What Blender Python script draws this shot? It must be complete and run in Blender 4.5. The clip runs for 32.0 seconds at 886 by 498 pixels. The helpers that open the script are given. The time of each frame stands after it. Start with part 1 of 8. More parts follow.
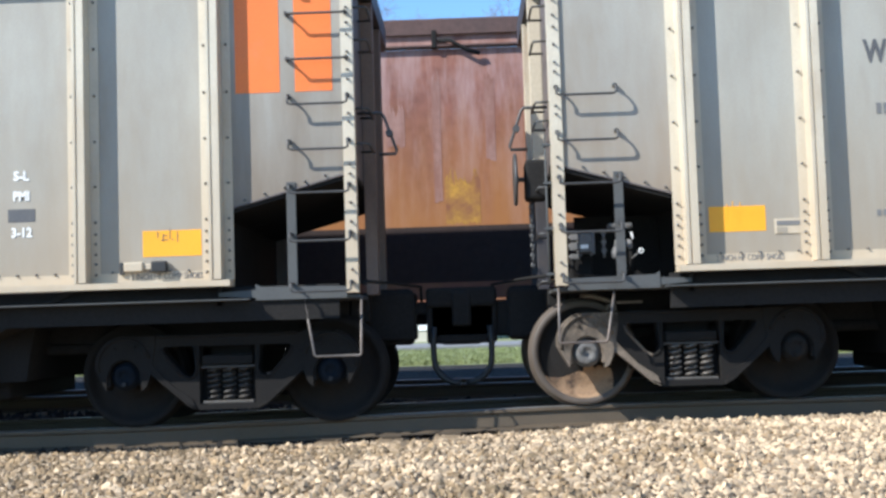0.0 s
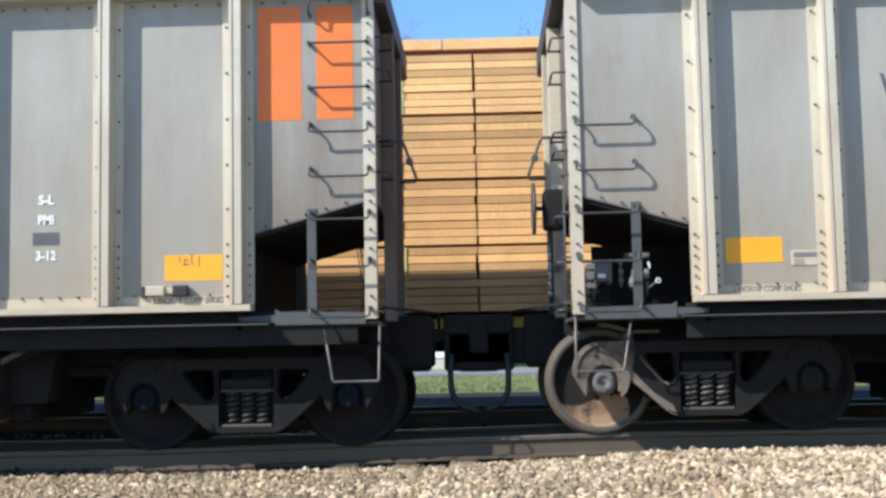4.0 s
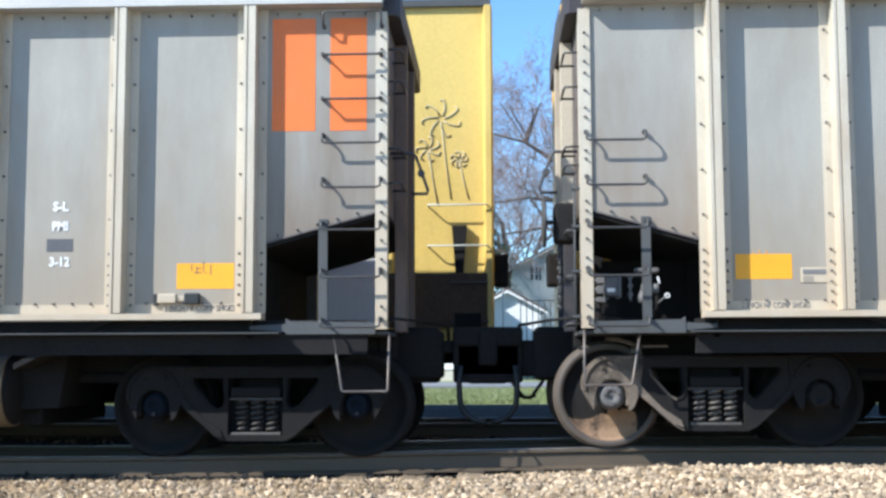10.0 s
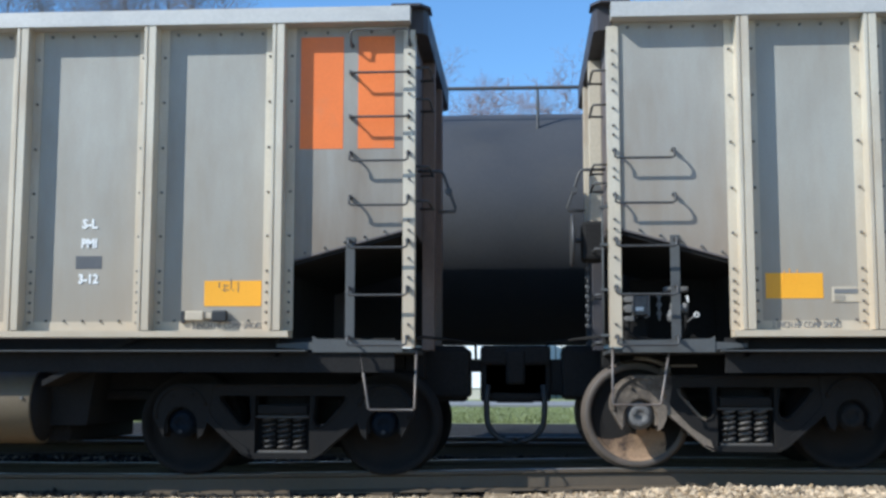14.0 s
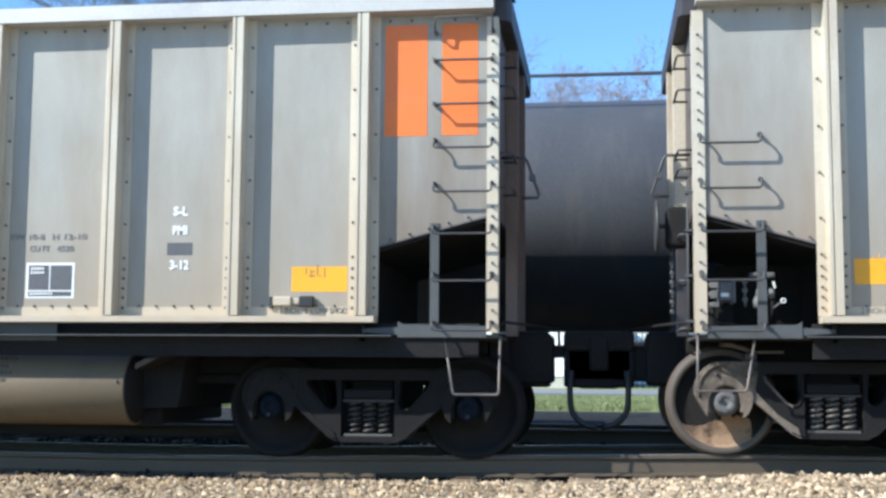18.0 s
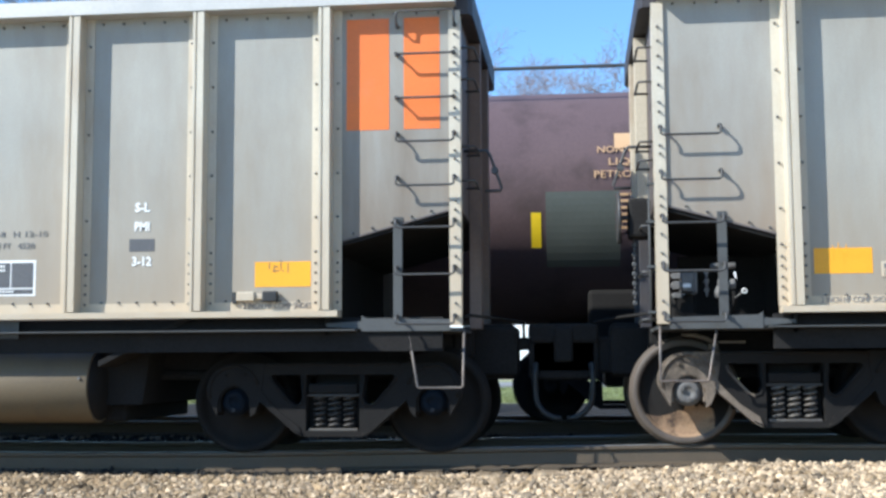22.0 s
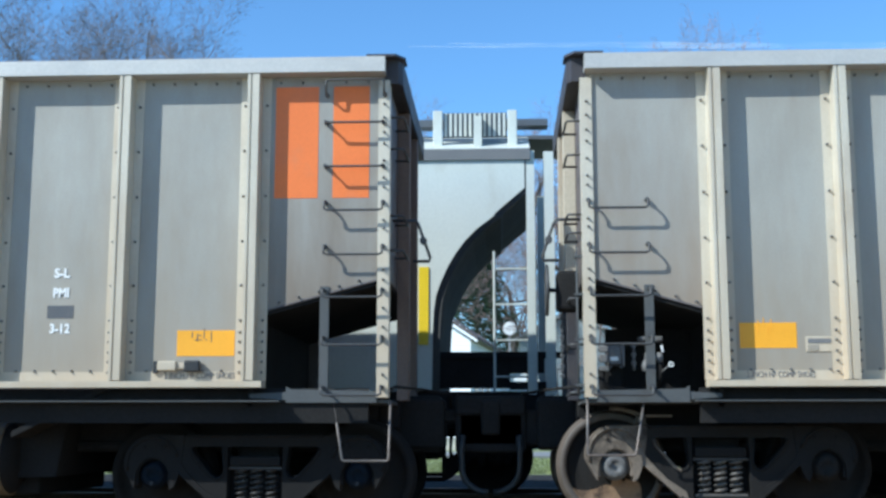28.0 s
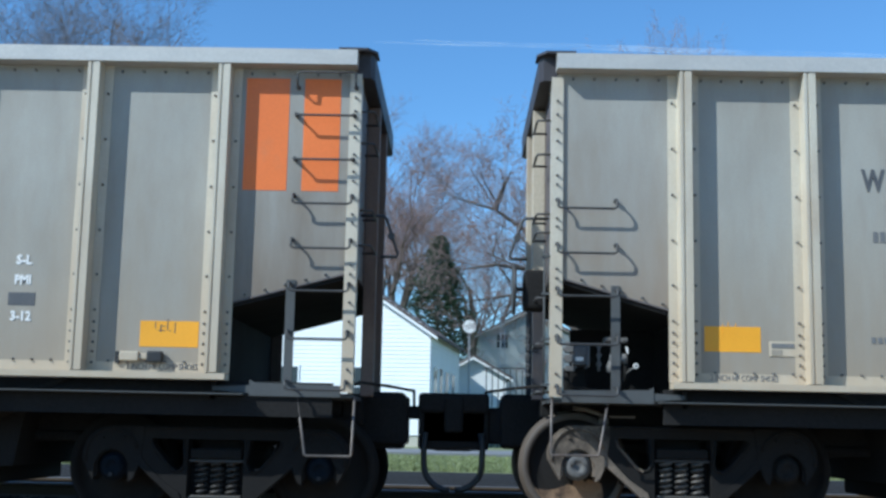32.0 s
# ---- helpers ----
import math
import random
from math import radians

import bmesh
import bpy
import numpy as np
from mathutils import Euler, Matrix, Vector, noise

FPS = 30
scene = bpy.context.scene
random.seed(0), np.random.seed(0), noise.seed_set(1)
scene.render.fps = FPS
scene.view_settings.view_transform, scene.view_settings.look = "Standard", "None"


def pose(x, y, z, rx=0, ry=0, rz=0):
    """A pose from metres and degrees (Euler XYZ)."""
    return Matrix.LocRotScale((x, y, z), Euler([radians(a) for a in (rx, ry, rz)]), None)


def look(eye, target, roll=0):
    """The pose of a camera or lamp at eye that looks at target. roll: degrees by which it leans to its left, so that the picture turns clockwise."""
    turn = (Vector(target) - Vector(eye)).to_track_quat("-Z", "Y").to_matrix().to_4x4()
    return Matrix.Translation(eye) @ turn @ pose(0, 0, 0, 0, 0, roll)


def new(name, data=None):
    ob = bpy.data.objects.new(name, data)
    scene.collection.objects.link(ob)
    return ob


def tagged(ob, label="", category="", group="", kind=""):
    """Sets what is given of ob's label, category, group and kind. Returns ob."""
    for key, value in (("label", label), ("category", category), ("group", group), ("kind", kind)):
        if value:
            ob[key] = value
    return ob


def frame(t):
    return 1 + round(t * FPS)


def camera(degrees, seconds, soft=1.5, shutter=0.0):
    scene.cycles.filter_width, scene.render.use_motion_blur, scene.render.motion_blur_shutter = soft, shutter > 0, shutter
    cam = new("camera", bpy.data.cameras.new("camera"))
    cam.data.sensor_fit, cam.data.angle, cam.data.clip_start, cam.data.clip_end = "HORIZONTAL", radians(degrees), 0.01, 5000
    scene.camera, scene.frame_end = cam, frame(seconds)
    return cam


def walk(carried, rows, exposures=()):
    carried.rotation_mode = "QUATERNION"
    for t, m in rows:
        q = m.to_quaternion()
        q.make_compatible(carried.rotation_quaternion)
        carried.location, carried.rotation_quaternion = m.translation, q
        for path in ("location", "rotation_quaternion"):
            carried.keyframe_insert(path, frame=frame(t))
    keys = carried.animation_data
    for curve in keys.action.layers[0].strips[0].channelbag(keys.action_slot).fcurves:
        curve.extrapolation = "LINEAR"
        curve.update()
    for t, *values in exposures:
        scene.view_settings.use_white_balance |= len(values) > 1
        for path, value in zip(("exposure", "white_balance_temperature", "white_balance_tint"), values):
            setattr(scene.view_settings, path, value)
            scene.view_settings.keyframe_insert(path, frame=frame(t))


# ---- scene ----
cam = camera(40.3, 32.0, soft=2.8)

# seconds, eye, target, roll
PATH = [
    (0, (0.18, -2.018, 0.723), (0.143, -0.023, 0.851), -1.8),
    (0.5, (0.178, -2.06, 0.722), (0.093, -0.066, 0.854), -0.5),
    (1, (0.179, -2.077, 0.721), (0.105, -0.081, 0.831), -1.0),
    (1.5, (0.182, -2.079, 0.722), (0.116, -0.086, 0.873), -1.6),
    (2, (0.186, -2.096, 0.722), (0.114, -0.104, 0.891), -1.5),
    (2.5, (0.189, -2.106, 0.722), (0.114, -0.115, 0.889), -1.5),
    (4.5, (0.17, -2.111, 0.718), (0.111, -0.12, 0.901), -0.8),
    (5, (0.172, -2.12, 0.716), (0.114, -0.131, 0.915), -0.5),
    (5.5, (0.182, -2.115, 0.715), (0.124, -0.127, 0.92), -0.8),
    (6, (0.194, -2.08, 0.714), (0.159, -0.091, 0.917), -0.4),
    (6.5, (0.202, -2.093, 0.714), (0.154, -0.103, 0.915), -0.5),
    (7, (0.203, -2.137, 0.714), (0.151, -0.148, 0.915), -0.4),
    (7.5, (0.2, -2.139, 0.715), (0.147, -0.148, 0.898), -0.2),
    (8, (0.196, -2.151, 0.715), (0.136, -0.16, 0.898), -0.4),
    (8.5, (0.189, -2.139, 0.717), (0.122, -0.149, 0.902), -0.5),
    (9, (0.186, -2.127, 0.718), (0.115, -0.136, 0.901), -0.4),
    (9.5, (0.185, -2.135, 0.718), (0.11, -0.145, 0.904), -0.3),
    (10, (0.188, -2.159, 0.718), (0.104, -0.17, 0.911), -0.2),
    (10.5, (0.185, -2.165, 0.719), (0.095, -0.177, 0.921), -0.6),
    (11, (0.184, -2.167, 0.72), (0.105, -0.179, 0.918), -0.9),
    (11.5, (0.186, -2.186, 0.721), (0.094, -0.2, 0.935), -0.5),
    (12, (0.184, -2.179, 0.722), (0.101, -0.191, 0.921), -0.3),
    (12.5, (0.189, -2.177, 0.723), (0.121, -0.195, 0.978), -0.2),
    (13, (0.19, -2.159, 0.724), (0.087, -0.174, 0.949), -0.1),
    (13.5, (0.194, -2.127, 0.723), (0.071, -0.145, 0.955), 0.1),
    (15.5, (0.219, -2.13, 0.696), (0.024, -0.148, 0.873), -0.2),
    (16, (0.214, -2.161, 0.693), (-0.029, -0.184, 0.88), 0.2),
    (16.5, (0.199, -2.183, 0.691), (-0.069, -0.209, 0.877), 0.2),
    (17, (0.183, -2.214, 0.688), (-0.109, -0.245, 0.881), 0.2),
    (17.5, (0.172, -2.217, 0.686), (-0.106, -0.246, 0.88), 0.2),
    (18, (0.16, -2.196, 0.684), (-0.101, -0.224, 0.889), 0.4),
    (18.5, (0.149, -2.139, 0.684), (-0.03, -0.155, 0.861), 0.7),
    (19, (0.151, -2.138, 0.684), (0.008, -0.152, 0.881), 0.3),
    (19.5, (0.165, -2.142, 0.684), (0.04, -0.154, 0.874), 0.1),
    (20, (0.19, -2.149, 0.683), (0.057, -0.162, 0.87), 0.3),
    (20.5, (0.215, -2.14, 0.682), (0.083, -0.154, 0.872), 0.4),
    (21, (0.233, -2.128, 0.682), (0.103, -0.142, 0.88), 0.0),
    (21.5, (0.244, -2.162, 0.681), (0.089, -0.178, 0.883), -0.4),
    (22, (0.246, -2.197, 0.68), (0.029, -0.218, 0.875), -0.3),
    (22.5, (0.237, -2.199, 0.679), (0.011, -0.219, 0.852), -0.0),
    (23, (0.223, -2.191, 0.677), (0.006, -0.211, 0.86), -0.0),
    (23.5, (0.201, -2.169, 0.677), (-0.01, -0.19, 0.866), -0.2),
    (24, (0.18, -2.132, 0.678), (-0.019, -0.149, 0.848), 0.0),
    (24.5, (0.178, -2.115, 0.68), (0.029, -0.127, 0.835), 1.2),
    (25, (0.185, -2.15, 0.681), (-0.012, -0.169, 0.876), 1.6),
    (25.5, (0.193, -2.159, 0.685), (0.017, -0.177, 0.891), 1.4),
    (27.5, (0.232, -2.108, 0.718), (0.08, -0.133, 0.995), -0.2),
    (28, (0.235, -2.113, 0.718), (0.139, -0.139, 1.023), -0.0),
    (28.5, (0.23, -2.092, 0.718), (0.137, -0.115, 1.003), 0.5),
    (29, (0.221, -2.138, 0.713), (0.12, -0.163, 1.012), 0.5),
    (29.5, (0.211, -2.138, 0.711), (0.105, -0.163, 1.009), 0.7),
    (30, (0.206, -2.127, 0.711), (0.114, -0.151, 1.006), 1.1),
    (30.5, (0.202, -2.133, 0.712), (0.102, -0.157, 1.005), 1.1),
    (31, (0.195, -2.128, 0.713), (0.103, -0.152, 1.009), 1.1),
    (31.5, (0.186, -2.108, 0.716), (0.114, -0.133, 1.024), 1.1),
    (32, (0.171, -2.084, 0.717), (0.14, -0.107, 1.018), 1.2),
]
walk(cam, [(t, look(eye, target, roll)) for t, eye, target, roll in PATH],
     exposures=[(0.0, 0.81, 5800, 10), (1.0, 0.81, 5800, 10), (2.0, 0.68, 5750, 10), (5.0, 0.68, 5800, 10), (6.0, 0.54, 5650, 10), (7.0, 0.36, 5600, 10), (8.0, 0.28, 5550, 10), (9.0, 0.66, 5650, 10), (10.0, 0.84, 5600, 10), (11.0, 0.74, 5600, 10), (12.0, 0.74, 5550, 6), (13.0, 0.26, 5450, 8), (16.0, 0.84, 5600, 8), (17.0, 0.86, 5600, 8), (20.0, 0.82, 5650, 8), (24.0, 0.82, 5650, 8), (25.0, 0.94, 5600, 8), (28.0, 0.48, 5300, 4), (30.0, 0.42, 5350, 4), (31.0, 0.48, 5380, 4), (32.0, 0.16, 5200, 4)])

# ---- world and sun ----
SUN_TRAVEL = Vector((1.68, 1.06, -1.55)).normalized()
world = bpy.data.worlds.new("sky")
scene.world = world
world.use_nodes = True
wn = world.node_tree.nodes
wl = world.node_tree.links
wn.clear()
sky = wn.new("ShaderNodeTexSky")
sky.sky_type = "NISHITA"
sky.sun_disc = False
sky.sun_elevation = math.asin(-SUN_TRAVEL.z)
sky.sun_rotation = math.atan2(-SUN_TRAVEL.x, -SUN_TRAVEL.y)
sky.air_density, sky.dust_density, sky.ozone_density = 1.0, 0.0, 4.5
bgd = wn.new("ShaderNodeBackground")
bgd.inputs["Strength"].default_value = 0.134
wout = wn.new("ShaderNodeOutputWorld")
clear_air = wn.new("ShaderNodeVectorMath")
clear_air.operation = "MULTIPLY"
clear_air.inputs[1].default_value = (0.92, 1.0, 0.99)
wl.new(sky.outputs[0], clear_air.inputs[0])
wl.new(clear_air.outputs[0], bgd.inputs[0])
wl.new(bgd.outputs[0], wout.inputs[0])

sun_data = bpy.data.lights.new("sun", "SUN")
sun_data.energy, sun_data.angle, sun_data.color = 4.6, radians(0.53), (1.0, 0.93, 0.8)
sun = new("sun", sun_data)
sun.matrix_world = look((0, 0, 60), Vector((0, 0, 60)) + SUN_TRAVEL)


# ---- plan ----
NEAR_C = 9.48      # centre line of the standing cars' track
FAR_C = 14.05      # centre line of the moving train's track
SIDE = 8.0         # side sheets of the standing cars
SPEED = 10.3       # metres a second, towards +x


# ---- materials ----
def material(name, col, rough=0.6, metal=0.0, var=0.18, big=1.2, fine=45.0, bump=0.1, dirt=None, dirt_from=0.52, dirt_to=0.75,
             dirt_scale=(1.0, 1.0, 1.0), island=0.0, per_object=0.0, relief=0.004, coat=0.0, spec=0.5, dust=None, dust_from=2.9, dust_to=1.1):
    m = bpy.data.materials.new(name)
    m.use_nodes = True
    nt = m.node_tree
    n, l = nt.nodes, nt.links
    bsdf = n["Principled BSDF"]
    bsdf.inputs["Roughness"].default_value = rough
    bsdf.inputs["Metallic"].default_value = metal
    bsdf.inputs["Coat Weight"].default_value = coat
    bsdf.inputs["Specular IOR Level"].default_value = spec
    co = n.new("ShaderNodeTexCoord")
    a = n.new("ShaderNodeTexNoise")
    a.inputs["Scale"].default_value, a.inputs["Detail"].default_value = big, 6.0
    b = n.new("ShaderNodeTexNoise")
    b.inputs["Scale"].default_value, b.inputs["Detail"].default_value = fine, 4.0
    l.new(co.outputs["Object"], a.inputs["Vector"])
    l.new(co.outputs["Object"], b.inputs["Vector"])
    add = n.new("ShaderNodeMath")
    add.operation = "ADD"
    l.new(a.outputs[0], add.inputs[0])
    l.new(b.outputs[0], add.inputs[1])
    mr = n.new("ShaderNodeMapRange")
    mr.inputs["From Min"].default_value, mr.inputs["From Max"].default_value = 0.7, 1.3
    mr.inputs["To Min"].default_value, mr.inputs["To Max"].default_value = 1 - var, 1 + var
    l.new(add.outputs[0], mr.inputs["Value"])
    value = mr.outputs["Result"]
    for source, amount in (("island", island), ("object", per_object)):
        if amount:
            src = n.new("ShaderNodeNewGeometry" if source == "island" else "ShaderNodeObjectInfo")
            r = n.new("ShaderNodeMapRange")
            r.inputs["To Min"].default_value, r.inputs["To Max"].default_value = 1 - amount, 1 + amount
            l.new(src.outputs["Random Per Island" if source == "island" else "Random"], r.inputs["Value"])
            mul = n.new("ShaderNodeMath")
            mul.operation = "MULTIPLY"
            l.new(value, mul.inputs[0])
            l.new(r.outputs["Result"], mul.inputs[1])
            value = mul.outputs[0]
    sc = n.new("ShaderNodeVectorMath")
    sc.operation = "SCALE"
    sc.inputs[0].default_value = col[:3]
    l.new(value, sc.inputs["Scale"])
    out = sc.outputs[0]
    if dirt:
        mp = n.new("ShaderNodeMapping")
        mp.inputs["Scale"].default_value = dirt_scale
        d = n.new("ShaderNodeTexNoise")
        d.inputs["Scale"].default_value, d.inputs["Detail"].default_value, d.inputs["Roughness"].default_value = 1.7, 8.0, 0.65
        l.new(co.outputs["Object"], mp.inputs["Vector"])
        l.new(mp.outputs[0], d.inputs["Vector"])
        dr = n.new("ShaderNodeMapRange")
        dr.inputs["From Min"].default_value, dr.inputs["From Max"].default_value = dirt_from, dirt_to
        l.new(d.outputs[0], dr.inputs["Value"])
        mix = n.new("ShaderNodeMix")
        mix.data_type = "RGBA"
        l.new(dr.outputs["Result"], mix.inputs["Factor"])
        l.new(out, mix.inputs["A"])
        mix.inputs["B"].default_value = (*dirt[:3], 1)
        out = mix.outputs["Result"]
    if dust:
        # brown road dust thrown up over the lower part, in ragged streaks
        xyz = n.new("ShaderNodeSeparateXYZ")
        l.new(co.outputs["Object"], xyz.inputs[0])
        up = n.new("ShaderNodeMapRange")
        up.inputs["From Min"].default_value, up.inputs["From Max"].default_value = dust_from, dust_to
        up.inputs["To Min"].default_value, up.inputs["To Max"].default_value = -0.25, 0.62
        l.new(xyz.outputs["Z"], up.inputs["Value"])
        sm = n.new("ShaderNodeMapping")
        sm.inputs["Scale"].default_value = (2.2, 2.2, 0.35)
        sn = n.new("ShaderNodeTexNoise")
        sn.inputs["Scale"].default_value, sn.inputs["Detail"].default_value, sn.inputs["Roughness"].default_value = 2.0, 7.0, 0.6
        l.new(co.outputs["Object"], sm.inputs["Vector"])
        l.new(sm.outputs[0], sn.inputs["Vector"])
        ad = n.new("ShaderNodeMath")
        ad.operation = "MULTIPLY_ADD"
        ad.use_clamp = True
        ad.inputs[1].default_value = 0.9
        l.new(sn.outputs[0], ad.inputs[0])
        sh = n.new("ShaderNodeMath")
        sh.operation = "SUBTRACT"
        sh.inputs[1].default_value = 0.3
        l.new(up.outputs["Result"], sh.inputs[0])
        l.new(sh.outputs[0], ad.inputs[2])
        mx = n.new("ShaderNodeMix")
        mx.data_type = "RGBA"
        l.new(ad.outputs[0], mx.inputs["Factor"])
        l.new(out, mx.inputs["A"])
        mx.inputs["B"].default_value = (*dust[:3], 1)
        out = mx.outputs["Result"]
    l.new(out, bsdf.inputs["Base Color"])
    rr = n.new("ShaderNodeMapRange")
    rr.inputs["From Min"].default_value, rr.inputs["From Max"].default_value = 0.3, 0.7
    rr.inputs["To Min"].default_value, rr.inputs["To Max"].default_value = max(rough - 0.1, 0.03), min(rough + 0.1, 1)
    l.new(a.outputs[0], rr.inputs["Value"])
    l.new(rr.outputs["Result"], bsdf.inputs["Roughness"])
    if bump:
        bp = n.new("ShaderNodeBump")
        bp.inputs["Strength"].default_value, bp.inputs["Distance"].default_value = bump, relief
        l.new(b.outputs[0], bp.inputs["Height"])
        l.new(bp.outputs[0], bsdf.inputs["Normal"])
    return m


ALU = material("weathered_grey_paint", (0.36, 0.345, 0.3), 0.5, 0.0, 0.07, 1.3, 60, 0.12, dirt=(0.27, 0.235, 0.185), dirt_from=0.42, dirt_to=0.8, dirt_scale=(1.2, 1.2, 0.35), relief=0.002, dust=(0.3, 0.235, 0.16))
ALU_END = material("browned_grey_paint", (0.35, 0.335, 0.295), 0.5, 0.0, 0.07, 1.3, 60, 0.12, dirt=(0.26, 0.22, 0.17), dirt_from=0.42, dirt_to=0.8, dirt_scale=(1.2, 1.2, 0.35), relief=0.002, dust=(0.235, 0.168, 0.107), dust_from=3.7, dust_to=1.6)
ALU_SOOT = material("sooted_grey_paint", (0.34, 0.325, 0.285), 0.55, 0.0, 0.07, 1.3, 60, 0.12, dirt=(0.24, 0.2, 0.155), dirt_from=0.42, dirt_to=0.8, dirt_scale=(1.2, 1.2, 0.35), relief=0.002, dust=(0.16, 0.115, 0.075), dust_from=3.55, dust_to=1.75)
ALU_POST = material("pale_aluminium_post", (0.56, 0.505, 0.4), 0.5, 0.0, 0.07, 2, 50, 0.1, dirt=(0.4, 0.31, 0.21), dirt_from=0.45, dirt_to=0.8, dirt_scale=(2, 2, 0.5), dust=(0.47, 0.37, 0.25))
CHORD = material("top_chord_metal", (0.47, 0.455, 0.42), 0.5, 0.1, 0.08, 2, 40, 0.1, dirt=(0.42, 0.4, 0.37), dirt_scale=(0.8, 1, 3))
RIVET = material("rivet_steel", (0.16, 0.15, 0.14), 0.5, 0.5, 0.1, 8, 80, 0)
END_PAINT = material("dark_end_paint", (0.12, 0.1, 0.095), 0.6, 0, 0.12, 1.5, 40, 0.15, dirt=(0.1, 0.085, 0.075), dirt_scale=(1, 1, 0.4))
END_CAP = material("dark_end_cap", (0.04, 0.036, 0.04), 0.6, 0, 0.15, 3, 40, 0.15, dirt=(0.09, 0.07, 0.055))
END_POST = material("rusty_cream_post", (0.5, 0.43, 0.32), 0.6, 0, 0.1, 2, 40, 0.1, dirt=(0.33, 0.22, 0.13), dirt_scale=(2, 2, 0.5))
SHADE_POST = material("shaded_end_post", (0.17, 0.115, 0.085), 0.7, 0, 0.15, 2, 40, 0.15, dirt=(0.09, 0.065, 0.055), dirt_scale=(2, 2, 0.5))
IRON = material("grey_iron", (0.075, 0.072, 0.07), 0.55, 0.4, 0.12, 4, 60, 0.1)
STEP = material("grey_step_paint", (0.082, 0.084, 0.083), 0.65, 0.0, 0.1, 3, 50, 0.1, dirt=(0.06, 0.057, 0.053), spec=0.3)
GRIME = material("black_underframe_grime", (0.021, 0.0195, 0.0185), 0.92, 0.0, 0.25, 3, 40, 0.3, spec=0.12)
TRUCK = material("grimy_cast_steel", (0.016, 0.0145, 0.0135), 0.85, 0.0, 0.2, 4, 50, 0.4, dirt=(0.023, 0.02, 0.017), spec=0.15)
DUSTY_LIT = material("dusty_sunlit_cast_steel", (0.17, 0.135, 0.103), 0.85, 0.0, 0.3, 7, 60, 0.6, dirt=(0.035, 0.029, 0.024), dirt_from=0.5, dirt_to=0.64, spec=0.2)
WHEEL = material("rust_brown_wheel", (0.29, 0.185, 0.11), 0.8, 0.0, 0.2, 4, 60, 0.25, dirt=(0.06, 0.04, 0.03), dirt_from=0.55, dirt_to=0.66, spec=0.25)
# near-black wheel steel: the shade under the cars is put into its colour
OILY_SHADE = material("oil_and_shade_black_wheel", (0.017, 0.0155, 0.0145), 0.85, 0.0, 0.2, 4, 60, 0.25, dirt=(0.025, 0.021, 0.018), spec=0.15)
RIM = material("worn_rim_steel", (0.09, 0.07, 0.054), 0.55, 0.1, 0.1, 5, 60, 0.1, dirt=(0.16, 0.12, 0.09))
AXLE = material("grey_bearing_cap", (0.02, 0.018, 0.0165), 0.9, 0.0, 0.15, 8, 60, 0.2, spec=0.15)
BLUE_CAP = material("blue_bearing_cap", (0.0105, 0.0135, 0.0185), 0.95, 0.0, 0.15, 8, 60, 0.1, spec=0.08)
# dark and lit copies of one coil steel, for shaded and sunlit springs
COIL = material("dark_coil_steel", (0.05, 0.043, 0.037), 0.6, 0.2, 0.2, 8, 60, 0.2, dirt=(0.09, 0.055, 0.035))
COIL_LIT = material("lit_coil_steel", (0.11, 0.095, 0.08), 0.55, 0.2, 0.2, 8, 60, 0.2, dirt=(0.1, 0.06, 0.04))
CASTING = material("dusty_grey_casting", (0.14, 0.133, 0.125), 0.7, 0.0, 0.2, 8, 60, 0.3, dirt=(0.07, 0.062, 0.055))
SPRING = material("spring_steel", (0.15, 0.13, 0.115), 0.5, 0.4, 0.12, 8, 60, 0.1, dirt=(0.2, 0.13, 0.09))
DRUM_INK = material("faded_drum_stencil", (0.07, 0.055, 0.04), 0.7, 0, 0.15, 5, 60, 0)
TAN = material("tan_drum_paint", (0.135, 0.097, 0.052), 0.6, 0, 0.12, 1.5, 40, 0.05, dirt=(0.085, 0.062, 0.04))
ORANGE = material("orange_panel_paint", (0.76, 0.18, 0.03), 0.5, 0, 0.06, 2, 50, 0.05, dirt=(0.62, 0.2, 0.07))
YELLOW = material("yellow_decal", (0.82, 0.37, 0.01), 0.5, 0, 0.05, 3, 60, 0)
WHITE = material("white_stencil", (0.78, 0.77, 0.74), 0.6, 0, 0.06, 5, 60, 0)
DARK_INK = material("dark_stencil", (0.09, 0.09, 0.095), 0.6, 0, 0.15, 5, 60, 0)
GREY_INK = material("faded_stencil", (0.17, 0.165, 0.16), 0.6, 0, 0.1, 5, 60, 0)
RUBBER = material("black_rubber", (0.02, 0.02, 0.02), 0.6, 0, 0.15, 5, 60, 0.1)
RAIL = material("rusty_rail", (0.1, 0.074, 0.048), 0.7, 0.2, 0.15, 5, 60, 0.2)
RAIL_TOP = material("polished_rail_head", (0.27, 0.26, 0.25), 0.4, 0.7, 0.08, 5, 60, 0.02)
TIE = material("weathered_tie_wood", (0.24, 0.175, 0.105), 0.85, 0, 0.2, 3, 70, 0.5, per_object=0.15)
STONE = material("ballast_stone", (0.43, 0.322, 0.205), 0.85, 0, 0.15, 9, 120, 0.4, dirt=(0.26, 0.175, 0.095), dirt_from=0.5, dirt_to=0.85, island=0.6)
SOILED = material("soiled_ballast_stone", (0.29, 0.2, 0.108), 0.9, 0, 0.2, 6, 120, 0.4, dirt=(0.11, 0.085, 0.05), dirt_from=0.45, dirt_to=0.8, island=0.45)
# near-black bed and stones: shade under and between the trains put into colour
SHADE_BED = material("shade_dark_bed", (0.016, 0.014, 0.012), 0.95, 0, 0.35, 6, 60, 1.0, relief=0.03)
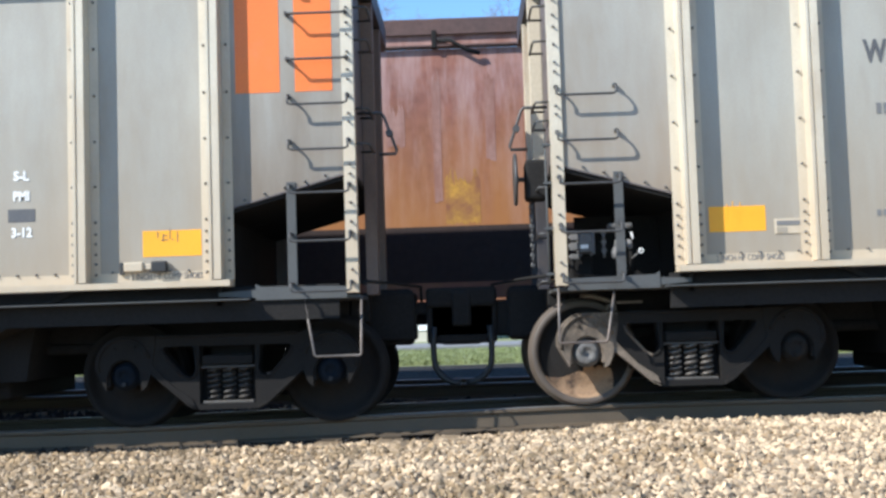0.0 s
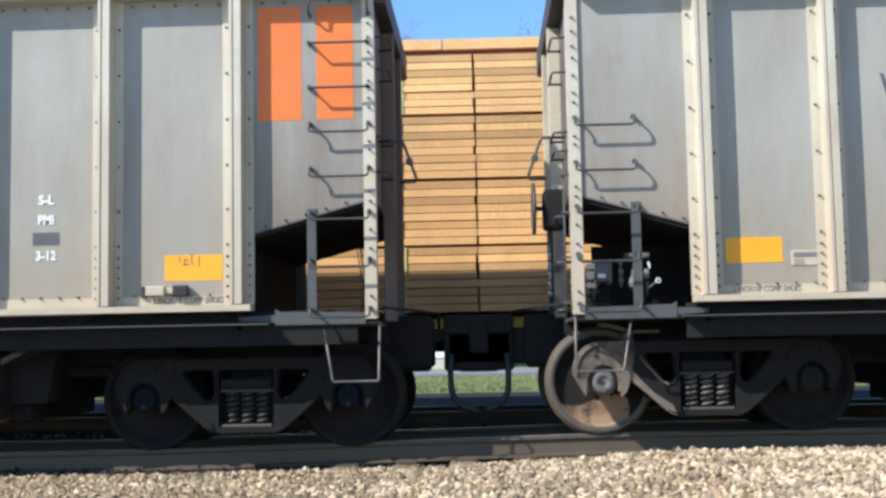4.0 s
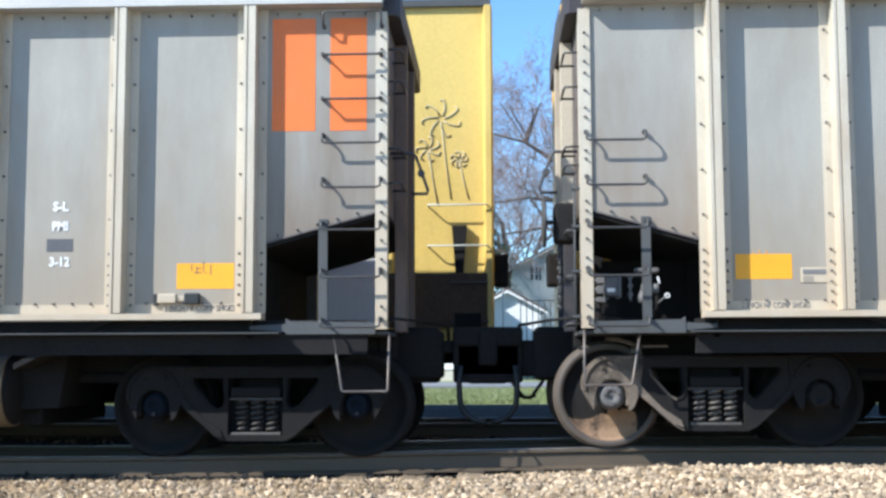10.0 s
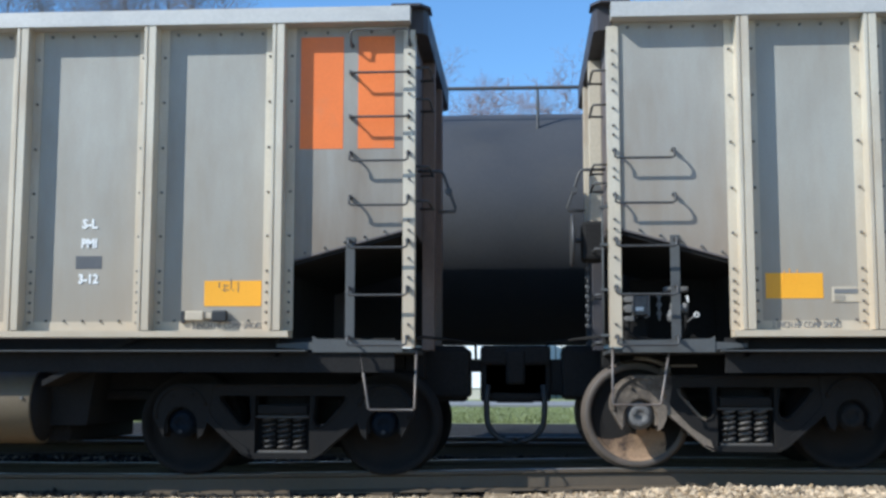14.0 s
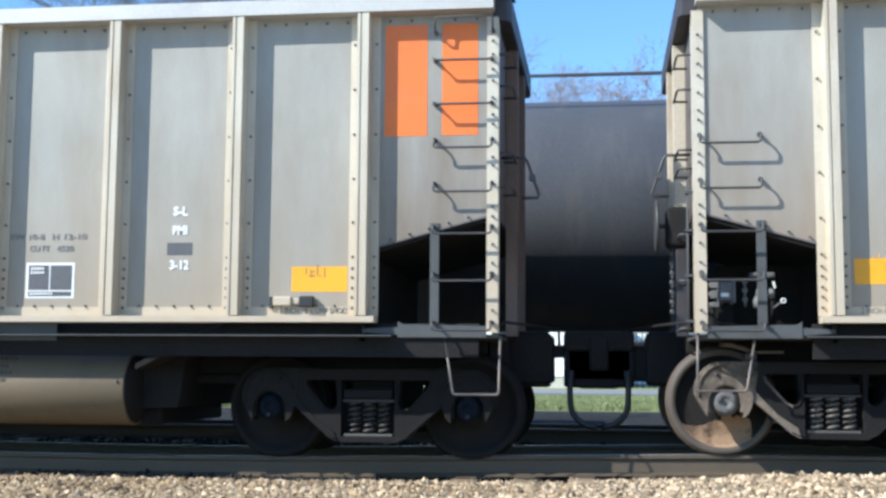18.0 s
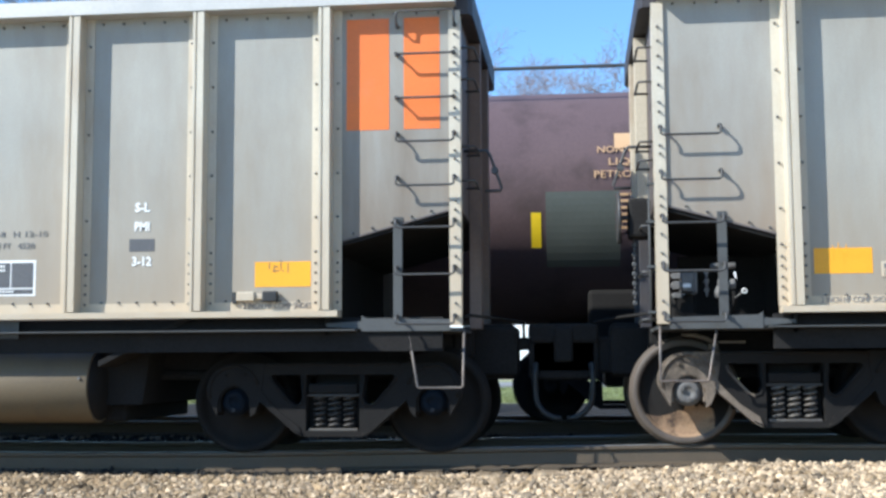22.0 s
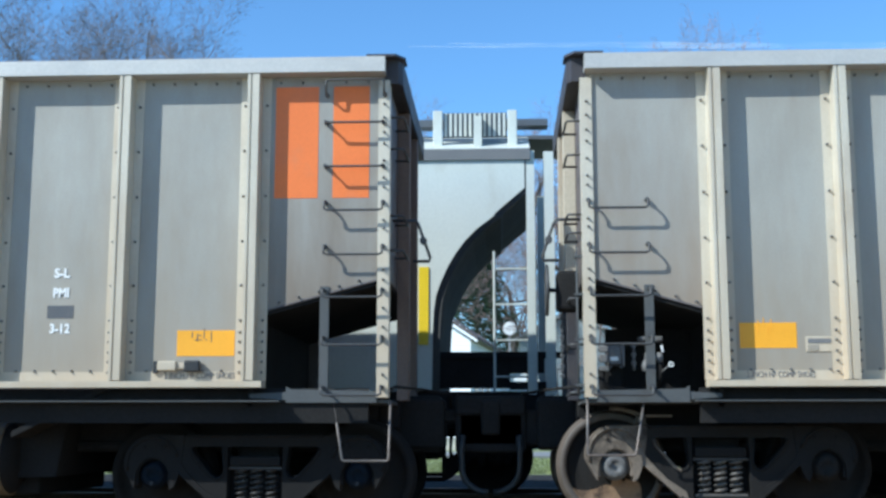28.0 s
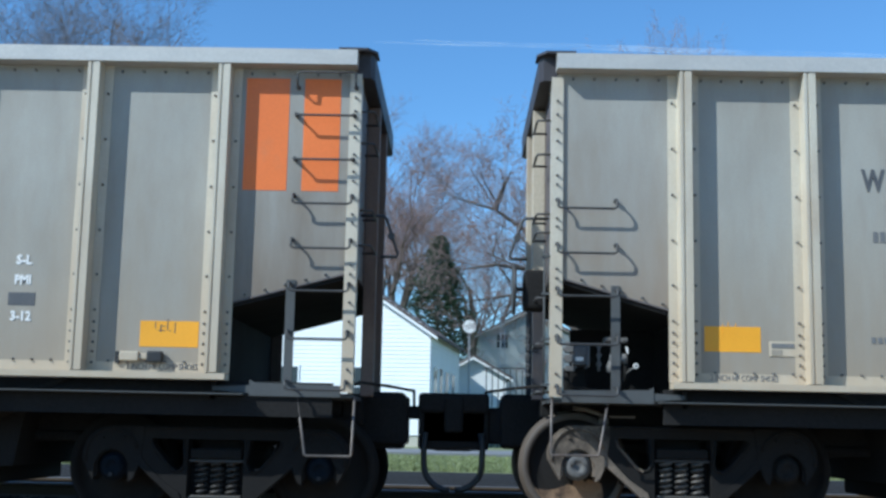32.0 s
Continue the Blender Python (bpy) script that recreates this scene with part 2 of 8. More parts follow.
SHADE_STONE = material("shade_dark_stone", (0.014, 0.012, 0.01), 0.9, 0, 0.3, 6, 120, 0.4, island=0.4)
BALLAST = material("ballast_bed", (0.33, 0.25, 0.165), 0.95, 0, 0.35, 9, 60, 1.0, relief=0.03)


# ---- mesh tools ----
def box(bm, x0, x1, y0, y1, z0, z1, bev=0.0):
    x0, x1 = min(x0, x1), max(x0, x1)
    y0, y1 = min(y0, y1), max(y0, y1)
    z0, z1 = min(z0, z1), max(z0, z1)
    made = bmesh.ops.create_cube(bm, size=1.0, matrix=Matrix.Translation(((x0 + x1) / 2, (y0 + y1) / 2, (z0 + z1) / 2)) @ Matrix.Diagonal((x1 - x0, y1 - y0, z1 - z0, 1)))
    if bev:
        edges = {e for v in made["verts"] for e in v.link_edges}
        bmesh.ops.bevel(bm, geom=list(edges), offset=bev, segments=2, affect="EDGES", profile=0.5)
    return bm


def rod(bm, a, b, r, r2=None, seg=10):
    a, b = Vector(a), Vector(b)
    d = b - a
    m = Matrix.Translation((a + b) / 2) @ d.to_track_quat("Z", "Y").to_matrix().to_4x4()
    bmesh.ops.create_cone(bm, cap_ends=True, cap_tris=False, segments=seg, radius1=r, radius2=r if r2 is None else r2, depth=d.length, matrix=m)
    return bm


def tube(bm, pts, r, seg=8):
    """A bent pipe along the points."""
    pts = [Vector(p) for p in pts]
    rings = []
    side = None
    for i, p in enumerate(pts):
        d = (pts[min(i + 1, len(pts) - 1)] - pts[max(i - 1, 0)]).normalized()
        if side is None:
            side = d.orthogonal().normalized()
        side = (side - d * side.dot(d)).normalized()
        up = d.cross(side)
        rings.append([bm.verts.new(p + r * (math.cos(k * math.tau / seg) * side + math.sin(k * math.tau / seg) * up)) for k in range(seg)])
    for a, b in zip(rings, rings[1:]):
        for k in range(seg):
            bm.faces.new((a[k], a[(k + 1) % seg], b[(k + 1) % seg], b[k])).smooth = True
    bm.faces.new(rings[0][::-1])
    bm.faces.new(rings[-1])
    return bm


def slab(bm, pts, y0, y1):
    """A flat outline of (x, z) points with thickness from y0 to y1."""
    a = [bm.verts.new((x, y0, z)) for x, z in pts]
    b = [bm.verts.new((x, y1, z)) for x, z in pts]
    bm.faces.new(a)
    bm.faces.new(b[::-1])
    for i in range(len(pts)):
        j = (i + 1) % len(pts)
        bm.faces.new((a[j], a[i], b[i], b[j]))
    return bm


def run(bm, prof, x0, x1):
    """A profile of (y, z) points drawn out along x."""
    a = [bm.verts.new((x0, y, z)) for y, z in prof]
    b = [bm.verts.new((x1, y, z)) for y, z in prof]
    bm.faces.new(a)
    bm.faces.new(b[::-1])
    for i in range(len(prof)):
        j = (i + 1) % len(prof)
        bm.faces.new((a[j], a[i], b[i], b[j]))
    return bm


def lathe(bm, prof, centre, axis="y", seg=40):
    """Turns (along the axis, radius) points into a body of revolution."""
    centre = Vector(centre)
    rings = []
    for s, r in prof:
        ring = []
        for k in range(seg):
            c, d = math.cos(k * math.tau / seg) * r, math.sin(k * math.tau / seg) * r
            ring.append(bm.verts.new(centre + Vector({"y": (c, s, d), "x": (s, c, d), "z": (c, d, s)}[axis])))
        rings.append(ring)
    for a, b in zip(rings, rings[1:]):
        for k in range(seg):
            bm.faces.new((a[k], a[(k + 1) % seg], b[(k + 1) % seg], b[k])).smooth = True
    bm.faces.new(rings[0][::-1])
    bm.faces.new(rings[-1])
    return bm


def mesh_of(bm, mat):
    bmesh.ops.recalc_face_normals(bm, faces=bm.faces)
    me = bpy.data.meshes.new("mesh")
    bm.to_mesh(me)
    bm.free()
    for one in mat if isinstance(mat, (list, tuple)) else [mat]:
        me.materials.append(one)
    return me


def part(name, bm, mat, parent=None, label="", at=None):
    me = bm if isinstance(bm, bpy.types.Mesh) else mesh_of(bm, mat)
    ob = new(name, me)
    ob.parent = parent
    if at is not None:
        ob.location = at
    if label:
        ob["label"] = label
    return ob


def B():
    return bmesh.new()


def root(name, at, label, category, group="", kind=""):
    ob = new(name)
    ob.location = at
    ob.empty_display_size = 0.2
    return tagged(ob, label, category, group, kind)


def writing(name, text, size, at, mat, parent, width=None, depth=0.003, label="", align="CENTER", shear=0.0, bold=0.0, mirror=False):
    """Lettering on a surface that faces -y; at: the middle of its line in the parent's space."""
    cu = bpy.data.curves.new("lettering", "FONT")
    cu.body, cu.size, cu.align_x, cu.align_y, cu.extrude, cu.shear, cu.offset = text, size, align, "CENTER", depth, shear, bold
    cu.resolution_u = 2
    tmp = bpy.data.objects.new("lettering", cu)
    me = bpy.data.meshes.new_from_object(tmp)
    bpy.data.objects.remove(tmp)
    bpy.data.curves.remove(cu)
    me.materials.clear()
    me.materials.append(mat)
    if width:
        xs = [v.co.x for v in me.vertices]
        k = width / max(max(xs) - min(xs), 1e-6)
        for v in me.vertices:
            v.co.x *= k
    ob = new(name, me)
    ob.parent = parent
    ob.location = at
    ob.rotation_euler = (radians(90), 0, 0)
    if label:
        ob["label"] = label
    return ob


def bars(name, count, w, h, at, mat, parent, gap=0.35, skip=(), label="", ragged=False):
    """Blocks in place of characters, on a surface that faces -y; at: the middle of the row."""
    bm = B()
    pitch = w / count
    for i in range(count):
        if i in skip:
            continue
        x = at[0] - w / 2 + pitch * (i + 0.5)
        top = h / 2 if i == 0 or i % 3 == 1 or not ragged else h * 0.22
        box(bm, x - pitch * (0.5 - gap / 2), x + pitch * (0.5 - gap / 2), at[1] - 0.003, at[1] + 0.002, at[2] - h / 2, at[2] + top)
    return tagged(part(name, bm, mat, parent, label), kind="stuff")


# ---- ground ----
GRASS = material("spring_grass", (0.19, 0.21, 0.085), 0.9, 0, 0.3, 0.5, 25, 0.5, dirt=(0.28, 0.28, 0.13), relief=0.03)
ASPHALT = material("pale_asphalt", (0.2, 0.2, 0.2), 0.85, 0, 0.12, 0.6, 60, 0.2)
GROUND_LINE = [(-200, -0.9), (-2, -0.8), (3, -0.52), (5.2, -0.32), (6.6, -0.235), (7.4, -0.225), (8.0, -0.215), (8.36, -0.215), (8.5, -0.225), (8.66, -0.28), (10.3, -0.28), (10.9, -0.27), (11.6, -0.26), (12.4, -0.22), (15.9, -0.22),
               (17.4, -0.25), (18.6, -0.02), (19.1, 0.045), (19.6, 0.05), (21, 0.06), (31, 0.1), (40.5, 0.16), (60, 0.2), (400, 0.25), (4000, 0.0)]


def shoulder(x, y):
    """The ballast shoulder lies lower beside one car and is heaped up beside the other."""
    return np.interp(x, [-3.5, -2.7, -0.33, 1.0, 1.8, 3.0], [-0.085, -0.085, -0.055, 0.0, 0.05, 0.05]) * np.interp(y, [5.6, 7.4, 8.5, 8.66], [0, 1, 1, 0])


def dip(x):
    """The near track has sagged under one car."""
    return float(np.interp(x, [-16, -9, -4.6, -2.8, -1.0, -0.3, 1.2], [0, -0.05, -0.088, -0.08, -0.046, -0.03, 0]))


def build_ground():
    bm = B()
    xs = [-4000, -600, -60, -20, -8, -3.5, -2.7, -0.33, 1, 1.8, 3, 8, 20, 60, 600, 4000]
    grid = [[bm.verts.new((x, y, z + float(shoulder(x, y)))) for x in xs] for y, z in GROUND_LINE]
    for i in range(len(grid) - 1):
        for j in range(len(xs) - 1):
            fa = bm.faces.new((grid[i][j], grid[i][j + 1], grid[i + 1][j + 1], grid[i + 1][j]))
            # bed between the near rail and the lawn is coloured dark as shade
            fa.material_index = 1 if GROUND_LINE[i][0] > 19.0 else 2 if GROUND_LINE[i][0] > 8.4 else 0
    ground = part("ground", bm, [BALLAST, GRASS, SHADE_BED])
    tagged(ground, "gravel railway bed running out into green lawn", "ground", kind="structure")
    bm = B()
    box(bm, -400, 400, 31.5, 39.5, 0.05, 0.165)
    tagged(part("road", bm, ASPHALT), "pale worn asphalt street beyond the lawn", "road", kind="structure")


def scatter_stones(name, label, x0, x1, y0, y1, count, seed, rmin, rmax, lift=0.0, shade_dark=False):
    rng = np.random.default_rng(seed)
    t = (1 + 5 ** 0.5) / 2
    v = np.array([(-1, t, 0), (1, t, 0), (-1, -t, 0), (1, -t, 0), (0, -1, t), (0, 1, t), (0, -1, -t), (0, 1, -t), (t, 0, -1), (t, 0, 1), (-t, 0, -1), (-t, 0, 1)]) / 1.9
    fc = np.array([(0, 11, 5), (0, 5, 1), (0, 1, 7), (0, 7, 10), (0, 10, 11), (1, 5, 9), (5, 11, 4), (11, 10, 2), (10, 7, 6), (7, 1, 8), (3, 9, 4), (3, 4, 2), (3, 2, 6), (3, 6, 8), (3, 8, 9), (4, 9, 5), (2, 4, 11), (6, 2, 10), (8, 6, 7), (9, 8, 1)])
    pos = np.stack([rng.uniform(x0, x1, count), rng.uniform(y0, y1, count)], 1)
    z = np.interp(pos[:, 1], [p[0] for p in GROUND_LINE], [p[1] for p in GROUND_LINE])
    heap = shoulder(pos[:, 0], pos[:, 1])
    r = rng.uniform(rmin, rmax, count) * rng.choice([0.6, 1, 1, 1.25], count)
    verts = v[None] * (1 + rng.uniform(-0.36, 0.36, (count, 12, 1))) * r[:, None, None] * rng.uniform(0.6, 1.4, (count, 1, 3))
    a = rng.uniform(0, math.tau, count)
    b = rng.uniform(-0.7, 0.7, count)
    x, y, zz = verts[..., 0], verts[..., 1], verts[..., 2]
    y, zz = y * np.cos(b)[:, None] - zz * np.sin(b)[:, None], y * np.sin(b)[:, None] + zz * np.cos(b)[:, None]
    x, y = x * np.cos(a)[:, None] - y * np.sin(a)[:, None], x * np.sin(a)[:, None] + y * np.cos(a)[:, None]
    verts = np.stack([x + pos[:, :1], y + pos[:, 1:], zz + (z + heap + lift + rng.uniform(-0.004, 0.022, count))[:, None]], -1).reshape(-1, 3)
    faces = (fc[None] + 12 * np.arange(count)[:, None, None]).reshape(-1, 3)
    me = bpy.data.meshes.new("mesh")
    me.from_pydata(verts.tolist(), [], faces.tolist())
    me.materials.append(SHADE_STONE if shade_dark else STONE)
    me.materials.append(SHADE_STONE if shade_dark else SOILED)
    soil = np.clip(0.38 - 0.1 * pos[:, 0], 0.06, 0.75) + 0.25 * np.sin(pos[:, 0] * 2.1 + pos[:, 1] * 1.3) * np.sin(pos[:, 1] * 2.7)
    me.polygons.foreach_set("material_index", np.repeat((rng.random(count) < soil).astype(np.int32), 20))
    if not shade_dark:
        # stones along the rail are near black, the car's shade put into their colour
        me.materials.append(SHADE_STONE)
        in_shade = pos[:, 1] + rng.normal(0, 0.025, count) > 8.47 + 0.03 * np.sin(pos[:, 0] * 5)
        which = np.where(in_shade, 2, np.where(rng.random(count) < soil, 1, 0))
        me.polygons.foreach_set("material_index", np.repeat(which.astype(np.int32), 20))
    ob = new(name, me)
    tagged(ob, label, "gravel", kind="stuff")
    return ob


def build_tracks():
    # Flat-bottom rail, head at z = 0
    prof = [(-0.075, -0.17), (0.075, -0.17), (0.075, -0.158), (0.012, -0.14), (0.009, -0.045), (0.036, -0.032), (0.036, -0.006), (0.028, 0.0), (-0.028, 0.0), (-0.036, -0.006), (-0.036, -0.032), (-0.009, -0.045), (-0.012, -0.14), (-0.075, -0.158)]
    tie_mesh = mesh_of(box(B(), -0.115, 0.115, -1.3, 1.3, -0.34, -0.172, 0.012), TIE)
    plate_mesh = mesh_of(box(B(), -0.09, 0.09, -0.19, 0.19, -0.173, -0.161), RAIL)
    for c, label, reach in ((NEAR_C, "rusty railway track under the standing cars", 40), (FAR_C, "rusty railway track under the moving train", 420)):
        track = root("railway_track", (0, c, 0), label, "track", "railway tracks", "structure")
        for side in (-0.7535, 0.7535):
            bm = run(B(), [(y + side, z * 1.1) for y, z in prof], -reach, reach)
            if c == NEAR_C:
                for k in range(-32, 4):
                    bmesh.ops.bisect_plane(bm, geom=bm.verts[:] + bm.edges[:] + bm.faces[:], plane_co=(k * 0.5, 0, 0), plane_no=(1, 0, 0))
                for v in bm.verts:
                    v.co.z += dip(v.co.x)
            rail = part("rail", bm, [RAIL, RAIL_TOP], track)
            for p in rail.data.polygons:
                if p.normal.z > 0.4 and p.center.z > -0.012 + (dip(p.center.x) if c == NEAR_C else 0):
                    p.material_index = 1
        rng = random.Random(4)
        for i in range(-22, 23):
            low = (dip(i * 0.52) if c == NEAR_C else 0) - 0.017 - (0.06 if c == NEAR_C and i * 0.52 < -1.2 else 0)
            part("tie", tie_mesh, None, track, at=(i * 0.52 + rng.uniform(-0.03, 0.03), rng.uniform(-0.04, 0.04), rng.uniform(-0.012, 0.0) + low))
            for side in (-0.7535, 0.7535):
                part("tie_plate", plate_mesh, None, track, at=(i * 0.52, side, low))
        bm = B()
        for i in list(range(-int(reach / 0.52), -22)) + list(range(23, int(reach / 0.52))):
            v = [bm.verts.new((i * 0.52 + sx * 0.115, sy * 1.3, -0.2)) for sx, sy in ((-1, -1), (1, -1), (1, 1), (-1, 1))]
            bm.faces.new(v)
        tagged(part("far_ties", bm, TIE, track), kind="stuff")


# ---- standing hopper cars ----
def column(bm, prof, z0, z1):
    """A plan outline of (x, y) points drawn up from z0 to z1."""
    a = [bm.verts.new((x, y, z0)) for x, y in prof]
    b = [bm.verts.new((x, y, z1)) for x, y in prof]
    bm.faces.new(a[::-1])
    bm.faces.new(b)
    for i in range(len(prof)):
        j = (i + 1) % len(prof)
        bm.faces.new((a[i], a[j], b[j], b[i]))
    return bm


def handhold(bm, xa, xb, y, z, out, drop, r=0.0105):
    """A bent bar bolted at z, standing out from the face at y and dropped below (or raised above) its bolts."""
    s = 1 if xb > xa else -1
    tube(bm, [(xa, y, z), (xa, y - out * 0.75, z), (xa, y - out, z + drop * 0.3), (xa, y - out, z + drop * 0.85), (xa + s * 0.025, y - out, z + drop), (xb - s * 0.025, y - out, z + drop), (xb, y - out, z + drop * 0.85), (xb, y - out, z + drop * 0.3), (xb, y - out * 0.75, z), (xb, y, z)], r, 8)
    for x in (xa, xb):
        rod(bm, (x, y - 0.035, z), (x, y, z), 0.02, seg=8)


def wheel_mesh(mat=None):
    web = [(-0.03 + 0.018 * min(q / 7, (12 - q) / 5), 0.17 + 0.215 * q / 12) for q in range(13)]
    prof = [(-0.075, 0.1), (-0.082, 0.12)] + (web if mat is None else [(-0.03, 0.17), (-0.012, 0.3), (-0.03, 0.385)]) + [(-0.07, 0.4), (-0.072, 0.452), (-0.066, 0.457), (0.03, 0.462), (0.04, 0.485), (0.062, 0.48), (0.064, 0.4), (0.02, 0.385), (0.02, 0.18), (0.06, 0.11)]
    me = mesh_of(lathe(B(), prof, (0, 0, 0), "y", 56 if mat else 120), [mat or WHEEL, RIM if mat is None else OILY_SHADE])
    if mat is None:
        me.materials.append(OILY_SHADE)
    # above its rust patch the web is coloured black for grime and shade
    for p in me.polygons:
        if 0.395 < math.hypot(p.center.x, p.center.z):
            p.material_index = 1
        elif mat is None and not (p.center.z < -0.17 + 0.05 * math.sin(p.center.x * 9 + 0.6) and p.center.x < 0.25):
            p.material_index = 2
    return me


def side_frame_bm():
    """Cast truck side, axles at x = -0.889 and 0.889, seen from -y; its middle plane is y = 0."""
    bm = B()
    h = 0.07
    f = -h * 1.7
    slab(bm, [(-0.62, 0.7), (0.62, 0.7), (0.62, 0.8), (-0.62, 0.8)], f, h)
    slab(bm, [(-0.24, 0.115), (0.24, 0.115), (0.24, 0.165), (-0.24, 0.165)], f, h * 1.3)
    for s in (-1, 1):
        slab(bm, [(s * x_, z_) for x_, z_ in ((0.24, 0.7), (0.29, 0.7), (0.272, 0.5), (0.295, 0.45), (0.335, 0.437), (0.38, 0.465), (0.535, 0.64), (0.55, 0.675), (0.545, 0.7), (0.62, 0.7), (0.655, 0.47), (0.6, 0.42), (0.34, 0.15), (0.27, 0.115), (0.24, 0.115))], f, h)
        dome = [(s * (0.889 + 0.25 * math.cos(q * math.pi / 18)), 0.555 + 0.25 * math.sin(q * math.pi / 18)) for q in range(-1, 9)]
        hole = [(s * (0.889 - 0.15 * math.cos(q * math.pi / 8)), 0.42 + 0.19 * math.sin(q * math.pi / 8)) for q in range(9)]
        slab(bm, [(s * 1.075, 0.4)] + dome + [(s * 0.62, 0.8), (s * 0.62, 0.7), (s * 0.655, 0.47), (s * 0.7, 0.36), (s * 0.739, 0.33)] + hole + [(s * 1.039, 0.34)], f - 0.01, h * 1.2)
        rim = [(s * (0.889 + 0.225 * math.cos(q * math.pi / 12)), 0.555 + 0.225 * math.sin(q * math.pi / 12)) for q in range(-1, 12)]
        tube(bm, [(x_, f - 0.01, z_) for x_, z_ in rim], 0.016, 6)
        # cast ribs along the slanting arm and round the opening
        tube(bm, [(s * x_, f, z_) for x_, z_ in ((0.66, 0.49), (0.6, 0.435), (0.345, 0.168), (0.27, 0.132))], 0.016, 6)
        tube(bm, [(s * x_, f, z_) for x_, z_ in ((0.278, 0.69), (0.26, 0.5), (0.285, 0.44), (0.335, 0.423), (0.39, 0.452), (0.55, 0.635), (0.565, 0.685))], 0.012, 6)
        slab(bm, [(s * x_, z_) for x_, z_ in ((0.655, 0.47), (0.6, 0.42), (0.34, 0.15), (0.27, 0.118), (0.3, 0.21), (0.36, 0.26), (0.46, 0.345), (0.6, 0.5), (0.645, 0.56))], f - 0.012, f + 0.004)
        rod(bm, (s * 0.8, f - 0.035, 0.71), (s * 0.8, f, 0.71), 0.018, seg=8)
        rod(bm, (s * 0.97, f - 0.035, 0.7), (s * 0.97, f, 0.7), 0.014, seg=8)
    tube(bm, [(-0.6, f, 0.79), (0.6, f, 0.79)], 0.014, 6)
    for v in bm.verts:
        v.co.z += 0.042 * max(0.0, min(1.0, (0.4 - v.co.z) / 0.2)) if abs(v.co.x) < 0.62 else 0.0
    return bm


def sunlit_frame():
    """The side frame that faces the gap: sunlit dust colour on its end and slanting arm, oil and shade on the rest."""
    me = mesh_of(side_frame_bm(), [TRUCK, DUSTY_LIT])
    # paler faces paint in the sunlight that falls through the gap
    for p in me.polygons:
        if p.center.x < -0.34 and (p.area < 0.046 or p.center.x < -0.62) and p.center.z < 0.9 - 0.2 * (p.center.x + 0.9):
            p.material_index = 1
    return me


def coil(bm, x, y, z0, z1, r, wire, turns):
    n = turns * 14
    tube(bm, [(x + r * math.cos(i * math.tau / 14), y + r * math.sin(i * math.tau / 14), z0 + (z1 - z0) * i / n) for i in range(n + 1)], wire, 6)


SHARED = {}


def shared(key, maker):
    if key not in SHARED:
        SHARED[key] = maker()
    return SHARED[key]


ROLLING = []


def wheelset(car, x, z, wheel):
    """An axle with a wheel on each end, which turns as one."""
    axle = part("axle", shared("axle", lambda: mesh_of(rod(B(), (0, -0.95, 0), (0, 0.95, 0), 0.085, seg=16), TRUCK)), None, car, at=(x, 0, z))
    for side in (-1, 1):
        w = part("wheel", wheel, None, axle, at=(0, side * 0.745, 0))
        if side > 0:
            w.rotation_euler = (0, 0, math.pi)
    return axle


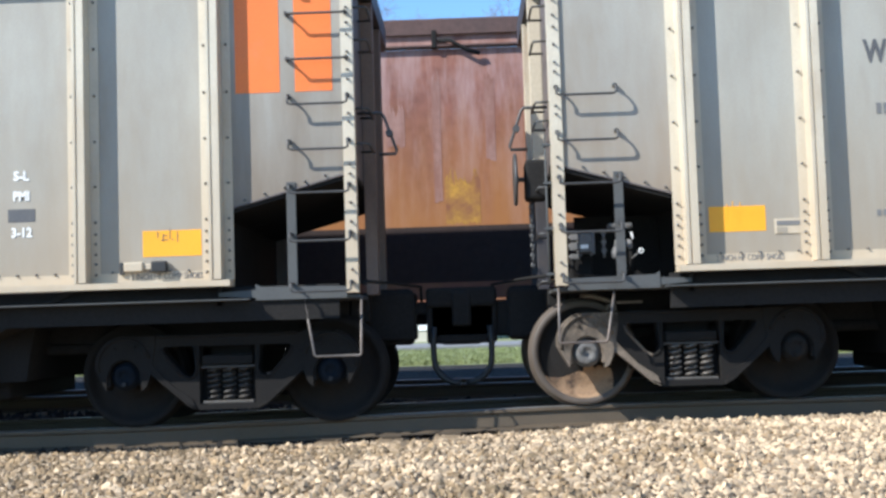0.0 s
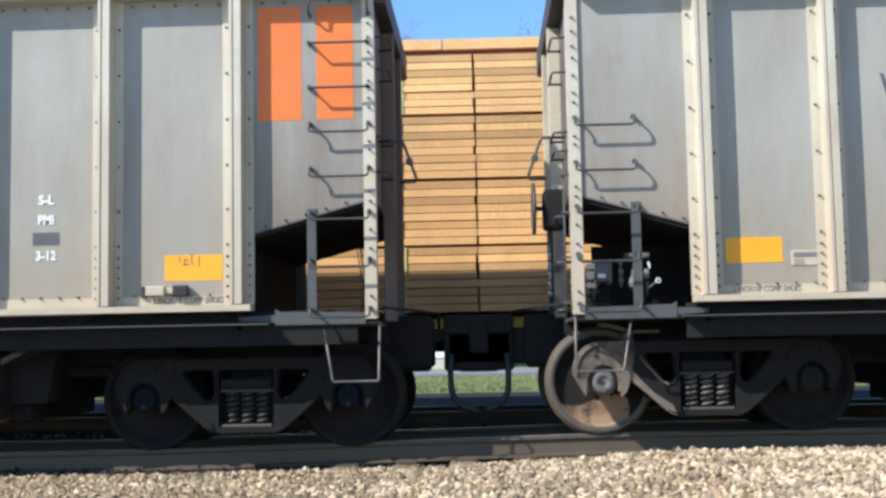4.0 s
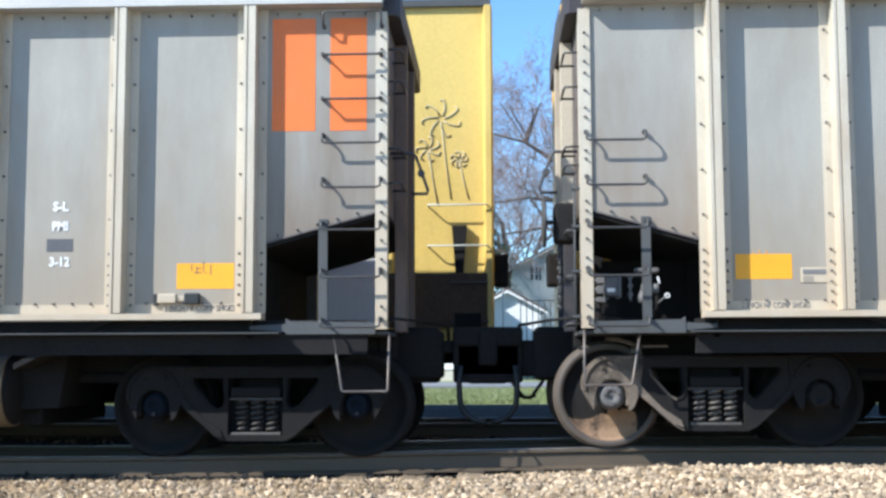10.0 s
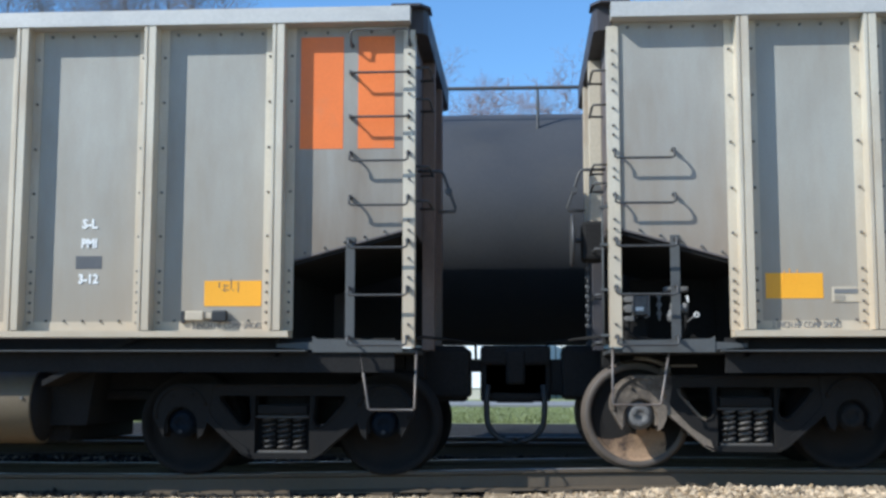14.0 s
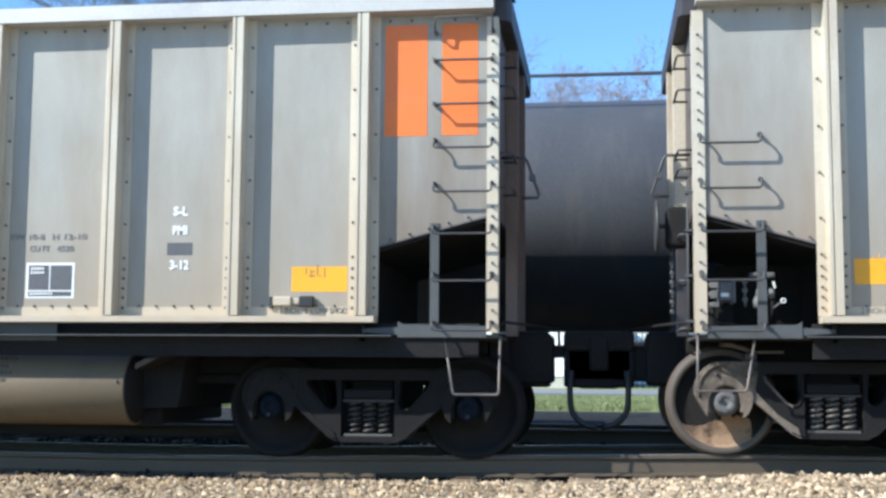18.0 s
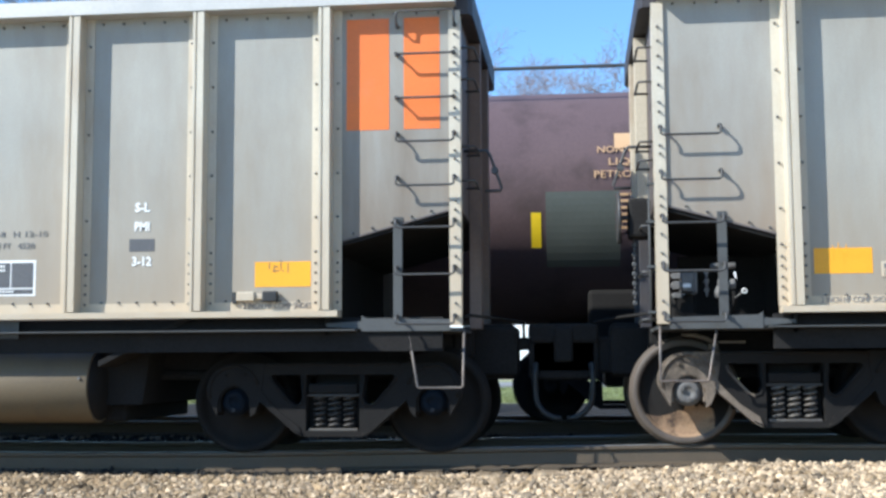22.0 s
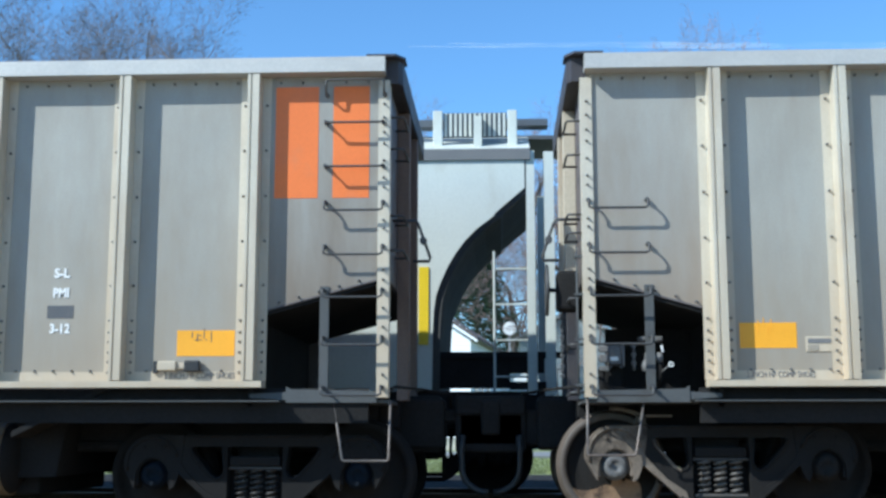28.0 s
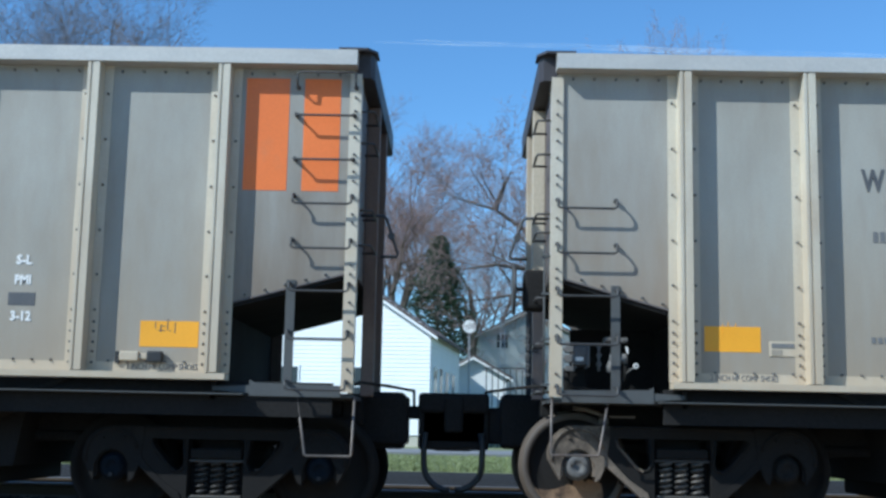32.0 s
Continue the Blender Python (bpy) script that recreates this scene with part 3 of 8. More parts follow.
def truck(car, x, cap_mat, detailed=True, rusty=(), sunlit=False, moving=False, low=0.0):
    """A two-axle truck as parts of its car, centred at x on the car's centre line."""
    shade_dark = shared("shade_dark_wheel", lambda: wheel_mesh(OILY_SHADE))
    frame_me = shared("side_frame", lambda: mesh_of(side_frame_bm(), TRUCK)) if not sunlit else shared("sunlit_side_frame", sunlit_frame)
    for side in (-1, 1):
        sf = part("side_frame", frame_me, None, car, at=(x, side * 1.02, low))
        if detailed and side < 0:
            # coils beside the gap are paler for sunlight, the others dark and set back
            for k in (-1, 0, 1):
                bm = B()
                coil(bm, k * 0.135, -0.015 if not sunlit else -0.045, 0.225, 0.505, 0.047, 0.0135, 6)
                part("coil_spring", bm, COIL_LIT if sunlit else COIL, sf)
            bm = box(B(), -0.235, 0.235, -0.09, 0.05, 0.505, 0.53, 0.006)
            part("spring_cap", bm, COIL, sf)
            bm = box(B(), -0.22, 0.22, -0.1, 0.04, 0.207, 0.228, 0.004)
            part("spring_seat", bm, COIL_LIT, sf)
            bm = box(B(), -0.22, 0.22, -0.11, 0.06, 0.535, 0.62, 0.015)
            part("bolster_end", bm, TRUCK, sf)
            # added dark box that closes the view behind the coils
            part("coil_backing", box(B(), -0.235, 0.235, 0.025, 0.065, 0.2, 0.53), GRIME, sf)
        for s in (-1, 1):
            bm = B()
            prof = [(0.0, 0.122), (-0.05, 0.12), (-0.052, 0.1), (-0.07, 0.098), (-0.078, 0.09), (-0.08, 0.045), (-0.072, 0.04), (-0.072, 0.015)]
            lathe(bm, [(side * -1 * a * 1.35, r) for a, r in prof], (0, 0, 0), "y", 24)
            for k in range(3):
                a = k * math.tau / 3 + 0.5
                rod(bm, (0.066 * math.cos(a), side * 0.1, 0.066 * math.sin(a)), (0.066 * math.cos(a), side * 0.132, 0.066 * math.sin(a)), 0.02, seg=6)
            # cap and adapter beside the gap take a paler colour for sunlight
            part("bearing_cap", bm, CASTING if sunlit and s < 0 and side < 0 else cap_mat, car, at=(x + s * 0.889, side * 1.02, 0.457 + low))
            bm = slab(B(), [(0.16 * math.cos(q * math.pi / 10) * -1, 0.457 + 0.19 * math.sin(q * math.pi / 10)) for q in range(11)] + [(0.13 * math.cos(q * math.pi / 10), 0.457 + 0.135 * math.sin(q * math.pi / 10)) for q in range(11)], -0.1, 0.08)
            box(bm, -0.165, -0.125, -0.1, 0.06, 0.37, 0.5, 0.01)
            box(bm, 0.125, 0.165, -0.1, 0.06, 0.37, 0.5, 0.01)
            part("bearing_adapter", bm, DUSTY_LIT if sunlit and s < 0 else TRUCK, car, at=(x + s * 0.889, side * 1.02, low))
    for s in (-1, 1):
        # only the wheels beside the gap, in sun, keep the rust colour
        axle = wheelset(car, x + s * 0.889, 0.457 + low, shared("wheel", wheel_mesh) if s in rusty else shade_dark)
        if moving:
            ROLLING.append((axle, x + s * 0.889, 0.457))
        bm = box(B(), s * 0.36, s * 0.5, -0.9, 0.9, 0.3, 0.44, 0.02)
        part("brake_beam", bm, GRIME, car, at=(x, 0, low))
    bm = box(B(), -0.2, 0.2, -0.92, 0.92, 0.42, 0.72, 0.03)
    part("bolster", bm, GRIME, car, at=(x, 0, low))


def rivet_rows(spots, y):
    bm = B()
    for x, z in spots:
        bmesh.ops.create_cone(bm, cap_ends=True, segments=7, radius1=0.0135, radius2=0.007, depth=0.03, matrix=Matrix.Translation((x, y - 0.012, z)) @ Matrix.Rotation(radians(90), 4, "X"))
    return bm


def hopper_car(end_x, sgn, posts, axles, upper_rungs, label, caps):
    """A standing coal hopper. end_x: its corner at the gap; sgn: the way that the car runs from there."""
    car = root("hopper_car", (end_x, NEAR_C, 0), label, "freight car", "standing hopper cars")
    L = 14.6
    f = SIDE - NEAR_C                      # face of the near side sheet
    X = lambda u: sgn * u  # noqa: E731
    top, bottom = 3.8, 1.17
    edges = [0.02] + [abs(p - end_x) for p in posts]
    while edges[-1] < L - 1.7:
        edges.append(edges[-1] + 1.122)
    edges.append(L - 0.05)
    # side sheets, one panel between posts, on both sides
    for y in (f, -f):
        for i, (a, b) in enumerate(zip(edges, edges[1:])):
            arch = i == 0 or i == len(edges) - 2
            if arch:
                za, zb = (2.045, 1.735) if i == 0 else (1.735, 2.045)
                pts = [(X(a), za), (X(b), zb), (X(b), top + 0.04), (X(a), top + 0.04)]
            else:
                pts = [(X(a), bottom + 0.03), (X(b), bottom + 0.03), (X(b), top + 0.04), (X(a), top + 0.04)]
            bm = slab(B(), pts, y - 0.004, y + 0.004)
            # far sides are darkened so that they throw less light on the train
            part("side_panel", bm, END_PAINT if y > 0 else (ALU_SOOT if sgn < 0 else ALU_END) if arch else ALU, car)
            if y == f:
                spots = [(X(a + (b - a) * (k + 0.9) / 6), top - 0.045) for k in range(5)]
                if not arch:
                    spots += [(X(a + 0.25 + k * 0.16), bottom + 0.085) for k in range(5)]
                    bm2 = box(B(), X(a), X(b), y - 0.012, y - 0.004, bottom, bottom + 0.078)
                    part("lower_band", bm2, ALU_POST, car)
                else:
                    spots += [(X(a + 0.24 + k * 0.17), za + (zb - za) * ((0.24 + k * 0.17) / (b - a)) + 0.035) for k in range(5)]
                tagged(part("rivets", rivet_rows(spots, y - 0.004), RIVET, car), kind="stuff")
            if arch and y == f:
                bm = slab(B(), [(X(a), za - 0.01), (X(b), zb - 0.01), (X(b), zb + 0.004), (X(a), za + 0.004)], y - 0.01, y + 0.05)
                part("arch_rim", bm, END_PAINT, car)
    # posts
    for p in edges[1:-1]:
        for y, o in ((f, -1), (-f, 1)):
            w, d = 0.056, 0.155
            prof = [(X(p) - w - 0.076, y), (X(p) - w - 0.076, y + o * 0.014), (X(p) - w, y + o * 0.014), (X(p) - w + 0.006, y + o * d), (X(p) - w * 0.45, y + o * d), (X(p) - w * 0.4, y + o * (d - 0.012)), (X(p) - w * 0.2, y + o * (d - 0.012)), (X(p) - w * 0.15, y + o * d), (X(p) + w - 0.006, y + o * d), (X(p) + w, y + o * 0.014), (X(p) + w + 0.076, y + o * 0.014), (X(p) + w + 0.076, y)]
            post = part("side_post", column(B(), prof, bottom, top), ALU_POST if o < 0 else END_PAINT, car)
            if o < 0:
                zs = [1.24, 1.33, 1.41, 1.5, 1.58, 1.68, 1.98, 2.36, 2.75, 3.15, 3.55]
                part("post_rivets", rivet_rows([(X(p) + k * (w + 0.04), z) for z in zs for k in (-1, 1)], y - 0.014), RIVET, post)["kind"] = "stuff"
    # top chords and sills
    for y, o in ((f, -1), (-f, 1)):
        bm = run(B(), [(y + o * 0.163, top + 0.004), (y + o * 0.155, 3.938), (y - o * 0.05, 3.938), (y - o * 0.05, top - 0.0), (y + o * 0.0, top)], X(0.035), X(L))
        part("top_chord", bm, CHORD, car)
        bm = run(B(), [(y + o * 0.15, bottom - 0.058), (y + o * 0.15, bottom - 0.006), (y - o * 0.05, bottom), (y - o * 0.05, bottom - 0.058)], X(edges[1] - 0.12), X(L - 1.0))
        part("side_sill_angle", bm, ALU_POST, car)
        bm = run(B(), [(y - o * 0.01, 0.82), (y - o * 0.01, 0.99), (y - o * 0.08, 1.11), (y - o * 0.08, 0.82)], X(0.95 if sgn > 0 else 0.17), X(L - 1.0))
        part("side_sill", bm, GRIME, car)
        bm = run(B(), [(y + o * 0.122, 0.994), (y + o * 0.122, 1.004), (y, 1.006), (y, 0.992)], X(0.9), X(L - 1.0))
        part("sill_lip", bm, STEP, car)
    # end walls, slope sheets, bulkheads, floor
    for end in (0.0, L):
        t = 1 if end == 0 else -1
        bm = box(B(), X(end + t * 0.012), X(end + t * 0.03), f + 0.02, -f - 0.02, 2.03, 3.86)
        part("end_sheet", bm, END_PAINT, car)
        bm = B()
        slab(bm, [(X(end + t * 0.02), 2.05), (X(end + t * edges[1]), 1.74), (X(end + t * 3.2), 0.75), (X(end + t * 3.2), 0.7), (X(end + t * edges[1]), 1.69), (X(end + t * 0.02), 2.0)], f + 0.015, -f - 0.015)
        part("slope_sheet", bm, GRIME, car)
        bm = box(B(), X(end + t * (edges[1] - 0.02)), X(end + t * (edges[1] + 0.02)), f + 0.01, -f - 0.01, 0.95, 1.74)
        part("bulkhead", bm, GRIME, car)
        # deep end top chord with rounded corner, overhanging the end
        prof = [(X(end + t * 0.05), f - 0.02), (X(end - t * 0.07), f - 0.02), (X(end - t * 0.105), f + 0.05), (X(end - t * 0.105), -f - 0.05), (X(end - t * 0.07), -f + 0.02), (X(end + t * 0.05), -f + 0.02)]
        part("end_chord", column(B(), prof, 3.73, 3.955), END_CAP, car)
        bm = column(B(), [(X(end + t * 0.2), f - 0.12), (X(end - t * 0.05), f - 0.12), (X(end - t * 0.13), f + 0.0), (X(end - t * 0.13), f + 0.2), (X(end + t * 0.05), f + 0.1)], 3.946, 3.968)
        part("corner_cap", bm, END_CAP, car)
        # corner posts
        for y, o in ((f, -1), (-f, 1)):
            prof = [(X(end), y + o * 0.03), (X(end + t * 0.1), y + o * 0.03), (X(end + t * 0.1), y + o * 0.012), (X(end + t * 0.016), y + o * 0.012), (X(end + t * 0.016), y - o * 0.1), (X(end), y - o * 0.1)]
            cp = part("corner_post", column(B(), prof, 1.03, 3.76), ALU_POST, car)
            if o < 0:
                part("post_rivets", rivet_rows([(X(end + t * 0.05), z) for z in (1.22, 1.5, 1.62, 1.78, 2.02, 2.1, 2.46, 2.53, 2.82, 2.9, 3.05, 3.2, 3.3, 3.43, 3.55)], y - 0.03), RIVET, cp)["kind"] = "stuff"
        for yy in (-0.5, 0.5):
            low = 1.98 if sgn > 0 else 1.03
            # foot of the post is coloured near black for the dark beneath the lit end
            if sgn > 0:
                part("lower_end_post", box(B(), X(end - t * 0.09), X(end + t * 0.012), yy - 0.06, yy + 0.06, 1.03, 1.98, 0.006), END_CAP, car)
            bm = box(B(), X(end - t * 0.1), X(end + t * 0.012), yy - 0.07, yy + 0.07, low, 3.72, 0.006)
            # posts facing away from the sun take a darker, shaded copy of the colour
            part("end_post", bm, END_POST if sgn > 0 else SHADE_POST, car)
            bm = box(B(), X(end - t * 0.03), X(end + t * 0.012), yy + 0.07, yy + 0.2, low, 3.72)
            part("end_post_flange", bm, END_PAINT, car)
        bm = box(B(), X(end - t * 0.01), X(end + t * 0.16), f + 0.9, -f - 0.9, 0.78, 1.03, 0.01)
        part("end_sill", bm, GRIME, car)
        bm = box(B(), X(end + t * 0.0), X(end + t * 1.1), f + 0.03, -f - 0.03, 0.985, 1.012)
        part("end_platform", bm, STEP, car)
        # added dark sheet that hides the bright view through the open end
        if sgn > 0:
            part("dark_backing_plate", box(B(), X(end + t * 0.3), X(end + t * edges[1]), -0.02, 0.02, 1.0, 1.72), GRIME, car)
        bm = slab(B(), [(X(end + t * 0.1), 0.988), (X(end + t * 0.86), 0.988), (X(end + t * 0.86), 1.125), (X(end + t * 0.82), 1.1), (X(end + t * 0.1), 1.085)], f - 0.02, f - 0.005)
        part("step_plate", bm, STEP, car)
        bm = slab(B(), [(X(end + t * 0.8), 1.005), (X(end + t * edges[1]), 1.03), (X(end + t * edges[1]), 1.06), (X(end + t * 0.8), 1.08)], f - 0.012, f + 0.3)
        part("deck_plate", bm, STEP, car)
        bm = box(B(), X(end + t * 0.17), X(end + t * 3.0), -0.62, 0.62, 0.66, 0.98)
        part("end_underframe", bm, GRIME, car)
        bm = B()
        z = 2.58
        tube(bm, [(X(end - t * 0.0), f + 0.3, z), (X(end - t * 0.2), f + 0.3, z), (X(end - t * 0.225), f + 0.3, z - 0.03), (X(end - t * 0.33), f + 0.3, z - 0.33), (X(end - t * 0.32), f + 0.3, z - 0.36), (X(end - t * 0.18), f + 0.3, z - 0.36)], 0.014)
        rod(bm, (X(end - t * 0.27), f + 0.27, z - 0.18), (X(end - t * 0.27), f + 0.33, z - 0.18), 0.032, seg=10)
        part("swing_bracket", bm, IRON, car)
    bm = box(B(), X(1.2), X(L - 1.2), -0.25, 0.25, 0.72, 1.02)
    part("centre_sill", bm, GRIME, car)
    for k in range(3):
        u = 2.95 + k * 2.95
        bm = B()
        slab(bm, [(X(u - 0.1), 1.0), (X(u + 2.95), 1.0), (X(u + 2.8), 0.3), (X(u + 0.0), 0.36)], -1.05 if sgn < 0 else -1.3, 1.3)
        part("discharge_hopper", bm, GRIME, car)
        bm = box(B(), X(u + 0.2), X(u + 2.6), -0.9, 0.9, 0.2, 0.36, 0.03)
        part("discharge_gate", bm, GRIME, car)
    for y in (-0.62, 0.62):
        part("brake_rod", rod(B(), (X(0.3), y, 0.62), (X(3.4), y, 0.62), 0.05, seg=8), GRIME, car)
    # ladder
    bm = box(B(), X(0.508), X(0.586), f - 0.016, f - 0.002, 1.03, 1.965, 0.003)
    part("ladder_stile", bm, STEP, car)
    for z in (1.93, 1.53, 1.115):
        bm = B()
        handhold(bm, X(0.055), X(0.548), f - 0.03, z, 0.11, -0.07)
        part("ladder_rung", bm, IRON, car)
    for z in (2.685, 2.305):
        bm = B()
        handhold(bm, X(0.055), X(0.548), f - 0.012, z, 0.1, -0.08)
        part("ladder_rung", bm, IRON, car)
    if upper_rungs:
        for z in (3.385, 3.0):
            bm = B()
            handhold(bm, X(0.055), X(0.55), f - 0.012, z, 0.108, -0.018)
            part("ladder_rung", bm, IRON, car)
        bm = B()
        handhold(bm, X(0.045), X(0.545), f - 0.02, 3.63, 0.1, 0.115)
        part("top_grab_iron", bm, IRON, car)
    # end grab irons that reach out past the corner
    for z in ((3.45, 3.17, 2.58, 2.28) if upper_rungs else (3.4, 3.1, 2.58, 2.42, 1.86, 1.47, 1.07)):
        bm = B()
        tube(bm, [(X(0.0), f + 0.06, z), (X(-0.11), f + 0.07, z), (X(-0.12), f + 0.1, z - 0.015), (X(-0.12), f + 0.5, z - 0.015), (X(-0.11), f + 0.53, z), (X(0.0), f + 0.54, z)], 0.0105)
        part("end_grab_iron", bm, IRON, car)
    tr = (sum(axles) / 2) - end_x
    truck(car, tr, caps, rusty=(-1,) if sgn > 0 else (), sunlit=sgn > 0, low=-0.08 if sgn < 0 else 0.0)
    truck(car, X(L) - tr, AXLE, detailed=False)
    # draft gear
    bm = box(B(), X(0.3), X(-0.36 if sgn > 0 else -0.41), -0.28, 0.28, 0.6, 1.055, 0.03)
    part("draft_sill", bm, GRIME, car)
    return car


def coupler_and_hoses(left, right):
    bm = box(B(), 0.0, 0.64, -0.2, 0.2, 0.6, 0.97, 0.04)
    box(bm, -0.01, 1.1, -0.14, 0.14, 0.62, 0.96, 0.03)
    box(bm, -0.5, 0.1, -0.14, 0.14, 0.84, 0.96, 0.02)
    box(bm, 0.12, 0.5, -0.16, 0.16, 0.55, 0.64, 0.03)
    ob = part("coupler", bm, GRIME, left, at=(0.522, 0, 0))
    for car, o, a, b in ((left, -0.713, -0.7, -0.335), (left, -0.713, -0.205, 0.455), (right, 0.92, 0.57, 0.9)):
        cast = part("draft_casting", box(B(), a - o, b - o, -0.24, 0.24, 0.9, 1.085, 0.035), GRIME, car)
        part("casting_rib", box(B(), (a + b) / 2 - 0.09 - o, (a + b) / 2 + 0.09 - o, -0.27, 0.2, 0.72, 1.05, 0.03), GRIME, cast)
        part("casting_body", box(B(), a - o, b - o, -0.2, 0.2, 0.58 if o > 0 else 0.56, 0.95, 0.03), GRIME, cast)
    for x, y0, y1 in ((-0.11, -0.3, -0.34), (0.36, -0.34, -0.3)):
        bm = B()
        s = 1 if x < 0.1 else -1
        o = -0.713 if x < 0.1 else 0.92
        down = [(x - s * 0.02, y0, 0.72), (x - s * 0.035, y0, 0.58), (x - s * 0.03, y0, 0.42)]
        bend = [(x - s * 0.03 + s * 0.24 * (1 - math.cos(q * math.pi / 12)), y0 + (y1 - y0) * q / 6, 0.42 - 0.22 * math.sin(q * math.pi / 12)) for q in range(1, 7)]
        pts = [(px - o, py, pz) for px, py, pz in down + bend]
        tube(bm, pts, 0.028, 8)
        part("air_hose", bm, RUBBER, left if x < 0.1 else right)
    return ob


def ink_marks(car, x, z, w, h, seed, mat, y):
    rng = random.Random(seed)
    bm = B()
    for k in range(7):
        a = x + rng.uniform(-w / 2, w / 2)
        b = z + rng.uniform(-h / 2, h / 2)
        box(bm, a, a + rng.uniform(0.01, 0.07), y - 0.001, y + 0.001, b, b + 0.007) if k % 2 else box(bm, a, a + 0.007, y - 0.001, y + 0.001, b, b + rng.uniform(0.03, 0.12))
    return part("scribble", bm, mat, car)


def standing_cars():
    left = hopper_car(-0.713, -1, [-1.88, -3.0, -4.13], [-2.785, -1.005], True, "weathered grey coal hopper car with orange panel and ladder", BLUE_CAP)
    right = hopper_car(0.92, 1, [2.043, 3.09, 4.2], [1.19, 2.97], False, "weathered grey coal hopper car with hand brake wheel", AXLE)
    coupler_and_hoses(left, right)
    f = SIDE - NEAR_C
    lx = lambda x: x + 0.713  # noqa: E731
    rx = lambda x: x - 0.92  # noqa: E731
    ys = f - 0.0065
    # paint panels
    for a, b in ((-1.71, -1.335), (-1.207, -0.892)):
        part("orange_panel", box(B(), lx(a), lx(b), ys, f - 0.004, 2.73, 3.715), ORANGE, left)
    part("yellow_decal", box(B(), lx(-2.513), lx(-2.02), ys, f - 0.004, 1.379, 1.597), YELLOW, left)
    ink_marks(left, lx(-2.29), 1.5, 0.2, 0.1, 3, DARK_INK, ys - 0.001)
    part("yellow_decal", box(B(), rx(2.205), rx(2.673), ys, f - 0.004, 1.431, 1.642), YELLOW, right)
    ink_marks(right, rx(2.44), 1.55, 0.18, 0.08, 5, YELLOW, ys - 0.001)
    writing("shoe_notice", "2 INCH HF COMP SHOES", 0.075, (lx(-2.31), f - 0.0135, 1.212), DARK_INK, left, 0.6)
    writing("shoe_notice", "2 INCH HF COMP SHOES", 0.075, (rx(2.53), f - 0.0135, 1.212), GREY_INK, right, 0.56)
    for text, z in (("S-L", 2.09), ("PMI", 1.92), ("3-12", 1.613)):
        writing("stencil", text, 0.11, (lx(-3.53), ys, z), WHITE, left, 0.135 if text != "3-12" else 0.175, bold=0.004)
    part("dark_patch", box(B(), lx(-3.645), lx(-3.415), ys, f - 0.004, 1.705, 1.815, 0.002), DARK_INK, left)
    for text, x, z, w_ in (("EW 10-8", -4.95, 1.873, 0.32), ("H 12-10", -4.555, 1.873, 0.32), ("CU FT", -4.83, 1.768, 0.19), ("4520", -4.59, 1.768, 0.16)):
        writing("dimension_stencil", text, 0.075, (lx(x), ys, z), GREY_INK, left, w_)
    lab = part("data_panel", box(B(), lx(-4.949), lx(-4.496), ys, f - 0.004, 1.326, 1.643), WHITE, left, "white framed black data panel")
    for a, b, z0, z1 in ((-4.925, -4.735, 1.4, 1.62), (-4.72, -4.52, 1.4, 1.62), (-4.925, -4.52, 1.345, 1.385)):
        part("black_field", box(B(), lx(a), lx(b), ys - 0.003, ys, z0, z1), DARK_INK, lab)
    bars("unreadable_marks", 5, 0.13, 0.022, (lx(-4.84), ys - 0.006, 1.59), WHITE, lab)
    bars("unreadable_marks", 5, 0.13, 0.022, (lx(-4.84), ys - 0.006, 1.555), WHITE, lab)
    bars("unreadable_marks", 8, 0.22, 0.02, (lx(-4.8), ys - 0.006, 1.365), WHITE, lab)
    writing("road_letter", "W", 0.26, (rx(3.645), ys, 2.895), DARK_INK, right, 0.2, bold=0.008)
    bars("faded_marks", 2, 0.12, 0.09, (rx(3.68), ys, 2.42), GREY_INK, right)
    bars("faded_marks", 3, 0.16, 0.05, (rx(3.66), ys, 1.55), GREY_INK, right)
    # small bracket on the data plate of the other car
    bm = box(B(), rx(2.742), rx(2.967), f - 0.012, f - 0.004, 1.4, 1.525, 0.003)
    br = part("placard_bracket", bm, ALU_POST, right)
    part("bracket_slot", box(B(), rx(2.76), rx(2.95), f - 0.016, f - 0.012, 1.47, 1.508), GREY_INK, br)
    part("bracket_slot", box(B(), rx(2.76), rx(2.845), f - 0.016, f - 0.012, 1.412, 1.456), ALU, br)
    # tool holder at the foot of the side
    bm = box(B(), lx(-2.66), lx(-2.5), f - 0.07, f - 0.01, 1.255, 1.335, 0.01)
    box(bm, lx(-2.5), lx(-2.43), f - 0.05, f - 0.01, 1.27, 1.32, 0.008)
    hold = part("retainer_valve", bm, ALU_POST, left)
    part("valve_cap", box(B(), lx(-2.43), lx(-2.3), f - 0.08, f - 0.012, 1.245, 1.34, 0.012), RUBBER, hold)
    part("valve_bracket", box(B(), lx(-2.7), lx(-2.665), f - 0.04, f - 0.004, 1.235, 1.335), RUBBER, hold)
    # stirrups
    for car, m, pts in ((left, lx, [(-1.175, 1.0), (-1.1, 0.52), (-1.085, 0.507), (-0.725, 0.507), (-0.71, 0.52), (-0.697, 1.0)]), (right, rx, [(0.943, 1.05), (0.936, 0.57), (0.95, 0.555), (1.32, 0.555), (1.335, 0.57), (1.408, 1.0)])):
        bm = B()
        tube(bm, [(m(x), f + 0.02, z) for x, z in pts], 0.0105)
        part("sill_step", bm, SPRING, car)
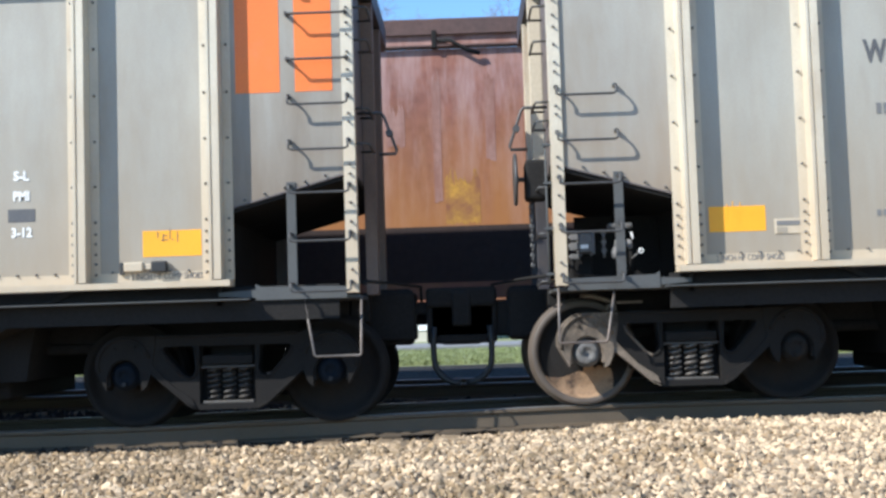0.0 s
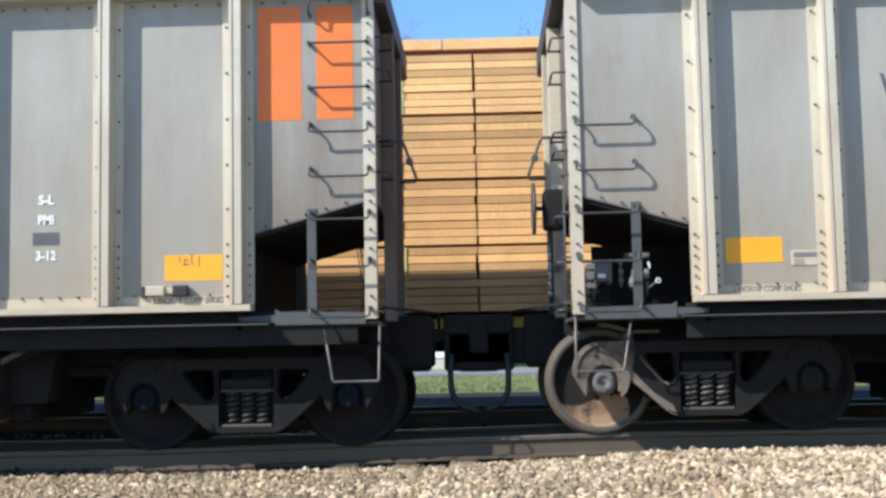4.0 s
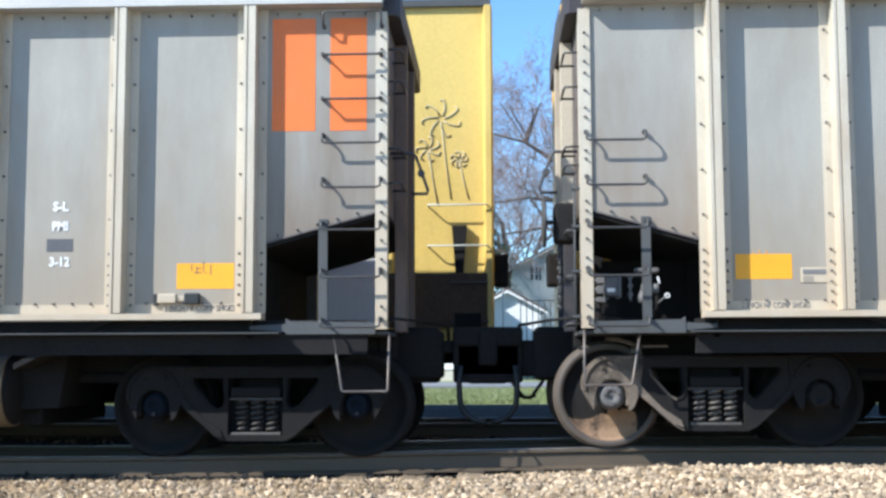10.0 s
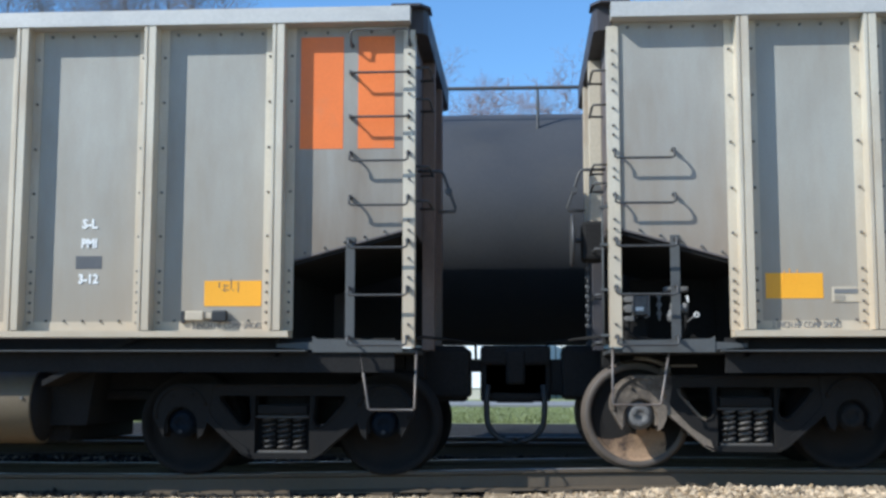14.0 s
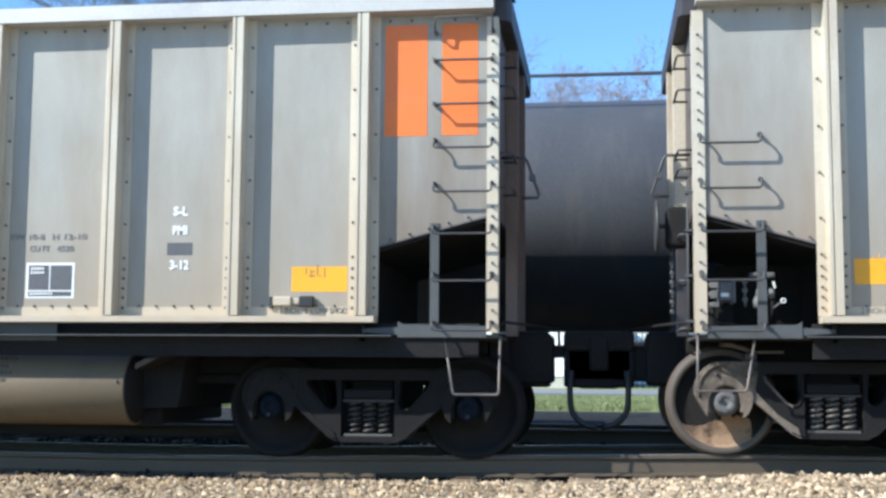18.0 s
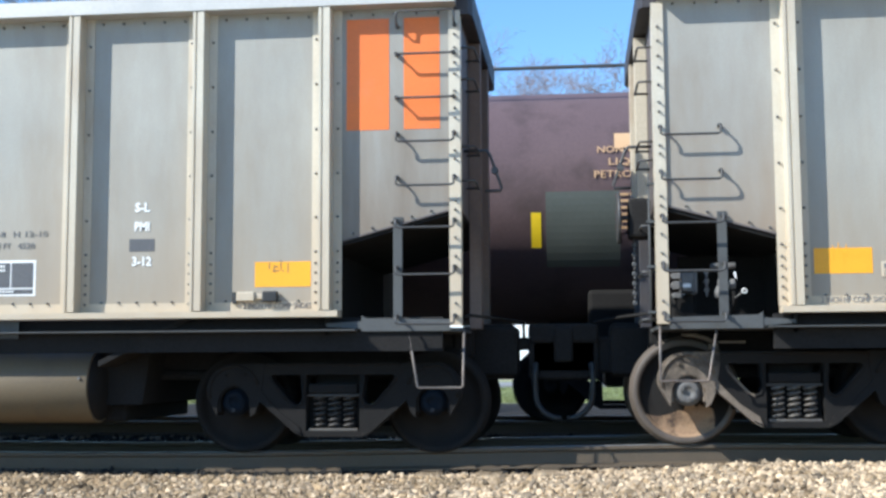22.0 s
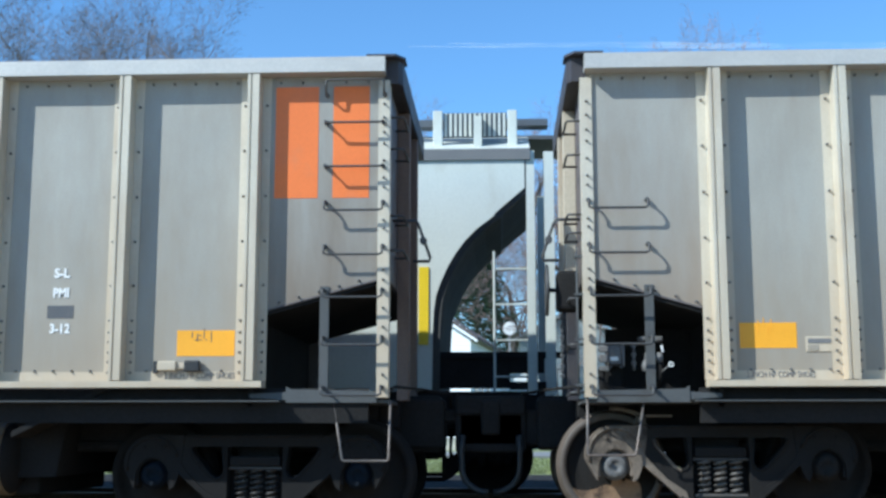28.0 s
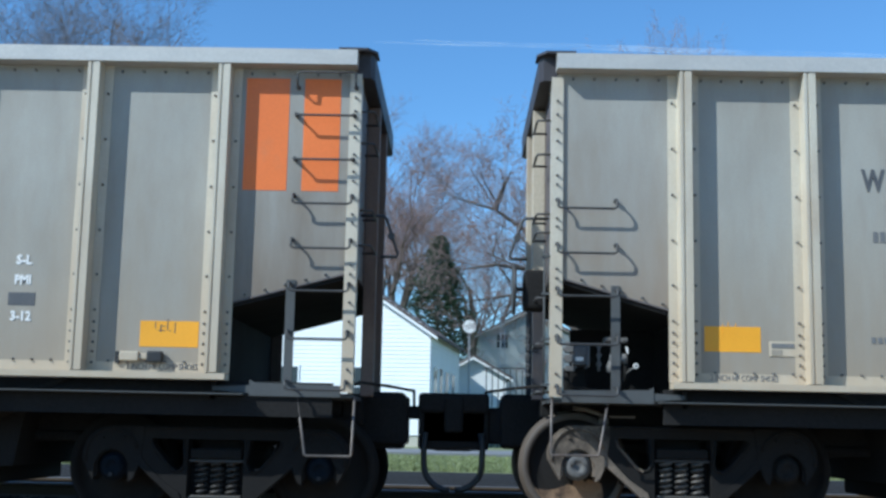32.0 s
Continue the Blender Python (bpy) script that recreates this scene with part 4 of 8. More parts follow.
    # drum below the long side
    drum = part("air_reservoir", lathe(B(), [(0.0, 0.329), (-0.012, 0.335), (-1.9, 0.335), (-1.96, 0.315), (-2.0, 0.2)], (lx(-4.06), -1.02, 0.53), "x", 48), TAN, left, "tan painted steel drum")
    # drum head faces away from the sun; its shade is put into the colour
    part("drum_head", lathe(B(), [(0.075, 0.01), (0.07, 0.12), (0.05, 0.23), (0.02, 0.3), (-0.015, 0.328)], (lx(-4.06), -1.02, 0.53), "x", 40), OILY_SHADE, drum)
    part("drum_plug", rod(B(), (lx(-4.13), -1.37, 0.6), (lx(-4.13), -1.34, 0.6), 0.014, seg=8), CASTING, drum)
    for z, n, w in ((0.79, 9, 0.42), (0.725, 7, 0.3), (0.665, 10, 0.4), (0.6, 6, 0.3)):
        bars("faded_marks", n, w, 0.028, (lx(-5.32), -1.021 - math.sqrt(0.3385 ** 2 - (z - 0.53) ** 2), z), DRUM_INK, drum)
    part("brown_band", box(B(), lx(-6.0), lx(-4.63), f - 0.03, f - 0.021, 0.95, 1.1), STEP, left)
    # brake gear inside the open end of the other car
    yb = f + 0.25
    valve = part("brake_valve", box(B(), rx(1.144), rx(1.258), yb - 0.03, yb + 0.2, 1.31, 1.474, 0.014), CASTING, right, "grey cast brake valve")
    part("valve_plate", box(B(), rx(1.155), rx(1.222), yb - 0.036, yb - 0.028, 1.345, 1.378), WHITE, valve)
    part("valve_flange", box(B(), rx(1.25), rx(1.275), yb - 0.05, yb + 0.2, 1.295, 1.48, 0.006), CASTING, valve)
    for z, r in ((1.445, 0.026), (1.365, 0.034), (1.28, 0.022)):
        part("valve_cap", box(B(), rx(1.07), rx(1.15), yb - r * 0.6, yb + 0.05, z - r, z + r, 0.006), CASTING, valve)
        part("cap_nut", rod(B(), (rx(1.055), yb, z), (rx(1.075), yb, z), r * 0.6, seg=6), CASTING, valve)
    for z in (1.3, 1.47):
        for x in (1.16, 1.24):
            part("valve_bolt", rod(B(), (rx(x), yb - 0.045, z - 0.01), (rx(x), yb - 0.02, z - 0.01), 0.01, seg=6), CASTING, valve)
    part("valve_bracket", box(B(), rx(1.07), rx(1.27), yb + 0.1, yb + 0.24, 1.02, 1.3, 0.02), TRUCK, valve)
    part("brake_pipe_run", tube(B(), [(rx(1.1), yb + 0.05, 1.27), (rx(1.09), yb + 0.05, 1.2), (rx(1.11), yb + 0.06, 1.14), (rx(1.2), yb + 0.08, 1.11), (rx(1.4), yb + 0.1, 1.1), (rx(1.9), yb + 0.3, 1.1)], 0.018), TRUCK, right)
    for k in range(6):
        bm = lathe(B(), [(-0.008, 0.013), (-0.008, 0.023), (0.008, 0.023), (0.008, 0.013)], (rx(1.357), f + 0.25, 1.285 + k * 0.038), "y" if k % 2 else "x", 12)
        part("chain_link", bm, CASTING, right)
    clamp = part("pipe_clamp", box(B(), rx(1.4), rx(1.605), yb - 0.02, yb + 0.1, 1.508, 1.552, 0.01), CASTING, right)
    for x in (1.43, 1.575):
        part("clamp_bolt", rod(B(), (rx(x), yb - 0.05, 1.53), (rx(x), yb - 0.015, 1.53), 0.014, seg=6), CASTING, clamp)
    bm = lathe(B(), [(-0.075, 0.03), (-0.07, 0.045), (-0.035, 0.045), (-0.03, 0.03), (0.03, 0.03), (0.035, 0.045), (0.07, 0.045), (0.075, 0.03)], (rx(1.523), yb, 1.37), "x", 16)
    angle = part("angle_cock", bm, CASTING, right, "grey cast angle cock with ring handle")
    part("cock_body", lathe(B(), [(1.25, 0.03), (1.26, 0.05), (1.31, 0.055), (1.34, 0.04), (1.36, 0.03)], (rx(1.47), yb, 0), "z", 14), CASTING, angle)
    part("cock_elbow", tube(B(), [(rx(1.56), yb, 1.36), (rx(1.585), yb, 1.33), (rx(1.59), yb, 1.27), (rx(1.58), yb + 0.02, 1.2), (rx(1.56), yb + 0.1, 1.12)], 0.022), TRUCK, angle)
    part("cock_handle", tube(B(), [(rx(1.585), yb - 0.04, 1.25), (rx(1.61), yb - 0.06, 1.27), (rx(1.645), yb - 0.08, 1.298)], 0.007), CASTING, angle)
    ring = [(rx(1.66) + 0.018 * math.cos(q * math.tau / 14), yb - 0.085, 1.308 + 0.018 * math.sin(q * math.tau / 14)) for q in range(15)]
    part("ring_pull", tube(B(), ring, 0.006), WHITE, angle)
    part("white_tag", slab(B(), [(rx(1.575), 1.47), (rx(1.595), 1.472), (rx(1.603), 1.415), (rx(1.59), 1.413)], yb - 0.06, yb - 0.055), WHITE, angle)
    # brake hanger and lever over the wheel beside the gap, in the sunlit colour
    hang = part("brake_hanger", tube(B(), [(rx(1.17), f + 0.6, 0.955), (rx(1.28), f + 0.6, 0.945), (rx(1.38), f + 0.58, 0.915), (rx(1.47), f + 0.55, 0.872)], 0.02), DUSTY_LIT, right)
    part("hanger_foot", box(B(), rx(1.39), rx(1.475), f + 0.5, f + 0.6, 0.815, 0.875, 0.012), DUSTY_LIT, hang)
    part("brake_lever", box(B(), rx(1.47), rx(1.69), f + 0.42, f + 0.45, 0.872, 0.894, 0.004), DUSTY_LIT, hang)
    # hand brake on the end
    bm = B()
    lathe(bm, [(-0.012, 0.2), (-0.014, 0.22), (0.0, 0.228), (0.014, 0.22), (0.012, 0.2)], (0, 0, 0), "x", 36)
    for k in range(5):
        a = k * math.tau / 5
        rod(bm, (0.02, 0, 0), (0, 0.21 * math.cos(a), 0.21 * math.sin(a)), 0.011, seg=6)
    rod(bm, (0, 0, 0), (0.12, 0, 0), 0.02, seg=10)
    bw = part("brake_wheel", bm, IRON, right, "dark iron brake wheel", at=(rx(0.63), f + 0.35, 1.965))
    bm = box(B(), rx(0.71), rx(0.9), f + 0.2, f + 0.5, 1.78, 2.12, 0.03)
    part("brake_gear_box", bm, GRIME, right)
    for k in range(14):
        bm = B()
        lathe(bm, [(-0.006, 0.012), (-0.006, 0.024), (0.006, 0.024), (0.006, 0.012)], (rx(0.76), f + 0.36, 1.77 - k * 0.042), "y" if k % 2 else "x", 10)
        part("chain_link", bm, IRON, right)
    # uncoupling levers
    for car, m, a, b in ((left, lx, -0.7, -0.25), (right, rx, 0.9, 0.42)):
        bm = B()
        tube(bm, [(m(a), f + 0.04, 1.1), (m(a * 0.9 + b * 0.1), f + 0.06, 1.12), (m((a + b) / 2), f + 0.7, 1.12), (m(b), f + 1.3, 1.1), (m(b), f + 1.4, 0.95)], 0.014)
        part("uncoupling_lever", bm, GRIME, car)
    # thin rod with clips on the corner of the braked car
    bm = B()
    tube(bm, [(rx(0.872), f + 0.02, 1.05), (rx(0.872), f + 0.02, 2.3)], 0.009)
    for z in (1.12, 1.5, 1.88, 2.2):
        box(bm, rx(0.85), rx(0.93), f + 0.0, f + 0.04, z, z + 0.02)
    part("brake_pipe", bm, STEP, right)


# ---- houses ----
SIDING = material("white_clapboard", (0.87, 0.87, 0.85), 0.6, 0, 0.05, 0.8, 30, 0.1)
GREY_SIDING = material("grey_green_clapboard", (0.33, 0.35, 0.34), 0.7, 0, 0.08, 0.8, 30, 0.1)
ROOF = material("brown_asphalt_shingles", (0.13, 0.105, 0.095), 0.9, 0, 0.2, 2, 20, 0.4, island=0.2)
FOUND = material("cream_foundation", (0.5, 0.47, 0.38), 0.8, 0, 0.12, 1.5, 30, 0.3)
GLASS = material("dark_window_glass", (0.03, 0.035, 0.04), 0.08, 0, 0.1, 1, 10, 0)
BRICK = material("red_chimney_brick", (0.3, 0.1, 0.07), 0.8, 0, 0.2, 3, 40, 0.3)


VAPOUR = bpy.data.materials.new("vapour")
VAPOUR.use_nodes = True
vn, vl = VAPOUR.node_tree.nodes, VAPOUR.node_tree.links
vn["Principled BSDF"].inputs["Base Color"].default_value = (0.9, 0.92, 0.95, 1)
vn["Principled BSDF"].inputs["Roughness"].default_value = 1.0
vnoise = vn.new("ShaderNodeTexNoise")
vnoise.inputs["Scale"].default_value, vnoise.inputs["Detail"].default_value = 0.006, 6.0
vco = vn.new("ShaderNodeTexCoord")
vrange = vn.new("ShaderNodeMapRange")
vrange.inputs["From Min"].default_value, vrange.inputs["From Max"].default_value = 0.35, 0.75
vrange.inputs["To Min"].default_value, vrange.inputs["To Max"].default_value = 0.02, 0.34
vl.new(vco.outputs["Object"], vnoise.inputs["Vector"])
vl.new(vnoise.outputs[0], vrange.inputs["Value"])
vl.new(vrange.outputs["Result"], vn["Principled BSDF"].inputs["Alpha"])


def house(at, turn, width, depth, eave, pitch, label, siding, base=0.55, windows=(), side_windows=(), board=0.16):
    """A gabled house: its gable faces -y, local x from 0 (right eave) to -width."""
    h = root("house", at, label, "house")
    h.rotation_euler = (0, 0, radians(turn))
    ridge = eave + pitch * width / 2
    part("foundation", box(B(), -width + 0.03, -0.03, 0.03, depth - 0.03, -0.3, base), FOUND, h)
    bm = slab(B(), [(-width + 0.02, base), (-0.02, base), (-0.02, eave), (-width / 2, ridge - 0.02), (-width + 0.02, eave)], 0.02, depth - 0.02)
    part("wall", bm, siding, h)
    bm = B()
    z = base
    while z < ridge - 0.05:
        inset = 0 if z < eave else (z - eave) / pitch
        x0, x1 = -width + inset, -inset
        if x1 - x0 > 0.1:
            run(bm, [(-0.022, z), (0.018, z), (0.018, z + board), (-0.002, z + board)], x0, x1)
        z += board
    tagged(part("gable_clapboards", bm, siding, h), kind="stuff")
    bm = B()
    z = base
    while z < eave - 0.02:
        for x in (0.0, -width):
            o = 0.022 if x == 0 else -0.022
            slab(bm, [(x + o, z), (x - o, z), (x - o, z + board), (x + o * 0.1, z + board)], 0, depth)
        z += board
    tagged(part("side_clapboards", bm, siding, h), kind="stuff")
    over = 0.3
    for s in (-1, 1):
        e = 0.0 if s > 0 else -width
        bm = slab(B(), [(-width / 2, ridge), (e + s * over, eave - pitch * over), (e + s * over, eave - pitch * over + 0.12), (-width / 2, ridge + 0.13)], -over, depth + over)
        part("roof_slope", bm, ROOF, h)
        bm = slab(B(), [(-width / 2, ridge - 0.12), (e + s * over, eave - pitch * over - 0.1), (e + s * over, eave - pitch * over - 0.002), (-width / 2, ridge - 0.003)], -over - 0.02, -over + 0.03)
        part("barge_board", bm, siding, h)
    for x, z, w, hh in windows:
        win = part("window", box(B(), x - w / 2 - 0.07, x + w / 2 + 0.07, -0.05, 0.03, z - hh / 2 - 0.07, z + hh / 2 + 0.07), siding, h)
        for k in (0, 1):
            part("pane", box(B(), x - w / 2, x + w / 2, -0.058, -0.05, z - hh / 2 + k * hh / 2 + 0.02, z + k * hh / 2 - 0.02), GLASS, win)
    for y, z, w, hh in side_windows:
        win = part("window", box(B(), -0.03, 0.05, y - w / 2 - 0.07, y + w / 2 + 0.07, z - hh / 2 - 0.07, z + hh / 2 + 0.07), siding, h)
        part("pane", box(B(), 0.05, 0.06, y - w / 2, y + w / 2, z - hh / 2, z + hh / 2), GLASS, win)
    return h


# ---- trees ----
BARK = material("grey_brown_bark", (0.13, 0.105, 0.09), 0.9, 0, 0.2, 6, 60, 0.4)
PALE_TWIG = material("grey_twigs", (0.17, 0.145, 0.14), 0.9, 0, 0.15, 3, 30, 0)
TWIG = material("red_brown_twigs", (0.24, 0.175, 0.155), 0.9, 0, 0.2, 3, 30, 0)
BUD = material("reddish_buds", (0.3, 0.19, 0.19), 0.9, 0, 0.25, 3, 30, 0, island=0.3)
NEEDLE = material("dark_conifer_needles", (0.085, 0.125, 0.075), 0.85, 0, 0.3, 2, 20, 0, island=0.45)


def bare_tree(at, height, spread, seed, label, depth=7, buds=True, lean=0.0, first=0.25, pale=False, boughs=()):
    rng = random.Random(seed)
    tr = root("tree", at, label, "tree", "bare trees")
    wood, twigs, bud = B(), [], []

    def limb(bm, p, q, r0, r1, seg):
        d = (q - p).normalized()
        s = d.orthogonal().normalized()
        u = d.cross(s)
        a = [bm.verts.new(p + r0 * (math.cos(k * math.tau / seg) * s + math.sin(k * math.tau / seg) * u)) for k in range(seg)]
        b = [bm.verts.new(q + r1 * (math.cos(k * math.tau / seg) * s + math.sin(k * math.tau / seg) * u)) for k in range(seg)]
        for k in range(seg):
            bm.faces.new((a[k], a[(k + 1) % seg], b[(k + 1) % seg], b[k]))

    def grow(p, d, length, r, level):
        steps = 3 if level < 3 else 2
        for i in range(steps):
            d = (d + Vector((rng.gauss(0, 0.1), rng.gauss(0, 0.1), rng.gauss(0.05, 0.07)))).normalized()
            q = p + d * length / steps
            r1 = r * 0.86
            if level < 4:
                limb(wood, p, q, r, r1, 7 if level < 2 else 5)
            else:
                twigs.append((p.copy(), q.copy(), r))
            p, r = q, r1
            if level < depth and (i > 0 or level > 0):
                for _ in range(1 if level < 2 else 2):
                    side = Vector((rng.gauss(0, 1), rng.gauss(0, 1), rng.gauss(0.1, 0.5))).normalized()
                    grow(p, (d * 0.75 + side * spread).normalized(), length * rng.uniform(0.5, 0.72), r * 0.58, level + 1)
        if level >= depth and buds:
            bud.append(p.copy())

    for k in range(4):
        a = k * math.tau / 4 + rng.uniform(-0.4, 0.4)
        base = Vector((0, 0, height * first))
        grow(base, Vector((math.cos(a) * 0.42 + lean, math.sin(a) * 0.42, 1)).normalized(), height * 0.36, height * 0.0115, 1)
    for bough in boughs:
        # a long bough that reaches out sideways, with side shoots all along it
        line = [Vector(p) for p in bough]
        for i, (p, q) in enumerate(zip(line, line[1:])):
            r0, r1 = (0.14 - 0.11 * k / (len(line) - 1) for k in (i, i + 1))
            limb(wood, p, q, r0, r1, 7)
            for u in (0.35, 0.7, 1.0):
                side = Vector((rng.gauss(-0.3, 0.5), rng.gauss(0, 0.6), rng.gauss(0.2, 0.8))).normalized()
                grow(p.lerp(q, u), ((q - p).normalized() * 0.5 + side * 0.8).normalized(), rng.uniform(1.2, 2.2), r1 * 0.45, 3)
    limb(wood, Vector((0, 0, -0.3)), Vector((0, 0, height * first + 0.1)), height * 0.017, height * 0.014, 10)
    part("trunk", wood, PALE_TWIG if pale else BARK, tr)
    vs, fs = [], []
    for p, q, r in twigs:
        d = (q - p).normalized()
        s = d.orthogonal().normalized() * max(r * 0.85, 0.009)
        u = d.cross(s)
        n = len(vs)
        vs += [p + s, p - s * 0.5 + u * 0.87, p - s * 0.5 - u * 0.87, q]
        fs += [(n, n + 1, n + 3), (n + 1, n + 2, n + 3), (n + 2, n, n + 3)]
    me = bpy.data.meshes.new("mesh")
    me.from_pydata([tuple(v) for v in vs], [], fs)
    me.materials.append(PALE_TWIG if pale else TWIG)
    tagged(part("twigs", me, None, tr), kind="stuff")
    if bud:
        vs, fs = [], []
        for p in bud:
            for _ in range(2):
                c = p + Vector((rng.gauss(0, 0.1), rng.gauss(0, 0.1), rng.gauss(0, 0.1)))
                n = len(vs)
                vs += [c + Vector((rng.gauss(0, 0.022), rng.gauss(0, 0.022), rng.gauss(0, 0.022))) for _ in range(3)]
                fs.append((n, n + 1, n + 2))
        me = bpy.data.meshes.new("mesh")
        me.from_pydata([tuple(v) for v in vs], [], fs)
        me.materials.append(BUD)
        tagged(part("buds", me, None, tr), kind="stuff")
    return tr


def conifer(at, height, radius, seed):
    rng = random.Random(seed)
    tr = root("tree", at, "dense dark green conical evergreen behind the house", "tree")
    part("trunk", rod(B(), (0, 0, -0.2), (0, 0, height * 0.9), 0.16, 0.03, 8), BARK, tr)
    vs, fs = [], []
    for i in range(9000):
        h = rng.random() ** 1.35
        lump = 1 + 0.16 * math.sin(h * 31 + 2) + 0.12 * math.sin(h * 13)
        ang = rng.uniform(0, math.tau)
        rr = radius * (1 - h) ** 0.62 * (0.55 + 0.45 * min(1, h * 6 + 0.4)) * lump * rng.uniform(0.55, 1.0) * (1 + 0.12 * math.sin(ang * 5 + h * 20))
        c = Vector((rr * math.cos(ang), rr * math.sin(ang), 0.3 + h * (height - 0.3)))
        out = Vector((math.cos(ang), math.sin(ang), rng.uniform(0.2, 1.3))).normalized()
        side = out.cross(Vector((0, 0, 1))).normalized()
        size = rng.uniform(0.14, 0.32)
        for k in (-1, 0, 1):
            n = len(vs)
            tip = c + out * size + side * k * size * 0.7
            vs += [c + side * size * 0.25, c - side * size * 0.25, tip + Vector((0, 0, rng.uniform(-0.05, 0.05)))]
            fs.append((n, n + 1, n + 2))
    me = bpy.data.meshes.new("mesh")
    me.from_pydata([tuple(v) for v in vs], [], fs)
    me.materials.append(NEEDLE)
    tagged(part("crown", me, None, tr), kind="stuff")


def grass_tufts():
    rng = np.random.default_rng(9)
    n = 40000
    x = rng.uniform(-9, 9, n)
    y = 19.3 + 12 * rng.random(n) ** 1.4
    z = np.interp(y, [p[0] for p in GROUND_LINE], [p[1] for p in GROUND_LINE])
    h = rng.uniform(0.02, 0.065, n) * np.where(y < 20, 1.3, 1.0)
    a = rng.uniform(0, math.tau, n)
    w = 0.012
    p0 = np.stack([x - w * np.cos(a), y - w * np.sin(a), z - 0.01], 1)
    p1 = np.stack([x + w * np.cos(a), y + w * np.sin(a), z - 0.01], 1)
    p2 = np.stack([x + rng.normal(0, 0.03, n), y + rng.normal(0, 0.03, n), z + h], 1)
    me = bpy.data.meshes.new("mesh")
    me.from_pydata(np.stack([p0, p1, p2], 1).reshape(-1, 3).tolist(), [], np.arange(3 * n).reshape(-1, 3).tolist())
    me.materials.append(material("grass_blades", (0.17, 0.2, 0.075), 0.8, 0, 0.2, 0.6, 20, 0, island=0.4))
    tagged(new("grass", me), "short green spring grass beyond the tracks", "grass", kind="stuff")


def surroundings():
    house((-0.95, 44.0, 0.05), -7, 9.4, 9.0, 4.45, 0.665, "white clapboard house with brown shingle roof beyond the street", SIDING,
          windows=[(-2.75, 2.35, 0.8, 1.5), (-5.6, 2.35, 0.9, 1.5)], side_windows=[(1.2, 2.4, 0.9, 1.6), (2.8, 2.4, 0.7, 1.6), (4.6, 2.3, 0.9, 1.7), (6.6, 2.4, 0.9, 1.5)])
    house((2.4, 56.0, 0.05), 4, 3.2, 5.0, 3.4, 0.55, "white clapboard garage with dark roof beside the house", SIDING, base=0.2)
    gh = house((7.8, 76.0, 0.05), 0, 6.4, 9.0, 7.0, 0.5, "grey two-storey house with small attic window", GREY_SIDING, base=0.5, windows=[(-4.9, 6.6, 0.7, 0.9)])
    part("chimney", box(B(), -2.6, -2.0, 3.0, 3.7, 7.5, 9.6), BRICK, gh)
    conifer((-1.0, 60.0, 0.0), 10.7, 3.2, 3)
    bare_tree((-3.9, 68.0, 0.0), 18.0, 0.62, 11, "tall bare tree with reddish spring buds behind the house")
    bare_tree((6.0, 50.0, 0.0), 13.0, 0.75, 23, "spreading bare tree with long dark arching boughs", buds=False,
              boughs=[[(0, 0, 7.0), (-2.8, 0.2, 9.4), (-4.4, -0.2, 10.4), (-6.3, 0.1, 11.0)], [(-4.4, -0.2, 10.4), (-4.1, 0.2, 11.3), (-3.7, 0, 12.2)],
                      [(0, 0, 6.0), (-2.8, -0.3, 7.75), (-4.3, 0, 8.0), (-5.9, 0.3, 7.8)], [(0, 0, 4.6), (-2.2, 0.3, 6.3), (-3.6, 0.2, 6.7), (-5.6, -0.1, 6.35)]])
    bare_tree((1.6, 92.0, 0.0), 20.0, 0.6, 31, "distant bare tree with reddish twigs")
    bare_tree((-21.0, 62.0, 0.0), 27.0, 0.6, 47, "tall pale bare tree rising over the standing cars", depth=7, buds=False, pale=True)
    bare_tree((-27.0, 70.0, 0.0), 27.0, 0.6, 53, "tall pale bare tree rising over the standing cars", depth=7, buds=False, pale=True)
    bare_tree((14.5, 74.0, 0.0), 24.6, 0.45, 59, "tall bare tree with a red budding tip")
    # lattice mast
    mast = root("lattice_mast", (2.75, 72.0, 0.0), "thin grey steel lattice antenna mast", "mast")
    MAST = material("galvanised_mast", (0.35, 0.36, 0.38), 0.5, 0.5)
    legs = [(0.22, 0.0), (-0.11, 0.19), (-0.11, -0.19)]
    for a in legs:
        part("leg", rod(B(), (a[0], a[1], -0.1), (a[0] * 0.5, a[1] * 0.5, 15.5), 0.028, seg=6), MAST, mast)
    bm = B()
    for i in range(30):
        k0, k1 = 1 - 0.5 * i / 30, 1 - 0.5 * (i + 1) / 30
        for j in range(3):
            a, b = legs[j], legs[(j + 1) % 3]
            rod(bm, (a[0] * k0, a[1] * k0, i * 0.51), (b[0] * k1, b[1] * k1, (i + 1) * 0.51), 0.013, seg=4)
    tagged(part("lacing", bm, MAST, mast), kind="stuff")
    part("antenna", rod(B(), (0, 0, 15.3), (0, 0, 18.6), 0.03, 0.015, 6), MAST, mast)
    # round white dish on a pole
    dish = root("satellite_dish", (0.6, 54.0, 0.0), "round white dish on a thin pole behind the house", "satellite dish")
    part("pole", rod(B(), (0, 0, -0.1), (0, 0, 5.5), 0.04, seg=8), MAST, dish)
    bm = lathe(B(), [(-0.06, 0.3), (-0.05, 0.31), (0.02, 0.18), (0.04, 0.02)], (0, -0.06, 5.62), "y", 24)
    part("reflector", bm, SIDING, dish)
    # vapour trail far up in the sky
    bm = B()
    n = 60
    rng = random.Random(2)
    for row in range(2):
        mid = [864 - 1.2 * math.sin(i * 0.4) - i * 0.6 + row * 5 for i in range(n + 1)]
